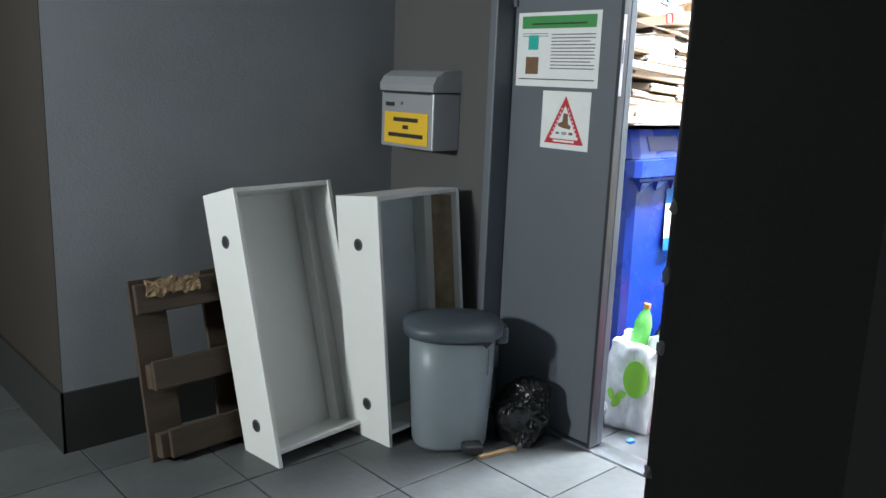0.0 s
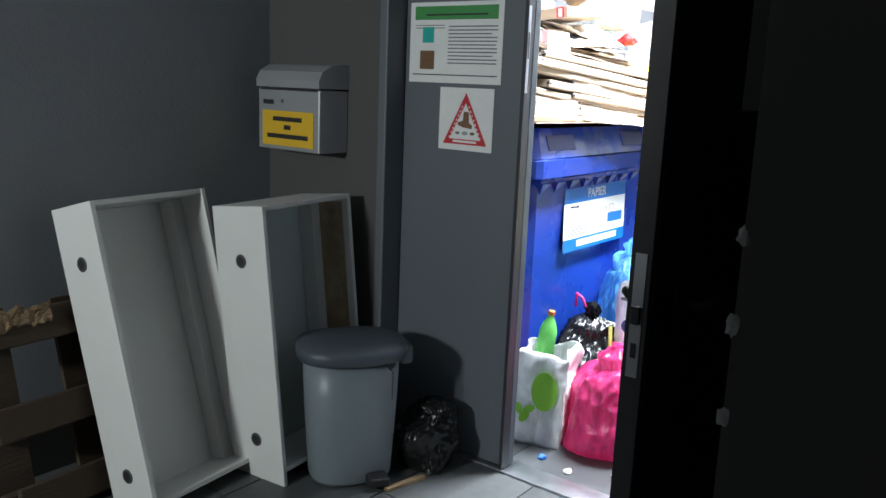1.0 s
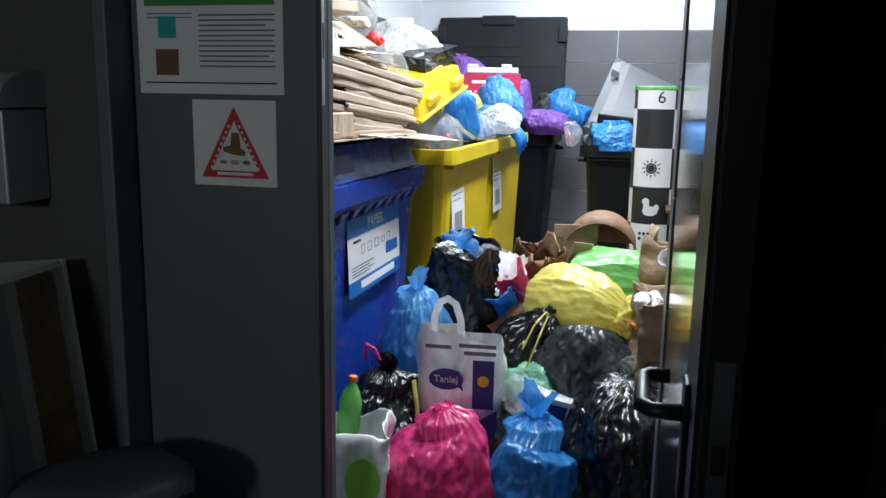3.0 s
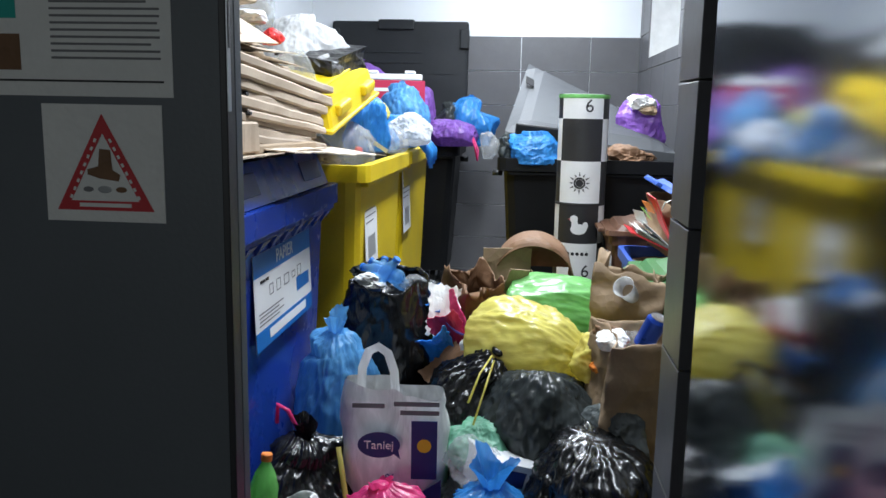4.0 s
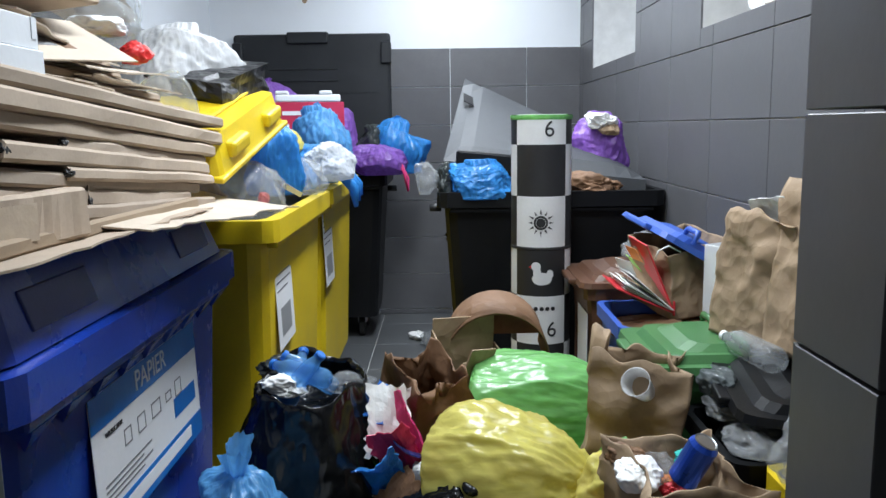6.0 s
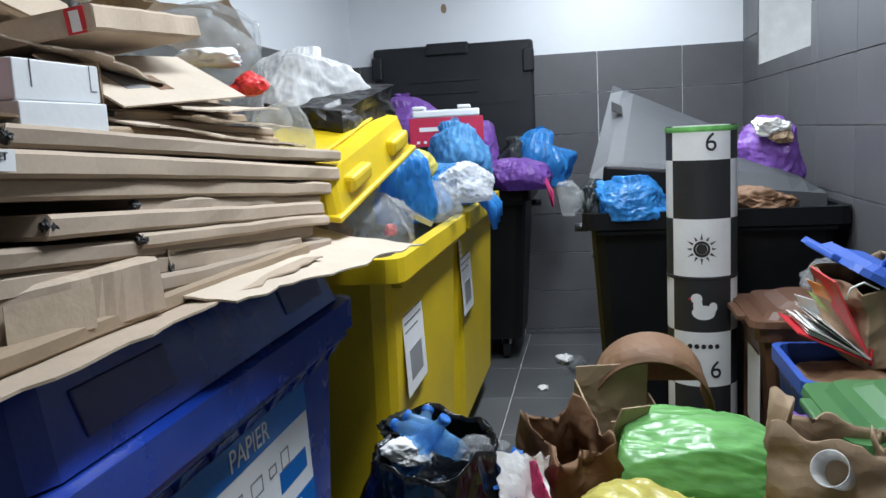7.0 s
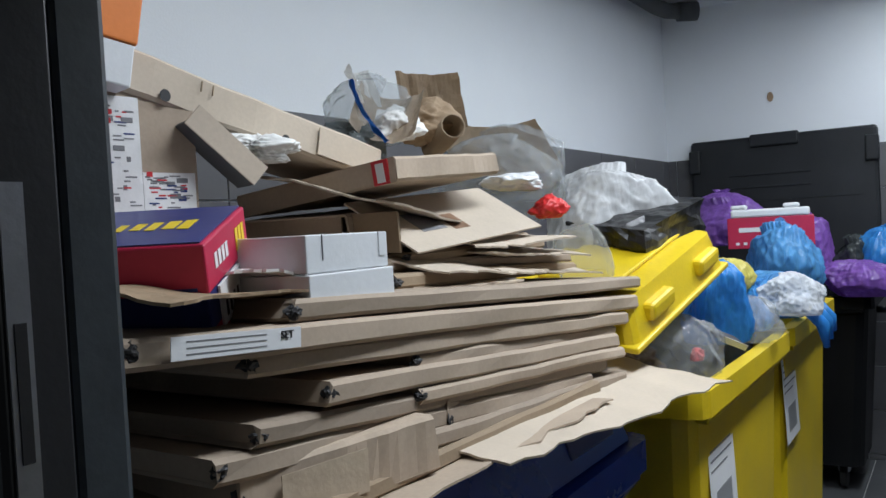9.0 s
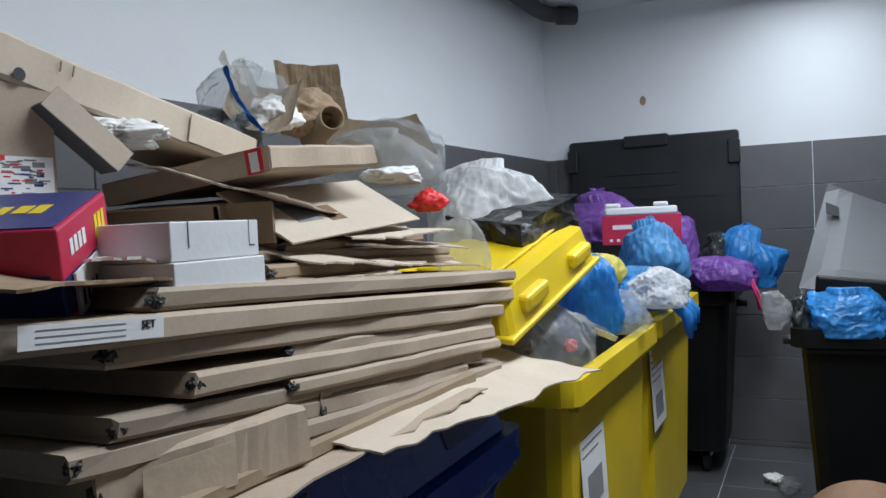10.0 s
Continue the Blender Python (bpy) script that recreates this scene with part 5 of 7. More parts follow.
def drawer_box(label, m, W, H, D, inside, raw=False, holes=True):
    """A bed drawer on its end: back board, four sides; its open face looks along -y."""
    d = thing("drawer", m, label, "drawer", "discarded drawers")
    t = 0.018
    bm = bmesh.new()
    box(bm, 0, t, 0, D, 0, H, bevel=0.002)
    sd = part("side_panel", bm, M["white_board"], d)
    if holes:
        for z in (0.165, H - 0.20):
            bm = bmesh.new()
            lathe(bm, [(0.020, -0.0005), (0.026, 0.0012), (0.024, 0.003), (0.017, 0.003)], 24, pose(0.0, D * 0.5, z, 0, -90, 0), cap=False)
            part("grip_ring", bm, M["grey_lid"], sd, "grey ring of the grip hole", smooth=True)
            bm = bmesh.new()
            lathe(bm, [(0.019, 0.0006), (0.018, 0.0015)], 24, pose(0.0, D * 0.5, z, 0, -90, 0))
            part("grip_hole", bm, M["ink"], sd, "dark round grip hole")
    part("side_panel", boxed(W - t, W, 0, D, 0, H, bevel=0.002), M["white_board"], d)
    part("end_panel", boxed(t + 0.001, W - t - 0.001, 0.004, D, H - t, H, bevel=0.002), M["white_board"], d)
    part("end_panel", boxed(t + 0.001, W - t - 0.001, 0.004, D, 0.05, 0.05 + t, bevel=0.002), M["white_board"], d)
    part("base_panel", boxed(t + 0.001, W - t - 0.001, D - 0.03, D - 0.022, 0.05 + t, H - t - 0.001), M[inside], d, "pale base board")
    part("corner_block", boxed(W - t - 0.05, W - t - 0.001, D - 0.1, D - 0.032, 0.05 + t + 0.001, H - t - 0.002), M["white_board"], d)
    if raw:
        bm = bmesh.new()
        n = 24
        a, b_ = [], []
        for i in range(n + 1):
            z = 0.12 + (H - 0.15) * i / n
            w = 0.05 + 0.05 * noise.noise(Vector((z * 6, 3, 1))) + 0.03 * noise.noise(Vector((z * 19, 3, 1)))
            a.append(bm.verts.new((W - t - 0.003, 0.03, z)))
            b_.append(bm.verts.new((W - t - 0.003, 0.03 + max(0.03, w + 0.09), z)))
        for i in range(n):
            bm.faces.new((a[i], b_[i], b_[i + 1], a[i + 1]))
        part("torn_patch", bm, M["raw_board"], d, "brown raw chipboard where the skin has torn off")
    return d


drawer_box("white laminated drawer standing on end, leaning back", pose(5.035, 5.70, 0.0, -15.2, 0, 6), 0.485, 1.10, 0.22, "white_board")
drawer_box("white drawer on end with torn brown chipboard inside", pose(5.485, 5.585, 0.0, -6, 0, 6), 0.495, 1.04, 0.25, "board_inside", True)

pal = thing("pallet", pose(4.68, 5.96, 0.0, -13, 0, 3), "broken brown wooden pallet leaning on the wall", "pallet")
for k, (x0, x1) in enumerate(((0.0, 0.14), (0.30, 0.44), (0.60, 0.74))):
    part("deck_plank", boxed(x0, x1, 0.075, 0.095, 0.02, 0.73, bevel=0.003), M["wood"], pal)
for k, z in enumerate((0.03, 0.30, 0.60)):
    part("runner", boxed(0.05 - 0.03 * k, 0.80, 0.0, 0.022, z, z + 0.115, bevel=0.006), M["wood"], pal)
    for x0 in (0.02, 0.31, 0.62):
        part("block", boxed(x0, x0 + 0.11, 0.023, 0.074, z + 0.005, z + 0.10, bevel=0.004), M["wood"], pal)
bm = bmesh.new()
bmesh.ops.create_grid(bm, x_segments=14, y_segments=5, size=0.5)
for v in bm.verts:
    v.co = Vector((0.03 + (v.co.x + 0.5) * 0.22, -0.012 + 0.012 * noise.noise(v.co * 9), 0.70 + v.co.y * 0.05 + 0.022 * noise.noise(Vector((v.co.x * 9, v.co.y * 3, 0)))))
bmesh.ops.solidify(bm, geom=bm.faces[:], thickness=0.012)
part("split_end", bm, M["torn_wood"], pal, "pale splintered wood end")

# pedal bin
ped = thing("pedal_bin", pose(5.735, 5.50, 0, 0, 0, -32), "grey plastic pedal bin with a dark slate lid", "bin")


def oval(bm, rows, n=40, flat=0.86):
    rings = []
    for rx, ry, z, dx in rows:
        ring = []
        for i in range(n):
            a = 2 * math.pi * i / n
            cx, sy = math.cos(a), math.sin(a)
            k = 2.6
            q = (abs(cx) ** k + abs(sy) ** k) ** (-1 / k)
            ring.append(bm.verts.new((dx + rx * q * cx, ry * q * sy, z)))
        rings.append(ring)
    for a, b in zip(rings, rings[1:]):
        for i in range(n):
            bm.faces.new((a[i], a[(i + 1) % n], b[(i + 1) % n], b[i]))
    bm.faces.new(rings[0][::-1])
    bm.faces.new(rings[-1])


bm = bmesh.new()
oval(bm, [(0.150, 0.125, 0.004, 0), (0.156, 0.130, 0.02, 0), (0.172, 0.142, 0.30, 0), (0.178, 0.147, 0.485, 0)])
part("body", bm, M["grey_bin"], ped, smooth=True)
bm = bmesh.new()
oval(bm, [(0.186, 0.155, 0.478, 0), (0.204, 0.168, 0.482, 0), (0.206, 0.17, 0.515, 0), (0.196, 0.16, 0.533, 0), (0.12, 0.10, 0.548, 0.01), (0.03, 0.02, 0.552, 0.01)])
part("lid", bm, M["slate_lid"], ped, "dark slate lid, slightly domed", smooth=True)
part("hinge_arm", boxed(0.17, 0.225, -0.07, 0.07, 0.44, 0.515, bevel=0.015), M["slate_lid"], ped)
bm = bmesh.new()
bm.faces.new([bm.verts.new(p) for p in ((0.085, -0.1485, 0.478), (0.135, -0.1435, 0.478), (0.112, -0.1475, 0.450))])
part("notch", bm, M["ink"], ped, "dark notch under the lid")
part("pedal", boxed(0.03, 0.11, -0.19, -0.12, 0.015, 0.05, bevel=0.008), M["black_plastic"], ped, "black foot pedal")
part("seam_groove", boxed(0.118, 0.122, -0.150, -0.140, 0.34, 0.45), M["slate_lid"], ped)
bag("rubbish_bag", "small black sack on the floor behind the pedal bin", M["film_black"], 6.0, 5.31, 0.0, 0.24, 0.26, 0.26, 41, (0, 0, 30), 0.0)
st = part("wood_stick", boxed(-0.09, 0.09, -0.012, 0.012, 0, 0.014, bevel=0.002), M["torn_wood"])
st.matrix_world = pose(5.80, 5.27, 0.0, 0, 0, -12)
tagged(st, "pale splinter of wood on the floor", "wood")

# ---- carriers, bottles and papers in the heap ----
SHOP = thing("carrier_bag", pose(7.03, 4.86, 0.12, 0, 0, -85), "white plastic shopping carrier with navy print, standing full", "carrier bag")
bm = bmesh.new()
n, nz = 36, 16
rings = []
for j in range(nz + 1):
    v = j / nz
    ring = []
    for i in range(n):
        a = 2 * math.pi * i / n
        k = 3.0
        q = (abs(math.cos(a)) ** k + abs(math.sin(a)) ** k) ** (-1 / k)
        w, d = 0.158 + 0.012 * math.sin(v * 3), 0.10 * (1 - 0.45 * v ** 2)
        p = Vector((w * q * math.cos(a), d * q * math.sin(a), v * 0.50))
        f = 1 + 0.10 * noise.noise(p * 9 + Vector((4, 1, 2))) + 0.05 * noise.noise(p * 22)
        p = Vector((p.x * f, p.y * f, p.z + (0.05 * noise.noise(Vector((a, 2, 1))) - 0.03 * (p.x > 0)) * v))
        ring.append(bm.verts.new(p))
    rings.append(ring)
for a_, b_ in zip(rings, rings[1:]):
    for i in range(n):
        bm.faces.new((a_[i], a_[(i + 1) % n], b_[(i + 1) % n], b_[i]))
bm.faces.new(rings[0][::-1])
part("bag_body", bm, M["film_carrier"], SHOP, smooth=True)


def strap(pts, w, parent, mm, label=""):
    """A flat plastic strap through points."""
    bm = bmesh.new()
    pts = [Vector(p) for p in pts]
    l, r_ = [], []
    for i, p in enumerate(pts):
        d = (pts[min(i + 1, len(pts) - 1)] - pts[max(i - 1, 0)]).normalized()
        s = d.cross(Vector((0, 1, 0)))
        s = s.normalized() * w / 2 if s.length > 1e-4 else Vector((w / 2, 0, 0))
        l.append(bm.verts.new(p - s))
        r_.append(bm.verts.new(p + s))
    for i in range(len(pts) - 1):
        bm.faces.new((l[i], r_[i], r_[i + 1], l[i + 1]))
    bmesh.ops.solidify(bm, geom=bm.faces[:], thickness=0.002)
    return part("handle", bm, M[mm], parent, label)


strap([(-0.11, -0.03, 0.46), (-0.105, -0.03, 0.55), (-0.085, -0.03, 0.605), (-0.055, -0.03, 0.62), (-0.025, -0.03, 0.60), (-0.005, -0.03, 0.54), (0.0, -0.03, 0.46)], 0.028, SHOP, "film_carrier", "white loop handle")
bm = bmesh.new()
bmesh.ops.create_circle(bm, cap_ends=True, segments=28, radius=1, matrix=pose(-0.045, -0.112, 0.33, 90) @ Matrix.Diagonal((0.066, 0.042, 1, 1)))
bm.faces.new([bm.verts.new(p) for p in ((-0.01, -0.1125, 0.31), (0.022, -0.1125, 0.285), (0.01, -0.1125, 0.335))])
part("print_panel", bm, M["ink_navy"], SHOP, "navy speech-bubble print")
letters("Taniej", 0.038, M["paper_white"], SHOP, pose(-0.045, -0.1155, 0.33, 90))
letters("%", 0.045, M["ink_navy"], SHOP, pose(-0.01, -0.1155, 0.22, 90))
part("print_panel", boxed(0.055, 0.135, -0.112, -0.110, 0.22, 0.41), M["ink_navy"], SHOP, "navy printed picture")
bm = bmesh.new()
bmesh.ops.create_circle(bm, cap_ends=True, segments=20, radius=0.022, matrix=pose(0.095, -0.1135, 0.33, 90))
part("print_dot", bm, M["ink_yellow"], SHOP, "yellow printed dot")
bm = bmesh.new()
bm.faces.new([bm.verts.new(p) for p in ((0.02, -0.1125, 0.02), (0.145, -0.1125, 0.02), (0.15, -0.1125, 0.22), (0.06, -0.1125, 0.16))])
part("print_panel", bm, M["ink_navy"], SHOP, "navy printed corner")
for k in range(2):
    part("lettering_bar", boxed(0.0 + 0.02 * k, 0.14, -0.108, -0.106, 0.455 - 0.028 * k, 0.470 - 0.028 * k), M["ink_grey"], SHOP)
part("lettering_bar", boxed(-0.13, -0.03, -0.088, -0.086, 0.44, 0.455), M["ink_grey"], SHOP)
part("print_panel", boxed(-0.09, -0.045, -0.112, -0.110, 0.08, 0.13), M["mail_grey"], SHOP, "small grey printed square")

GB = paper_bag("carrier_bag", "white and green plastic carrier by the threshold, holding a bottle", 6.52, 5.11, 0.0, 0.20, 0.19, 0.40, 61, M["film_carrier"], (0, 0, -75), 0.10, 0.1, "carrier bag")
bm = bmesh.new()
bmesh.ops.create_circle(bm, cap_ends=True, segments=28, radius=1, matrix=pose(0.03, -0.118, 0.25, 90) @ Matrix.Diagonal((0.055, 0.085, 1, 1)))
part("print_disc", bm, M["leaf_green"], GB, "lime green printed disc")
for k, (x, z, w, h, tl) in enumerate(((-0.05, 0.13, 0.018, 0.032, 30), (-0.075, 0.16, 0.014, 0.028, -20), (-0.03, 0.165, 0.015, 0.03, 60))):
    bm = bmesh.new()
    bmesh.ops.create_circle(bm, cap_ends=True, segments=16, radius=1, matrix=pose(x, -0.117, z, 90, tl, 0) @ Matrix.Diagonal((w, h, 1, 1)))
    part("print_leaf", bm, M["leaf_green"], GB, "green printed leaf")
bottle("clear bottle with green label and orange cap", M["bottle_green"], pose(6.58, 5.17, 0.25, 4, 6, 0), 0.29, 0.04, "ink_orange")

paper_bag("paper_bag", "brown kraft paper bag full of packaging and cans", 7.17, 4.11, 0.36, 0.26, 0.24, 0.42, 62, M["kraft"], (-4, -6, 100), 0.10)
paper_bag("paper_bag", "brown kraft paper bag leaning on the green bin", 7.60, 4.10, 0.50, 0.24, 0.20, 0.40, 63, M["kraft"], (0, -6, 80), 0.06, 0.25, rim=0.10)
paper_bag("paper_bag", "creased kraft paper bag standing on the small bins", 7.74, 3.665, 0.885, 0.29, 0.17, 0.38, 64, M["kraft"], (4, -3, 20), 0.02, 0.25)
paper_bag("paper_bag", "tall creased kraft paper bag with a folded top", 7.50, 3.615, 0.91, 0.25, 0.15, 0.47, 65, M["kraft"], (3, 3, 12), 0.02, 0.7)
paper_bag("paper_bag", "crushed dark brown paper bag in the heap", 7.82, 4.68, 0.56, 0.20, 0.18, 0.26, 66, M["kraft_brown"], (0, -14, 30), 0.15, 0.2, rim=0.09)

ragged_sheet("paper_sheet", "white paper sticking out of a kraft bag", pose(7.70, 3.66, 1.245, 70, 10, 20), 0.14, 0.16, 642, "paper", 0.02, "paper", 10, 8, 0.01)
can = thing("drink_can", pose(7.12, 4.085, 0.745, 20, -18, 0), "blue and silver drink can in a paper bag", "can")
bm = bmesh.new()
lathe(bm, [(0.024, 0), (0.033, 0.008), (0.033, 0.105), (0.026, 0.116)], 24)
part("can_body", bm, M["can_blue"], can, smooth=False)
bm = bmesh.new()
lathe(bm, [(0.0262, 0.1162), (0.025, 0.119), (0.022, 0.117)], 24)
part("can_top", bm, M["steel"], can, "bare metal top")
for k, (mm, dx, dy, dz, s) in enumerate((("teal", 0.05, -0.06, 0.0, 0.06), ("paper", -0.03, 0.07, 0.0, 0.10), ("ink_red", -0.06, -0.01, -0.03, 0.06), ("film_clear", 0.05, 0.0, -0.03, 0.10), ("paper", -0.08, -0.06, -0.05, 0.08), ("kraft_brown", 0.06, 0.07, 0.0, 0.09), ("ink_orange", 0.03, -0.03, -0.05, 0.06))):
    crumple("packaging", "crumpled scrap of packaging in a paper bag", M[mm], 7.17 + dx, 4.11 + dy, 0.755 + dz, s, s * 0.9, s * 0.7, 70 + k, "packaging", 0.5, 3, group="scraps in the paper bag")
cup = thing("plastic_cup", pose(7.50, 4.07, 0.82, -30, -50, 0), "white translucent plastic cup lying in a paper bag", "cup")
bm = bmesh.new()
lathe(bm, [(0.026, 0), (0.037, 0.085), (0.040, 0.087), (0.036, 0.083), (0.024, 0.003)], 24, cap=False)
part("cup_body", bm, M["film_white"], cup, smooth=True)

BOX = thing("box", pose(6.97, 4.53, 0.30, 18, 0, 25), "white shallow cardboard box among the sacks", "box")
part("box_body", boxed(-0.09, 0.09, -0.11, 0.11, 0, 0.12, bevel=0.003), M["white_box"], BOX)
part("print_panel", boxed(-0.092, -0.0905, -0.03, 0.04, 0.05, 0.10), M["ink_navy"], BOX, "navy printed mark")
crumple("plastic_wrap", "clear crinkled wrap over a white box", M["film_clear"], 6.93, 4.60, 0.40, 0.18, 0.16, 0.14, 91, "wrap", 0.4, 4)

r = random.Random(8)
for k in range(4):
    bottle("empty blue-tinted water bottle in a black sack", M["bottle_blue"], pose(7.62 + 0.10 * (r.random() - 0.5), 4.98 + 0.20 * (r.random() - 0.5), 0.765 + 0.03 * r.random(), r.uniform(35, 80), r.uniform(-20, 20), r.uniform(0, 360)), 0.18, 0.027, "ink_blue")
bottle("empty blue-tinted water bottle on the sack's rim", M["bottle_blue"], pose(7.58, 4.93, 0.84, 85, 0, 150), 0.20, 0.029, "ink_blue")
for k, (x, y, z, mm) in enumerate(((7.55, 5.05, 0.80, "paper"), (7.60, 4.88, 0.78, "film_clear"), (7.70, 5.10, 0.80, "film_dark"), (7.50, 4.96, 0.70, "film_black"))):
    crumple("packaging", "crumpled wrap in the open black sack", M[mm], x + 0.06, y, z + 0.02, 0.13, 0.13, 0.07, 100 + k, "packaging", 0.5, 3)
PACKS = [(7.58, 4.76, 0.72, "paper", 0.20, 0.13), (7.60, 4.70, 0.70, "film_pink", 0.18, 0.12), (7.56, 4.68, 0.64, "navy_card", 0.17, 0.13), (7.54, 4.73, 0.63, "red_card", 0.20, 0.12),
         (7.50, 4.78, 0.60, "film_blue", 0.16, 0.12), (7.50, 4.69, 0.57, "paper", 0.18, 0.10), (7.52, 4.66, 0.60, "film_pink", 0.15, 0.10), (7.46, 4.74, 0.53, "kraft_brown", 0.18, 0.12), (7.62, 4.79, 0.76, "ink_blue", 0.12, 0.09)]
for k, (x, y, z, mm, L, W) in enumerate(PACKS):
    pk_ = ragged_sheet("packaging", "torn printed packaging wedged between the sacks", pose(x, y, z, 25 + 31 * k % 60, -62 + 17 * k % 50, 40 * k), L, W, 110 + k, mm, 0.05, "packaging", 16, 12, 0.015)


kb = thing("box", pose(8.14, 4.53, 0.42, 0, -8, 12), "opened brown cardboard box with its flaps up", "box")
part("panel", boxed(-0.10, 0.10, 0.11, 0.116, 0, 0.40, bevel=0.001), M["kraft"], kb)
part("panel", boxed(-0.10, 0.10, -0.116, -0.11, 0, 0.34, bevel=0.001), M["kraft"], kb)
part("panel", boxed(0.10, 0.106, -0.11, 0.11, 0, 0.44, bevel=0.001), M["kraft"], kb)
part("panel", boxed(-0.106, -0.10, -0.11, 0.05, 0, 0.36, bevel=0.001), M["kraft"], kb)
fl = part("flap", boxed(-0.003, 0.003, -0.06, 0.06, 0, 0.32, bevel=0.001), M["kraft"], kb, "loose flap")
fl.matrix_basis = pose(-0.13, 0.09, 0.12, 14, -12, 30)
arc = thing("cardboard_ring", pose(8.30, 4.42, 0.62, 0, -16, 0), "curved dark brown cardboard band standing in the heap", "cardboard")
bm = bmesh.new()
n = 28
ring_o = [[], [], [], []]
for i in range(n + 1):
    a = math.radians(-10 + 200 * i / n)
    for q, (rad, x) in enumerate(((0.200, -0.07), (0.185, 0.13), (0.178, 0.13), (0.193, -0.07))):
        ring_o[q].append(bm.verts.new((x, rad * 0.95 * math.cos(a), 0.10 + rad * math.sin(a))))
for i in range(n):
    for q in range(4):
        bm.faces.new((ring_o[q][i], ring_o[(q + 1) % 4][i], ring_o[(q + 1) % 4][i + 1], ring_o[q][i + 1]))
bmesh.ops.recalc_face_normals(bm, faces=bm.faces)
part("band", bm, M["kraft_brown"], arc, smooth=True)
bm = bmesh.new()
bm.faces.new([bm.verts.new((0.128, 0.178 * math.cos(math.radians(6 * k)), 0.10 + 0.18 * math.sin(math.radians(6 * k)))) for k in range(31)])
bmesh.ops.solidify(bm, geom=bm.faces[:], thickness=0.004)
part("back", bm, M["kraft_brown"], arc, "brown cardboard back")

# ties on sacks
cord(MADE[6], [(0.0, 0, 0.46), (-0.05, 0.06, 0.50), (-0.12, 0.13, 0.47), (-0.19, 0.18, 0.40)], 0.0035, "film_yellow", "pale yellow-green drawstring")
cord(MADE[6], [(0.0, 0, 0.46), (-0.06, 0.05, 0.48), (-0.14, 0.10, 0.42), (-0.21, 0.14, 0.33)], 0.0035, "film_yellow", "pale yellow-green drawstring")
cord(MADE[4], [(0.0, 0.02, 0.44), (-0.02, 0.05, 0.52), (0.0, 0.09, 0.53), (0.02, 0.10, 0.46)], 0.007, "film_pink", "pink drawstring")
cord(MADE[4], [(-0.05, -0.12, 0.42), (-0.08, -0.14, 0.34), (-0.13, -0.17, 0.22), (-0.16, -0.18, 0.12)], 0.009, "film_yellow", "pale yellow drawstring")
cord(MADE[8], [(0.0, 0.02, 0.40), (0.03, 0.10, 0.44), (0.0, 0.13, 0.50), (-0.05, 0.08, 0.54), (-0.06, 0.0, 0.52)], 0.006, "film_green", "green drawstring")
cord(MADE[8], [(0.0, 0.02, 0.40), (-0.04, 0.03, 0.46), (-0.10, -0.02, 0.49), (-0.13, -0.10, 0.48)], 0.006, "film_green", "green drawstring")
crumple("rubbish_bag_end", "gathered yellow sack end with an orange print", M["film_yellow"], 7.30, 4.20, 0.63, 0.16, 0.18, 0.16, 130, "rubbish bag", 0.35, 4)
crumple("packaging", "orange wrapper seen at the end of the yellow sack", M["ink_orange"], 7.25, 4.20, 0.63, 0.10, 0.09, 0.07, 131, "packaging", 0.4, 3)

# ---- pile of flattened cartons on the paper container ----
PILE = [
    (7.03, 5.62, 1.345, 1.10, 0.72, 0.03, 201, (0, 1, 0), "card_dark"),
    (6.74, 5.55, 1.385, 0.36, 0.56, 0.09, 202, (0, 0, -8), "card"),
    (7.05, 5.55, 1.385, 0.24, 0.50, 0.08, 203, (0, 3, 10), "card"),
    (7.044, 5.665, 1.396, 1.11, 0.76, 0.034, 204, (0, 5.0, -0.4), "card"),
    (7.340, 5.651, 1.349, 0.90, 0.76, 0.03, 205, (0, 3.8, 0.0), "card"),
    (7.123, 5.667, 1.420, 1.16, 0.76, 0.03, 206, (0, 5.2, 0.4), "card"),
    (7.335, 5.651, 1.420, 0.89, 0.76, 0.026, 207, (0, 4.4, -0.4), "card"),
    (7.213, 5.655, 1.460, 1.08, 0.76, 0.034, 208, (0, 4.4, 0.0), "card"),
    (7.330, 5.667, 1.474, 0.88, 0.76, 0.026, 209, (0, 4.5, 0.4), "card"),
    (7.185, 5.659, 1.514, 1.29, 0.76, 0.032, 210, (0, 4.4, -0.4), "card"),
    (7.125, 5.651, 1.553, 1.53, 0.76, 0.036, 211, (0, 4.0, 0.0), "card"),
    (7.270, 5.66, 1.583, 1.32, 0.77, 0.030, 212, (0, 3.2, 0.2), "card"),
    (7.44, 5.72, 1.610, 0.86, 0.60, 0.028, 213, (0, 2.0, 2), "card_dark"),
    (7.46, 5.74, 1.638, 0.84, 0.56, 0.024, 214, (0, 2.0, -3), "card"),
    (7.48, 5.76, 1.664, 0.72, 0.54, 0.024, 215, (0, 0.0, 4), "card_dark"),
    (7.40, 5.80, 1.692, 0.80, 0.52, 0.022, 216, (0, 1.0, -2), "card"),
    (7.52, 5.74, 1.710, 0.42, 0.44, 0.035, 217, (0, 0.0, 3), "card"),
]
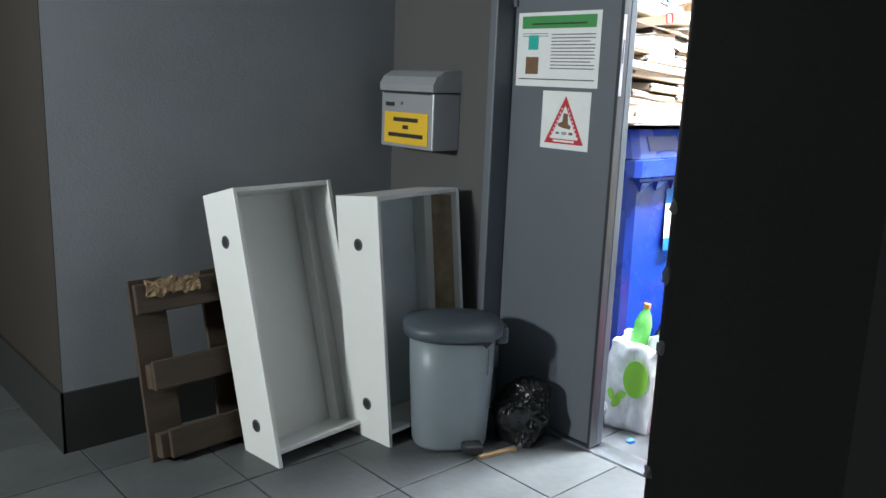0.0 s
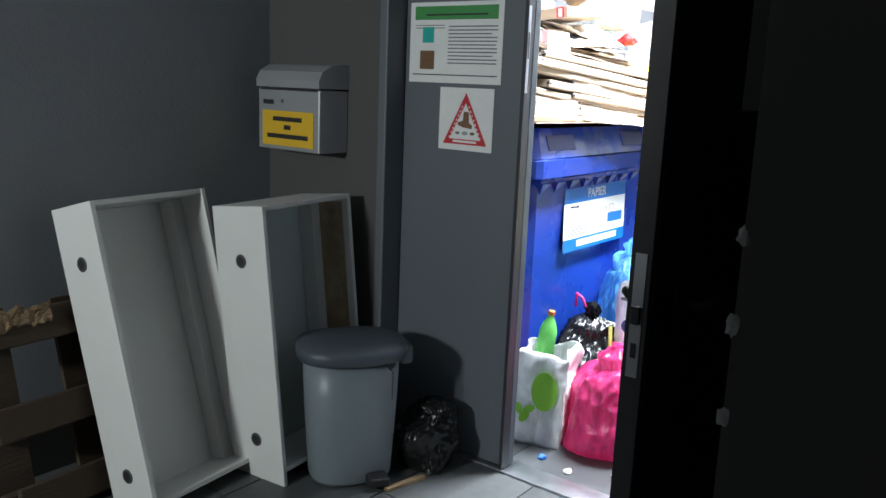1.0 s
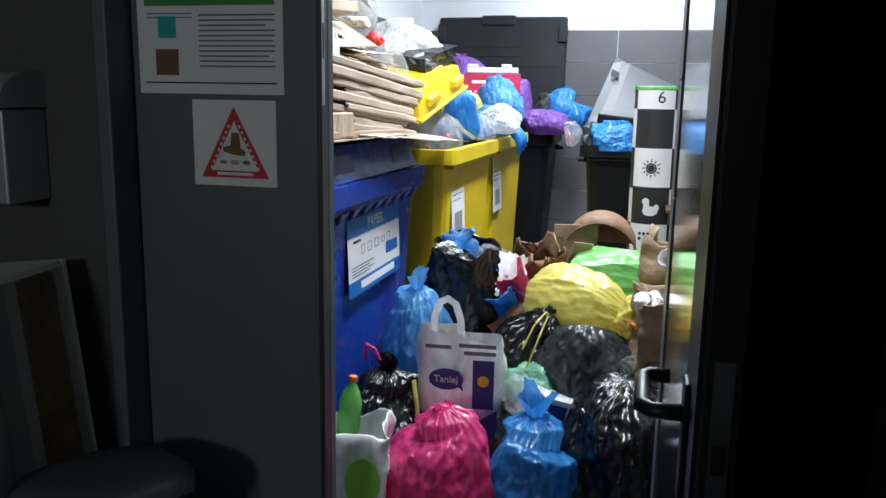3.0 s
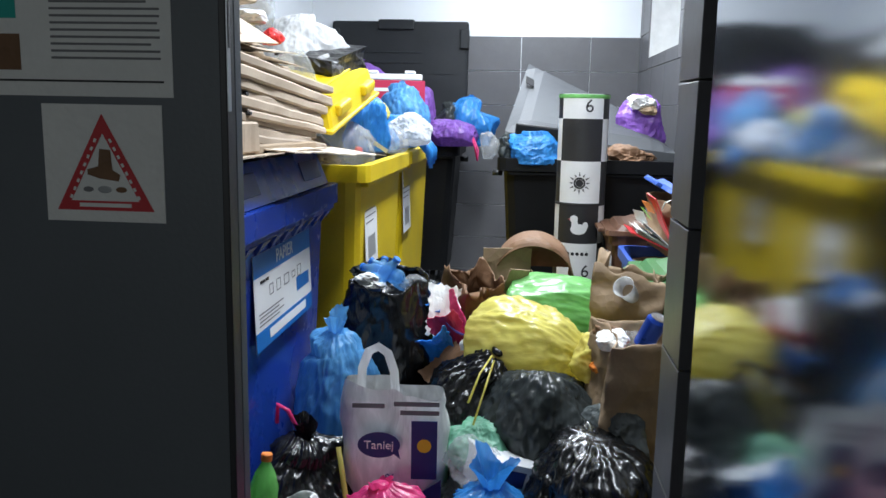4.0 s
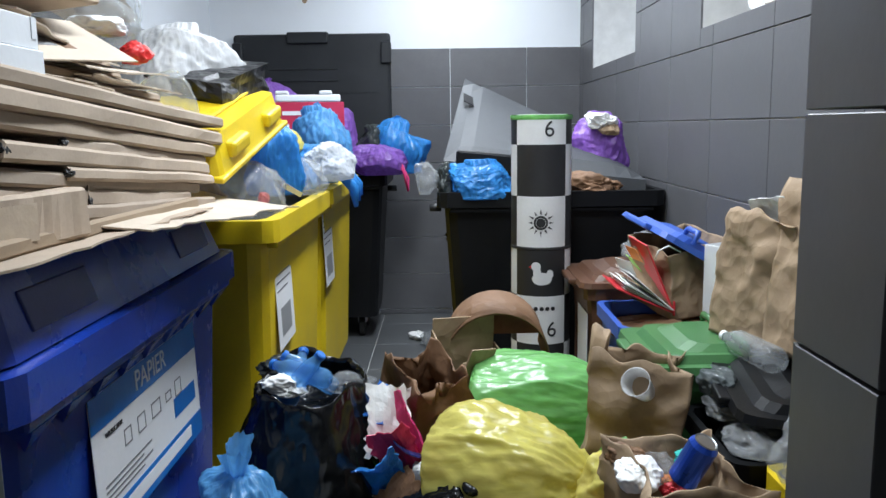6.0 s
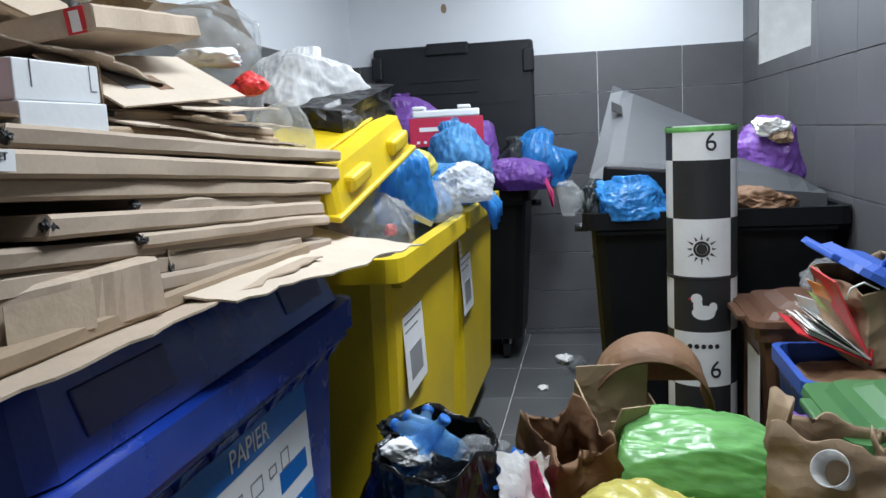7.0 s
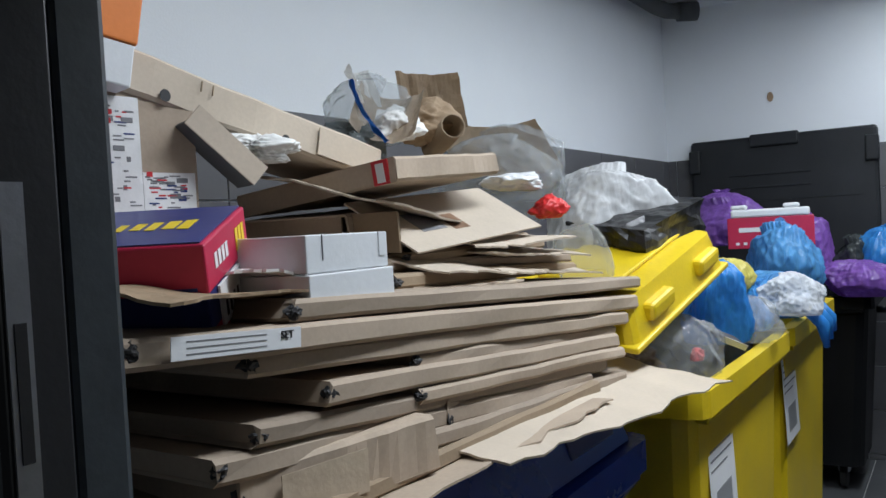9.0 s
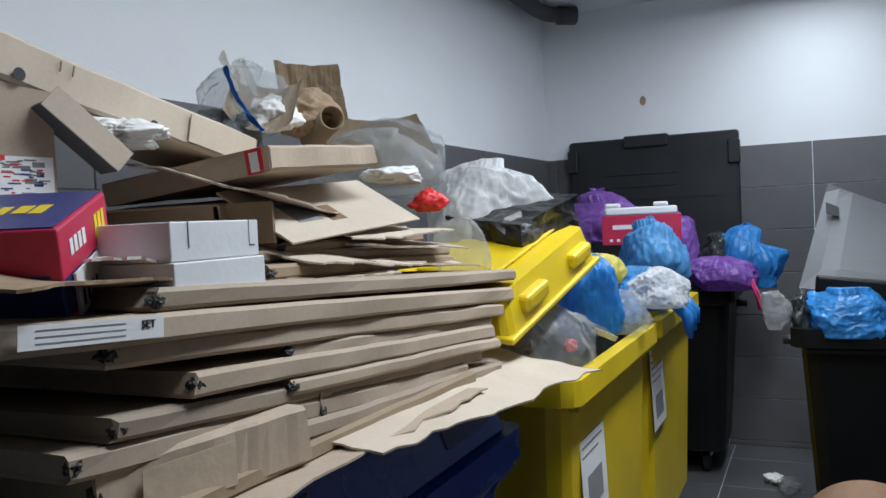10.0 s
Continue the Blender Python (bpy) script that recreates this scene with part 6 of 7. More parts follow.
for i, (x, y, z, L, W, T, sd, tl, mm) in enumerate(PILE):
    c = carton("flattened_carton", "flattened brown cardboard carton in the pile", x, y, z, L, W, T, sd, tl, mm, False)
    # black lump on the closed corner stands for the shade in a torn opening
    bm = bmesh.new()
    bmesh.ops.create_icosphere(bm, subdivisions=3, radius=1)
    for v in bm.verts:
        f = 0.8 + 0.5 * noise.noise(v.co * 1.8 + Vector((sd, 0, 0))) + 0.3 * noise.noise(v.co * 5 + Vector((0, sd, 0)))
        v.co = Vector((-L / 2 + 0.007 + v.co.x * 0.016 * f, -W / 2 + 0.006 + v.co.y * 0.010 * f, v.co.z * T * 0.36 * f))
    part("torn_corner", bm, M["ink"], c, "dark lump for the shade in a torn-open corner")
    if T > 0.034 and i % 2 == 1:
        s = 0.10 + 0.05 * (i % 3)
        tp = part("tape", boxed(-L / 2 + 0.06, -L / 2 + 0.06 + s, -W / 2 - 0.0095, -W / 2 - 0.0085, -T * 0.34, T * 0.34), M["clear_tape"], c, "strip of clear tape")
lab_c = thing("shipping_label", pose(6.50, 5.261, 1.597, 90, 0, 0) @ pose(0, 0, 0, 0, 0, -4), "white shipping label on a flattened carton", "label")
part("sheet", boxed(-0.09, 0.11, -0.013, 0.013, 0.0, 0.001), M["paper_white"], lab_c)
letters("SET", 0.014, M["ink"], lab_c, pose(0.085, 0.004, 0.0016))
for k in range(3):
    part("text_line", boxed(-0.07, 0.05, 0.006 - 0.007 * k, 0.0075 - 0.007 * k, 0.0011, 0.0014), M["ink_grey"], lab_c)

ragged_sheet("cardboard_sheet", "torn cardboard sheet hanging over the container's edge", pose(7.50, 5.31, 1.345, 9, 3, -5), 1.04, 0.40, 230, "card_light", 0.03)
ragged_sheet("cardboard_sheet", "torn cardboard sheet under the pile", pose(6.98, 5.42, 1.322, -3, 1, 0), 1.05, 0.46, 231, "card", 0.012)
ragged_sheet("cardboard_sheet", "bent cardboard sheet on top of the pile", pose(7.42, 5.66, 1.775, 14, 3, 6), 0.72, 0.36, 232, "card_light", 0.05)
ragged_sheet("cardboard_sheet", "yellowed paper sheet under the shoe box", pose(6.62, 5.42, 1.655, 3, 2, 12), 0.52, 0.26, 233, "kraft", 0.03)
ragged_sheet("paper_sheet", "white paper sheet on the pile", pose(6.72, 5.40, 1.668, 6, 3, 20), 0.24, 0.12, 234, "paper", 0.02, "paper")
for k, (x, y, z, L, W, tl) in enumerate(((7.35, 5.52, 1.648, 0.50, 0.30, (10, 3, 4)), (7.55, 5.52, 1.70, 0.40, 0.26, (9, 1, -5)), (7.2, 5.50, 1.615, 0.46, 0.24, (4, 2, -4)), (6.80, 5.40, 1.632, 0.22, 0.14, (0, 4, 12)), (7.6, 5.5, 1.66, 0.40, 0.22, (8, 2, -6)), (7.62, 5.47, 1.612, 0.48, 0.20, (6, 3, -3)))):
    ragged_sheet("cardboard_sheet", "thin torn cardboard strip between cartons", pose(x, y, z, *tl), L, W, 240 + k, "card_light", 0.02)

# white box with a tucked lid
wb = thing("box", pose(6.732, 5.446, 1.612, 0, 0, 1), "plain white cardboard carton in two tiers", "box")
part("tray", boxed(-0.08, 0.114, -0.163, 0.26, 0.0, 0.052, bevel=0.002), M["white_box"], wb)
part("lid", boxed(-0.078, 0.108, -0.158, 0.255, 0.053, 0.106, bevel=0.002), M["white_box"], wb)
part("slot", boxed(-0.045, -0.0435, -0.1592, -0.158, 0.07, 0.1055), M["ink_grey"], wb)
part("tab", boxed(0.085, 0.1, -0.1595, -0.158, 0.07, 0.106), M["white_box"], wb)

# shoe box
sb = thing("shoe_box", pose(6.542, 5.546, 1.612, 14, 0, -57) @ Matrix.Scale(1.12, 4), "red and navy printed shoe box, tilted on the pile", "box")
part("box_body", boxed(-0.18, 0.15, -0.095, 0.095, 0.0, 0.075, bevel=0.002), M["navy_card"], sb)
part("lid", boxed(-0.183, 0.153, -0.098, 0.098, 0.060, 0.118, bevel=0.003), M["red_card"], sb, "red lid with a navy top")
part("lid_top", boxed(-0.178, 0.148, -0.094, 0.094, 0.1185, 0.1200), M["navy_card"], sb, "navy printed top")
part("base_stripe", boxed(-0.181, 0.151, -0.0965, 0.0965, 0.0, 0.016), M["red_card"], sb)
part("size_label", boxed(0.1515, 0.1545, -0.06, 0.06, 0.008, 0.058), M["paper_white"], sb, "white size label with bars")
for k in range(5):
    part("barcode", boxed(0.1546, 0.1550, -0.045 + 0.018 * k, -0.037 + 0.018 * k, 0.016, 0.035), M["ink"], sb)
r = random.Random(12)
for k in range(9):
    w = 0.010 + 0.006 * r.random()
    part("print_bar", boxed(-0.05 + 0.019 * k, -0.05 + 0.019 * k + w, -0.028 + 0.004 * (k % 2), -0.006 + 0.003 * k, 0.1202, 0.1208), M["ink_yellow"], sb)
for k in range(6):
    part("print_bar", boxed(-0.10 + 0.017 * k, -0.10 + 0.017 * k + 0.012, -0.0975, -0.0968, 0.026, 0.044 + 0.003 * (k % 2)), M["ink_yellow"], sb)
part("print_web", boxed(-0.15, 0.14, -0.0985, -0.0981, 0.064, 0.068), M["navy_card"], sb)
for k in range(4):
    part("print_bar", boxed(0.1532, 0.1540, -0.065 + 0.016 * k, -0.054 + 0.016 * k, 0.080, 0.098), M["paper_white"], sb, "white printed shape")
for k in range(3):
    part("print_bar", boxed(0.1532, 0.1540, 0.035 + 0.016 * k, 0.046 + 0.016 * k, 0.074, 0.102), M["ink_yellow"], sb, "yellow printed shape")

# taped brown box, long carton, orange box
tb = thing("box", pose(6.63, 5.86, 1.635, 0, 0, -8), "brown cardboard box wrapped in printed tape", "box")
part("box_body", boxed(-0.14, 0.22, -0.14, 0.20, 0, 0.345, bevel=0.004), M["card"], tb)
for z0, z1, x0, x1 in ((0.03, 0.33, 0.02, 0.112), (0.14, 0.205, 0.113, 0.212), (0.06, 0.12, -0.09, 0.019)):
    part("tape", boxed(x0, x1, -0.1425, -0.1405, z0, z1), M["tape"], tb, "white printed parcel tape")
r = random.Random(4)
for k in range(110):
    x, z = 0.022 + 0.066 * r.random(), 0.035 + 0.28 * r.random()
    if k > 66:
        x, z = 0.115 + 0.075 * r.random(), 0.143 + 0.055 * r.random()
    part("tape_print", boxed(x, x + 0.006 + 0.016 * r.random(), -0.1432, -0.1426, z, z + 0.0025 + 0.006 * (k % 7 == 0)), M[("ink_navy", "ink_grey", "ink_grey", "ink_red", "ink_grey")[k % 5]], tb)
lc = carton("long_carton", "long slim cardboard carton slanting down the pile", 7.01, 5.79, 1.945, 0.68, 0.22, 0.075, 250, (0, 12.5, -3), "card_light", False, "", 0.004)
for x in (-0.24, 0.04):
    bm = bmesh.new()
    bmesh.ops.create_circle(bm, cap_ends=True, segments=16, radius=0.011, matrix=pose(x, -0.1165, -0.026, 90))
    part("punched_hole", bm, M["ink"], lc, "dark punched hole")
for x in (-0.17, -0.145):
    part("slit", boxed(x, x + 0.002, -0.1165, -0.114, 0.005, 0.024), M["card_dark"], lc)
part("seam_tape", boxed(0.13, 0.32, -0.1168, -0.114, -0.03, 0.028), M["card_light"], lc)
ob_ = thing("box", pose(6.585, 5.80, 1.99, 0, 10, -12), "orange and grey cardboard box on top of the pile", "box")
part("box_body", boxed(-0.12, 0.12, -0.12, 0.14, 0.0, 0.07, bevel=0.003), M["white_box"], ob_)
part("lid", boxed(-0.123, 0.123, -0.123, 0.143, 0.071, 0.16, bevel=0.003), M["orange_card"], ob_, "orange lid")
gb = thing("box_flap", pose(6.86, 5.66, 1.89, 0, 42, -20), "bent grey-lined cardboard strip", "cardboard")
part("strip", boxed(-0.08, 0.08, -0.035, 0.035, -0.03, -0.024), M["grey_lid"], gb)
part("strip_side", boxed(-0.08, 0.08, -0.041, -0.036, -0.03, 0.012), M["card_light"], gb)
tray = carton("tray_carton", "shallow cardboard tray with a red printed mark", 7.32, 5.69, 1.828, 0.40, 0.46, 0.05, 252, (-6, -4, 0), "card", False, "", 0.003)
part("printed_mark", boxed(-0.2045, -0.2015, -0.21, -0.17, -0.024, 0.024), M["ink_red"], tray, "red printed mark")
part("printed_line", boxed(-0.2055, -0.2046, -0.20, -0.18, -0.02, 0.018), M["paper_white"], tray)
oc = carton("flattened_carton", "open cardboard carton with its printed flap hanging out", 7.38, 5.74, 1.735, 0.58, 0.34, 0.085, 253, (0, -4, 0), "card", True)
fl = part("flap", boxed(-0.27, 0.27, 0.0, 0.20, 0.0, 0.004), M["card_light"], oc, "loose flap with a printed picture")
fl.matrix_basis = pose(0.0, -0.318, -0.045, 32, 0, 0)
part("printed_picture", boxed(-0.17, -0.08, 0.06, 0.13, 0.0041, 0.0048), M["ink_grey"], fl, "dark printed picture")
part("printed_frame", boxed(-0.06, 0.0, 0.05, 0.11, 0.0041, 0.0048), M["kraft_brown"], fl)
sp = part("side_flap", boxed(-0.003, 0.003, -0.28, -0.17, -0.04, 0.04), M["card_dark"], oc, "bent side flap")
sp.matrix_basis = pose(-0.27, 0, 0)
crumple("paper_sheet", "crumpled white paper between cartons", M["paper"], 6.96, 5.66, 1.885, 0.20, 0.10, 0.06, 255, "paper", 0.6, 3)

# loose stuff on top
roll = thing("cardboard_tube", pose(7.69, 5.72, 1.965, 80, 0, -40), "short brown cardboard tube on the pile", "tube")
bm = bmesh.new()
lathe(bm, [(0.033, -0.10), (0.033, 0.10), (0.029, 0.10), (0.029, -0.10)], 20, cap=False)
part("tube_wall", bm, M["card_dark"], roll, smooth=True)
roll = thing("cardboard_tube", pose(6.80, 5.46, 1.675, 90, 0, 70), "short cardboard tube beside the shoe box", "tube")
bm = bmesh.new()
lathe(bm, [(0.028, -0.10), (0.028, 0.10), (0.025, 0.10), (0.025, -0.10)], 20, cap=False)
part("tube_wall", bm, M["card"], roll, smooth=True)


def curled(name, label, m, L, W, bend, seed, material, category="cardboard"):
    """A sheet rolled into part of a tube."""
    bm = bmesh.new()
    n, k = 18, 8
    g = []
    for i in range(n + 1):
        a = bend * (i / n - 0.5)
        R = L / bend
        row = []
        for j in range(k + 1):
            v = j / k - 0.5
            q = 0.010 * noise.noise(Vector((i * 0.4, j * 0.5, seed)))
            row.append(bm.verts.new((R * math.sin(a), v * W * (1 - 0.1 * noise.noise(Vector((i, seed, 0)))), R * (1 - math.cos(a)) + q)))
        g.append(row)
    for i in range(n):
        for j in range(k):
            bm.faces.new((g[i][j], g[i + 1][j], g[i + 1][j + 1], g[i][j + 1]))
    bmesh.ops.solidify(bm, geom=bm.faces[:], thickness=0.004)
    ob = part(name, bm, M[material])
    ob.matrix_world = m
    return tagged(ob, label, category)


ce = curled("paper_envelope", "curled buff envelope with a barcode label", pose(7.42, 5.70, 1.985, 50, 10, -60), 0.20, 0.15, 2.4, 3, "card_light")
part("barcode_label", boxed(-0.03, 0.03, -0.025, 0.025, 0.008, 0.010), M["paper_white"], ce, "white barcode label")
curled("paper_strip", "blue and green curled paper strip sticking up", pose(7.33, 5.70, 1.995, 80, 60, -30), 0.17, 0.012, 1.0, 4, "label_blue", "paper")
curled("cardboard_sheet", "torn kraft sheet standing up on the pile", pose(7.82, 5.84, 2.09, 72, 0, -35), 0.20, 0.18, 0.7, 5, "kraft")
curled("cardboard_sheet", "torn dark cardboard sheet curling up", pose(8.16, 5.86, 1.97, 46, 8, -30), 0.46, 0.26, 1.3, 6, "card_dark")
curled("paper_sheet", "curled white paper on the pile", pose(7.38, 5.76, 2.06, 70, 0, 10), 0.12, 0.10, 2.2, 7, "paper", "paper")
LOOSE = [
    ("dark clear film scrap on the pile", "film_grey", 7.36, 5.76, 1.93, 0.18, 0.12, 0.11),
    ("crushed kraft paper on the pile", "kraft", 7.66, 5.78, 2.0, 0.22, 0.18, 0.14),
    ("white crumpled paper on the pile", "paper", 7.46, 5.70, 1.97, 0.14, 0.12, 0.09),
    ("bright red wrapper among white film", "cap_red", 7.98, 5.56, 1.76, 0.11, 0.10, 0.08),
    ("pale pink printed packaging flap", "paper_white", 7.94, 5.64, 1.84, 0.24, 0.14, 0.06),
    ("mixed waste under clear film", "kraft_brown", 8.30, 5.46, 1.24, 0.30, 0.24, 0.16),
    ("bright red cap under clear film", "cap_red", 8.42, 5.27, 1.275, 0.05, 0.05, 0.05),
]
for k, (lab_, mm, x, y, z, a, b_, c) in enumerate(LOOSE):
    crumple("packaging", lab_, M[mm], x, y, z, a, b_, c, 300 + k, "packaging", 0.5, 4)
FILMS = [
    ("clear crinkled film bag on the pile", "film_clear", 7.44, 5.76, 1.94, 0.22, 0.20, 0.16),
    ("clear film bag slumped on the cartons", "film_clear", 8.05, 5.76, 1.80, 0.36, 0.34, 0.20),
    ("clear plastic bag of packaging by the wall", "film_clear", 8.32, 5.86, 1.72, 0.52, 0.40, 0.34),
    ("white carrier bag slumped over rubbish", "film_white", 8.42, 5.56, 1.62, 0.46, 0.34, 0.28),
    ("clear film bag bulging from the yellow container", "film_clear", 8.30, 5.38, 1.18, 0.50, 0.34, 0.24),
    ("clear crinkled film by the carton ends", "film_clear", 7.97, 5.44, 1.50, 0.12, 0.18, 0.20),
]
for k, (lab_, mm, x, y, z, a, b_, c) in enumerate(FILMS):
    bag("film_bag", lab_, M[mm], x, y, z, a, b_, c, 330 + k, (6 * k % 11 - 5, 4, 37 * k), 0.0, rough=0.14, category="packaging", group="")
pk = thing("package", pose(8.43, 5.44, 1.555, 8, -14, -14), "black paper-wrapped package on the yellow lid", "package")
bm = bmesh.new()
bmesh.ops.create_cube(bm, size=1)
bmesh.ops.subdivide_edges(bm, edges=bm.edges[:], cuts=9, use_grid_fill=True)
for v in bm.verts:
    q = v.co * 6
    k = 0.94 + 0.14 * noise.noise(v.co * 2.4) + 0.12 * (0.2 - abs(noise.noise(q * 0.8))) + 0.05 * (0.2 - abs(noise.noise(q * 1.9)))
    v.co = Vector((v.co.x * 0.38 * k, 0.015 + v.co.y * 0.30 * k, 0.10 + v.co.z * 0.20 * k))
part("wrap", bm, M["black_paper"], pk, smooth=False)
part("label_sheet", boxed(-0.162, -0.1602, -0.06, 0.0, 0.06, 0.12), M["mail_grey"], pk, "grey label")

# yellow lid propped up by rubbish
yl = thing("container_lid", pose(7.86, 5.27, 1.385, 7, -14, -5), "yellow container lid propped open by rubbish", "lid")
bm = bmesh.new()
taper(bm, (0.0, 0.72, 0.0, 0.44), (0.02, 0.68, 0.03, 0.40), 0.0, 0.115, 0.03)
part("shell", bm, M["yellow_bin"], yl)
part("grip", boxed(0.10, 0.26, -0.012, 0.03, 0.03, 0.08, bevel=0.012), M["yellow_bin"], yl)
part("grip", boxed(0.48, 0.64, -0.012, 0.03, 0.03, 0.08, bevel=0.012), M["yellow_bin"], yl)
part("edge", boxed(-0.012, 0.732, -0.012, 0.452, -0.018, 0.0, bevel=0.006), M["yellow_bin"], yl)
part("rib", boxed(0.10, 0.60, 0.10, 0.34, 0.116, 0.128, bevel=0.006), M["yellow_bin"], yl)

# ---- rubbish on the far containers ----
FAR = [
    ("black sack filling a yellow container", "film_dark", 8.70, 5.72, 0.75, 1.0, 0.8, 0.60, 401, (0, 0, 0), 0.0),
    ("grey sack filling a yellow container", "film_grey", 10.00, 5.72, 0.75, 1.0, 0.8, 0.62, 402, (0, 0, 0), 0.0),
    ("black sack filling the black container", "film_black", 11.40, 5.62, 0.75, 0.6, 1.0, 0.55, 403, (0, 0, 0), 0.0),
    ("black sack filling the black container", "film_black", 9.84, 4.07, 0.75, 0.8, 0.9, 0.55, 404, (0, 0, 0), 0.0),
    ("deep blue sack on the yellow container", "film_blue", 8.85, 5.32, 1.25, 0.26, 0.24, 0.28, 405, (0, 0, 0), 0.12),
    ("blue sack on the far yellow container", "film_blue_pale", 10.30, 5.36, 1.28, 0.52, 0.42, 0.36, 406, (0, 20, 0), 0.12),
    ("pale blue sack on the far yellow container", "film_blue_pale", 9.70, 5.30, 1.24, 0.40, 0.34, 0.20, 407, (0, 0, 0), 0.0),
    ("blue sack under a white glove-like bag", "film_blue", 9.35, 5.30, 1.24, 0.34, 0.24, 0.20, 408, (0, 0, 0), 0.0),
    ("purple sack with a pink drawstring on the black container", "film_purple", 11.02, 5.06, 1.20, 0.30, 0.42, 0.22, 409, (0, 0, 20), 0.0),
    ("purple sack behind a red paper box", "film_purple", 11.15, 5.84, 1.52, 0.40, 0.52, 0.30, 410, (0, 0, 0), 0.12),
    ("purple sack behind a red paper box", "film_purple", 11.10, 5.40, 1.30, 0.36, 0.44, 0.40, 411, (0, 0, 0), 0.0),
    ("dark sack on the black container", "film_dark", 11.22, 5.10, 1.24, 0.30, 0.30, 0.30, 412, (0, 0, 0), 0.0),
    ("blue sack hanging over the black container", "film_blue", 11.22, 4.93, 1.20, 0.34, 0.44, 0.36, 413, (0, 0, 0), 0.1),
    ("bright blue sack under the tilted grey lid", "film_blue", 9.42, 4.42, 1.17, 0.26, 0.38, 0.20, 414, (0, 0, 0), 0.0),
    ("purple sack on the black container by the wall", "film_purple", 9.78, 3.76, 1.30, 0.32, 0.32, 0.30, 415, (0, 0, 0), 0.0),
    ("yellow sack scrap on the container", "film_yellow", 9.25, 5.40, 1.34, 0.36, 0.26, 0.20, 416, (0, 0, 0), 0.0),
    ("grey sack filling the yellow container", "film_grey", 9.30, 5.60, 1.00, 0.40, 0.60, 0.40, 417, (0, 0, 0), 0.0),
]
FARM = [bag("rubbish_bag", *[a if k != 1 else M[a] for k, a in enumerate(row)]) for row in FAR]
cord(FARM[8], [(-0.12, -0.12, 0.10), (-0.18, -0.14, 0.02), (-0.17, -0.17, -0.10), (-0.15, -0.18, -0.02), (-0.13, -0.14, 0.08)], 0.008, "film_pink", "pink drawstring")
rb = thing("box", pose(10.62, 5.45, 1.52, 0, 0, 8), "red and white printed paper carton, torn open", "box")
part("box_body", boxed(-0.12, 0.12, -0.22, 0.22, 0, 0.17, bevel=0.004), M["red_card"], rb)
part("top_flap", boxed(-0.124, 0.124, -0.2, 0.2, 0.171, 0.215, bevel=0.01), M["paper_white"], rb, "white torn top")
for y in (-0.15, 0.12):
    part("torn_tab", boxed(-0.12, 0.02, y, y + 0.08, 0.2155, 0.24, bevel=0.01), M["paper_white"], rb, "white torn tab")
part("print_bar", boxed(-0.1225, -0.1205, -0.02, 0.16, 0.09, 0.115), M["paper_white"], rb, "white printed words")
for y in (0.16, 0.12, 0.08):
    part("print_mark", boxed(-0.1225, -0.1205, y, y + 0.018, 0.02, 0.035), M["paper_white"], rb)
gv = bag("plastic_glove", "limp translucent white plastic bag like a glove", M["film_white"], 9.50, 5.17, 1.27, 0.52, 0.22, 0.18, 420, (0, 8, -6), 0.0, rough=0.16, category="plastic bag", group="")
crumple("packaging", "clear plastic cup and film on the yellow container", M["film_clear"], 9.0, 5.22, 1.30, 0.28, 0.18, 0.16, 421, "packaging", 0.45, 4)
for k in range(3):
    bm = bmesh.new()
    tube_along(bm, [(9.62 + 0.12 * k, 5.12, 1.28), (9.62 + 0.12 * k, 5.07, 1.22), (9.64 + 0.12 * k, 5.06, 1.12 + 0.02 * k)], [0.03, 0.028, 0.012], 10)
    tagged(part("rubbish_bag_end", bm, M["film_blue"], smooth=True), "limp blue sack end hanging over the rim", "rubbish bag", "hanging sack ends")
dev = thing("phone_box", pose(8.58, 5.22, 1.30, 30, 20, -20), "dark flat box with a white edge", "box")
part("box_body", boxed(-0.07, 0.07, -0.03, 0.03, 0, 0.015, bevel=0.002), M["ink"], dev)
part("white_edge", boxed(-0.072, 0.072, -0.034, -0.031, -0.002, 0.018), M["paper_white"], dev)
crumple("packaging", "silver crumpled film on the black container's corner", M["film_clear"], 9.40, 4.69, 1.27, 0.10, 0.10, 0.20, 422, "packaging", 0.5, 3)
crumple("packaging", "dark film beside the tilted lid", M["film_dark"], 9.44, 4.60, 1.27, 0.13, 0.10, 0.18, 423, "packaging", 0.5, 3)
crumple("packaging", "white waste showing in the purple sack", M["paper"], 9.66, 3.78, 1.54, 0.14, 0.16, 0.10, 424, "packaging", 0.5, 3)
crumple("packaging", "brownish waste showing in the purple sack", M["kraft"], 9.64, 3.74, 1.50, 0.08, 0.10, 0.08, 425, "packaging", 0.5, 3)
crumple("packaging", "mixed waste in the black container", M["kraft_brown"], 9.45, 3.85, 1.22, 0.26, 0.30, 0.14, 426, "packaging", 0.5, 3)

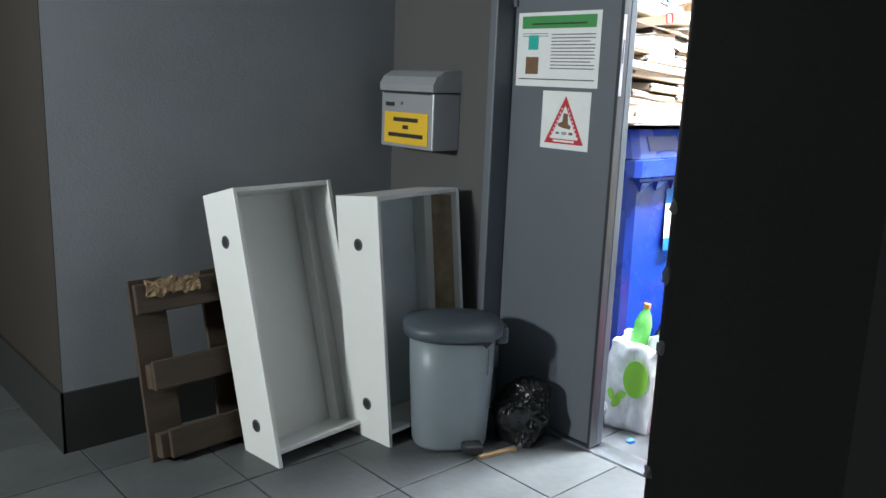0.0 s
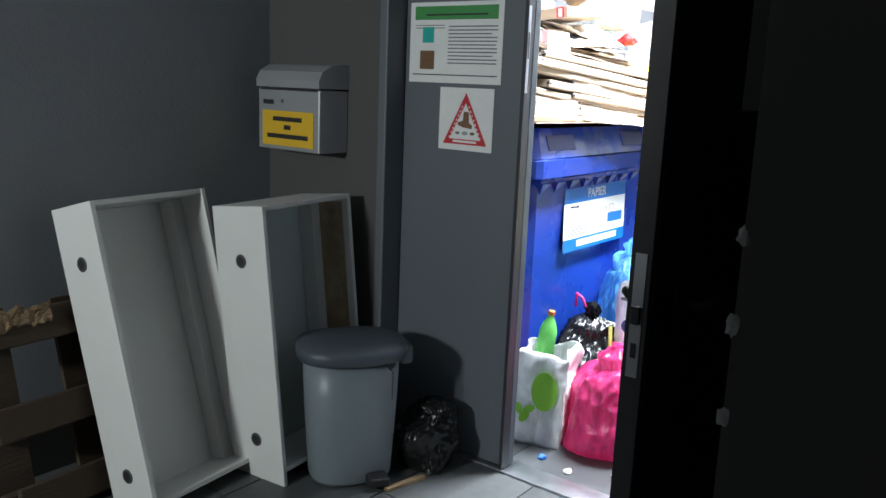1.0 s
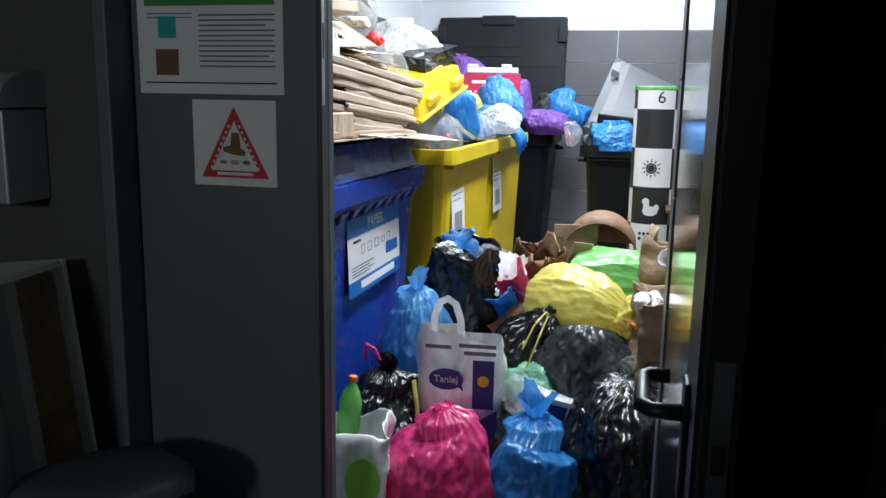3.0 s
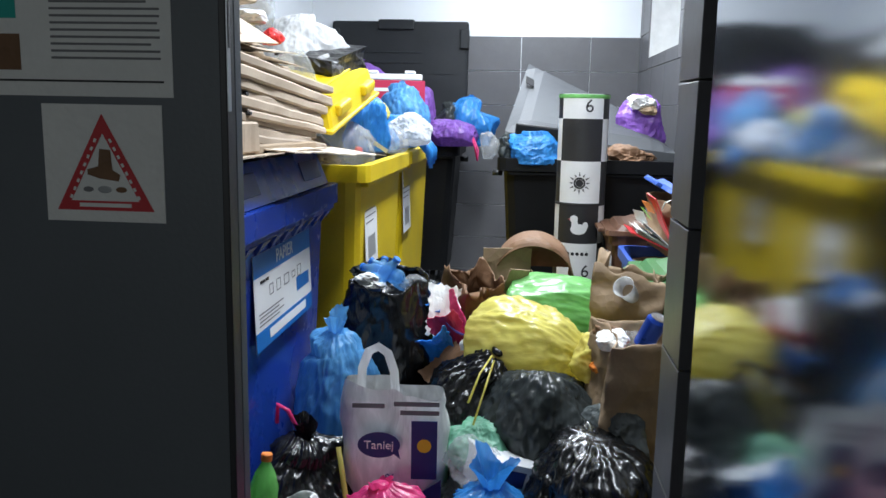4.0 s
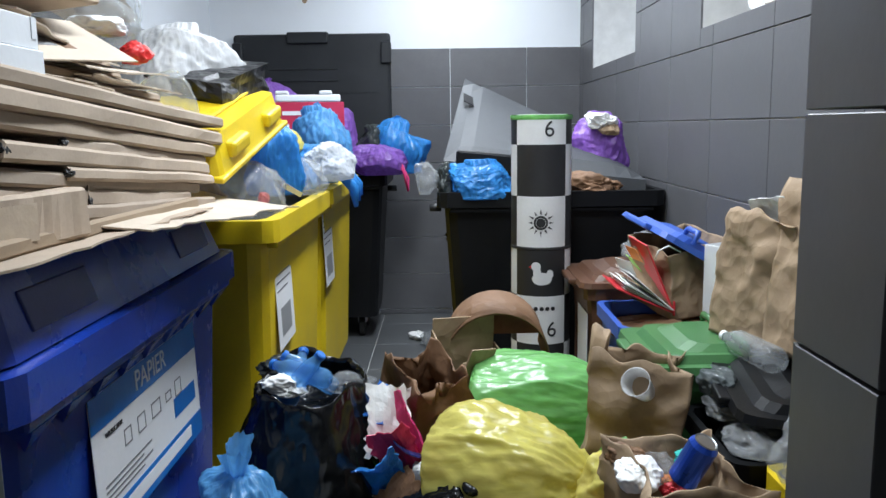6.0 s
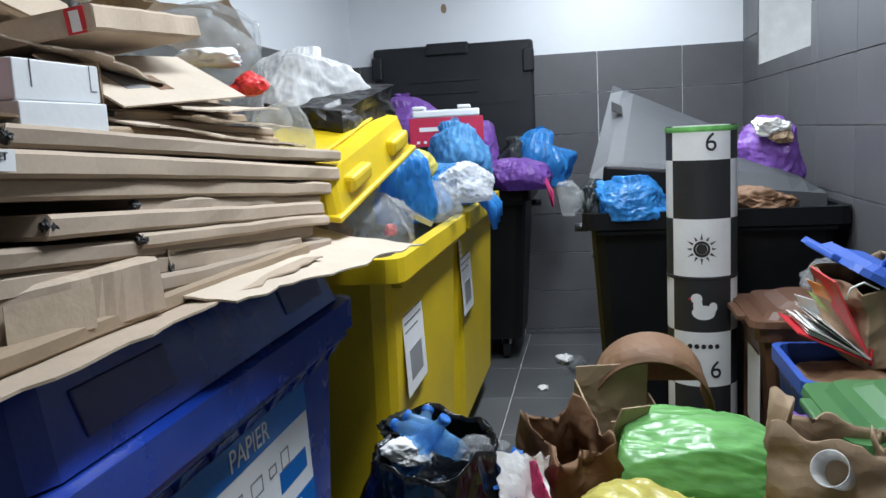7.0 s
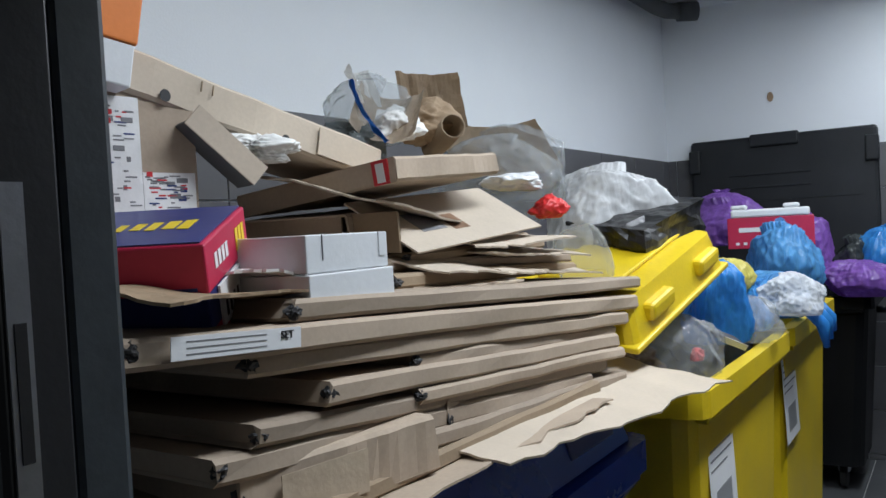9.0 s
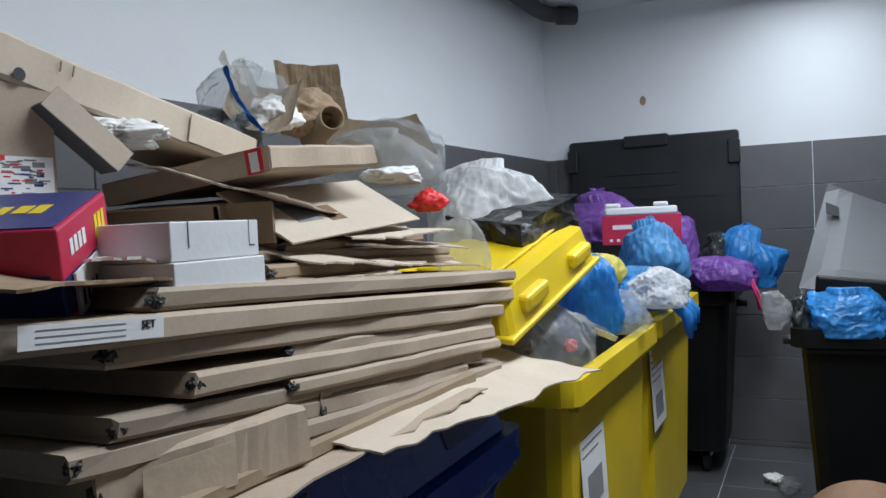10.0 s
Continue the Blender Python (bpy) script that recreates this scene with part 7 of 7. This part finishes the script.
# ---- rubbish on the small bins ----
fo = thing("ring_binder", pose(8.36, 3.79, 0.862), "red office binder stuffed with papers, half open", "binder")
cv = part("cover", boxed(-0.13, 0.14, 0.0, 0.22, -0.003, 0.003, bevel=0.001), M["ink_red"], fo, "red cover")
cv.matrix_basis = pose(0, 0, 0, 24)
cv = part("cover", boxed(-0.13, 0.14, 0.0, 0.26, -0.003, 0.003, bevel=0.001), M["ink_red"], fo, "red cover")
cv.matrix_basis = pose(0, 0, 0.004, 67)
part("spine", boxed(-0.13, 0.14, -0.006, 0.0, -0.012, 0.04, bevel=0.002), M["ink_red"], fo, "red spine")
for k in range(7):
    pg = part("paper_sheet", boxed(-0.125, 0.12, 0.01, 0.19 + 0.008 * (k % 3), 0, 0.002), M["paper"], fo)
    pg.matrix_basis = pose(-0.004 * k, 0, 0.006, 25 + 2.2 * k + (4 if k > 3 else 0), 0, 1.5 * (k % 3) - 1)
for k, (dx, dy, dz, mm) in enumerate(((-0.06, 0.13, 0.17, "leaf_green"), (0.02, 0.11, 0.19, "ink_orange"), (-0.02, 0.15, 0.15, "paper_white"))):
    sc_ = part("leaflet", boxed(-0.05, 0.05, -0.03, 0.03, 0, 0.0015), M[mm], fo, "printed leaflet between the papers")
    sc_.matrix_basis = pose(dx, dy, dz, 52 + 6 * k, 0, 10 * k)
PB = paper_bag("paper_bag", "brown paper carrier lying on the blue bin's papers", 8.42, 3.70, 0.86, 0.30, 0.26, 0.25, 501, M["kraft"], (-8, -6, 14), 0.02, 0.12, rim=0.01)
bm = bmesh.new()
tube_along(bm, [(-0.14, 0.08, 0.25), (-0.15, 0.13, 0.285), (-0.15, 0.17, 0.275), (-0.14, 0.18, 0.24)], 0.003, 6)
part("cord_handle", bm, M["paper"], PB, "white cord handle", smooth=True)
ml = thing("box", pose(8.20, 3.57, 0.86, 0, 0, 30), "white carton with pink lettering on the small bins", "box")
part("box_body", boxed(-0.075, 0.075, -0.05, 0.10, 0, 0.25, bevel=0.003), M["paper_white"], ml)
part("top_print", boxed(-0.07, 0.07, -0.045, 0.095, 0.2502, 0.251), M["mail_grey"], ml, "grey printed top")
for k, (z, mm, w0, hh) in enumerate(((0.165, "film_purple", 0.12, 0.04), (0.135, "leaf_green", 0.10, 0.014), (0.112, "leaf_green", 0.08, 0.012), (0.09, "mail_grey", 0.07, 0.008), (0.03, "film_pink", 0.06, 0.008), (0.012, "film_pink", 0.08, 0.006))):
    part("print_bar", boxed(-0.0765, -0.0752, 0.092 - w0, 0.092, z, z + hh), M[mm], ml)
bl = thing("bin_lid", pose(8.47, 3.68, 1.045, 30, -4, 6), "blue wheelie-bin lid pushed open by rubbish", "lid")
part("shell", bin_lid_mesh(0.46, 0.40), M["blue_lid"], bl)
loop_grip(bl, M["blue_lid"], -0.17, 0.10, 0.03, 0.05)
loop_grip(bl, M["blue_lid"], 0.12, -0.05, 0.03, 0.08)
SMALL = [
    ("clear plastic cup under the blue lid", "film_clear", 8.84, 3.76, 1.0, 0.16, 0.16, 0.14),
    ("crumpled dark film on the black bin", "film_grey", 7.56, 3.86, 0.83, 0.20, 0.10, 0.08),
    ("pale plastic wrap spilling from the black bin", "film_clear", 7.48, 3.86, 0.78, 0.16, 0.10, 0.06),

    ("waste showing in the black bin", "film_dark", 7.42, 3.70, 0.74, 0.36, 0.38, 0.14),
    ("waste showing in the blue bin", "kraft_brown", 8.29, 3.77, 0.78, 0.40, 0.42, 0.12),
    ("waste showing in the yellow bin", "film_white", 7.0, 3.68, 0.74, 0.34, 0.36, 0.16),
    ("clear film hanging over the black bin", "film_clear", 7.28, 3.88, 0.77, 0.18, 0.12, 0.06),
    ("dark green bottle-like film by the paper bags", "film_dark", 7.50, 3.62, 0.93, 0.16, 0.12, 0.12),
    ("clear plastic tub on top of the yellow bin", "film_clear", 7.08, 3.80, 0.83, 0.22, 0.18, 0.20),
    ("yellow wrapper on the black lid", "ink_yellow", 7.30, 3.60, 0.92, 0.12, 0.08, 0.06),

    ("purple scrap behind the green sack", "film_purple", 7.86, 4.08, 0.80, 0.12, 0.10, 0.08),
]
for k, (lab_, mm, x, y, z, a, b_, c) in enumerate(SMALL):
    crumple("packaging", lab_, M[mm], x, y, z, a, b_, c, 520 + k, "packaging", 0.45, 3)
bottle("clear plastic bottle on the black bin", M["bottle_clear"], pose(7.48, 3.73, 0.905, 90, 0, 100), 0.28, 0.038, "paper_white")
# scraps on the floor
for k, (x, y, mm, s) in enumerate(((11.15, 4.80, "paper", 0.16), (11.0, 4.72, "film_clear", 0.2), (10.55, 4.92, "paper", 0.07), (9.6, 4.86, "paper", 0.08), (9.2, 4.95, "film_clear", 0.16), (9.0, 4.82, "paper", 0.1), (8.8, 4.9, "kraft", 0.1), (10.0, 4.80, "paper_white", 0.05), (9.3, 4.72, "bottle_blue", 0.12), (8.7, 4.72, "film_clear", 0.2), (8.6, 5.0, "film_blue", 0.14), (8.9, 4.6, "ink_red", 0.05))):
    crumple("litter", "scrap of litter on the tiled floor", M[mm], x, y, s * 0.16, s, s * 0.8, s * 0.5, 560 + k, "litter", 0.6, 2, group="litter on the floor")
for k, (x, y, mm) in enumerate(((6.34, 5.0, "ink_blue"), (6.40, 4.70, "paper"), (6.30, 4.86, "paper"))):
    crumple("litter", "small scrap of litter by the threshold", M[mm], x, y, 0.006, 0.04, 0.03, 0.02, 580 + k, "litter", 0.4, 2, group="litter on the floor")
nz_ = crumple("packaging", "white wrapped bundle in the wall opening", M["paper_white"], 8.55, 3.36, 2.0, 0.24, 0.16, 0.20, 590, "packaging", 0.3, 3)
ragged_sheet("cardboard_sheet", "piece of cardboard in the wall opening", pose(8.15, 3.36, 1.94, 0, 0, 5), 0.40, 0.2, 591, "card", 0.01)
# marks on the white wall
nl = part("wall_hole", (lambda b: (bmesh.ops.create_circle(b, cap_ends=True, segments=14, radius=1, matrix=pose(0, 0, 0, 0, -90, 0) @ Matrix.Diagonal((0.035, 0.022, 1, 1))), b)[1])(bmesh.new()), M["kraft"])
nl.matrix_world = pose(11.947, 5.668, 2.53)
tagged(nl, "hole broken in the white plaster", "hole", kind="structure")

# ---- tiles ----
TILE_MESH = {}


def slab_mesh(sx, sy, th, material, edge=0.0015):
    key = (round(sx, 3), round(sy, 3), th, material)
    if key not in TILE_MESH:
        bm = bmesh.new()
        rings = [[bm.verts.new((x, y, z)) for x, y in ((e, e), (sx - e, e), (sx - e, sy - e), (e, sy - e))] for z, e in ((0, 0), (th - edge, 0), (th, edge))]
        for a, b in zip(rings, rings[1:]):
            for i in range(4):
                bm.faces.new((a[i], a[(i + 1) % 4], b[(i + 1) % 4], b[i]))
        bm.faces.new(rings[-1])
        me = bpy.data.meshes.new("tile")
        bm.to_mesh(me)
        bm.free()
        me.materials.append(M[material])
        TILE_MESH[key] = me
    return TILE_MESH[key]


def tiling(parent, m, us, vs, th, material, holes=(), gap=0.005, name="tile"):
    """Tiles between the joints us and vs on the plane m (x along, y up, z out)."""
    for u0, u1 in zip(us, us[1:]):
        for v0, v1 in zip(vs, vs[1:]):
            rects = [(u0, u1, v0, v1)]
            for h in holes:
                nxt = []
                for a, b, c, d in rects:
                    if b <= h[0] or a >= h[1] or d <= h[2] or c >= h[3]:
                        nxt.append((a, b, c, d))
                        continue
                    if a < h[0]:
                        nxt.append((a, h[0], c, d))
                    if b > h[1]:
                        nxt.append((h[1], b, c, d))
                    a2, b2 = max(a, h[0]), min(b, h[1])
                    if c < h[2]:
                        nxt.append((a2, b2, c, h[2]))
                    if d > h[3]:
                        nxt.append((a2, b2, h[3], d))
                rects = nxt
            for a, b, c, d in rects:
                if b - a < 0.02 or d - c < 0.02:
                    continue
                ob = new(name, slab_mesh(b - a - gap, d - c - gap, th, material))
                ob.parent = parent
                ob.matrix_basis = m @ pose(a + gap / 2, c + gap / 2, 0)


def joints(start, step, lo, hi):
    k0 = math.ceil((lo - start) / step + 0.02)
    out = [lo]
    while start + k0 * step < hi - 0.02:
        out.append(start + k0 * step)
        k0 += 1
    return out + [hi]


ROWS_Z = joints(2.14, 0.30, 0.0, 2.14)
TALL_Z = joints(2.14, 0.30, 0.0, ROOM_Z)
tiling(wall_east, Matrix(((0, 0, -1, ROOM_X1), (-1, 0, 0, 0), (0, 1, 0, 0), (0, 0, 0, 1))), [-v for v in reversed(joints(4.536, 0.606, ROOM_Y0, ROOM_Y1))], ROWS_Z, 0.009, "tile")
tiling(wall_north, Matrix(((1, 0, 0, 0), (0, 0, -1, ROOM_Y1), (0, 1, 0, 0), (0, 0, 0, 1))), joints(8.16, 0.606, ROOM_X0, ROOM_X1), ROWS_Z, 0.009, "tile")
tiling(wall_south, Matrix(((-1, 0, 0, 0), (0, 0, 1, ROOM_Y0), (0, 1, 0, 0), (0, 0, 0, 1))), [-v for v in reversed(joints(8.16, 0.606, ROOM_X0, ROOM_X1))], TALL_Z, 0.009, "tile", [(-h[1], -h[0], h[2], h[3]) for h in NICHES])
# tiled reveal of the door pier
tiling(wall_door, Matrix(((-1, 0, 0, 0), (0, 0, 1, DOOR_Y0 - 0.10), (0, 1, 0, 0), (0, 0, 0, 1))), [-ROOM_X0, -6.26], ROWS_Z, 0.098, "tile")
tiling(wall_door, Matrix(((0, 0, 1, ROOM_X0), (1, 0, 0, 0), (0, 1, 0, 0), (0, 0, 0, 1))), [ROOM_Y0, 4.143], ROWS_Z, 0.009, "tile")
tiling(floor_room, pose(0, 0, -0.006), joints(6.8, 0.6, 6.24, ROOM_X1), joints(3.9, 0.6, ROOM_Y0, ROOM_Y1), 0.006, "floor_tile", name="floor_tile")
tiling(floor_corridor, pose(0, 0, -0.006), joints(4.9, 0.4, 2.9, 6.12), joints(5.3, 0.4, 2.6, 8.2), 0.006, "floor_stone", gap=0.006, name="floor_tile")
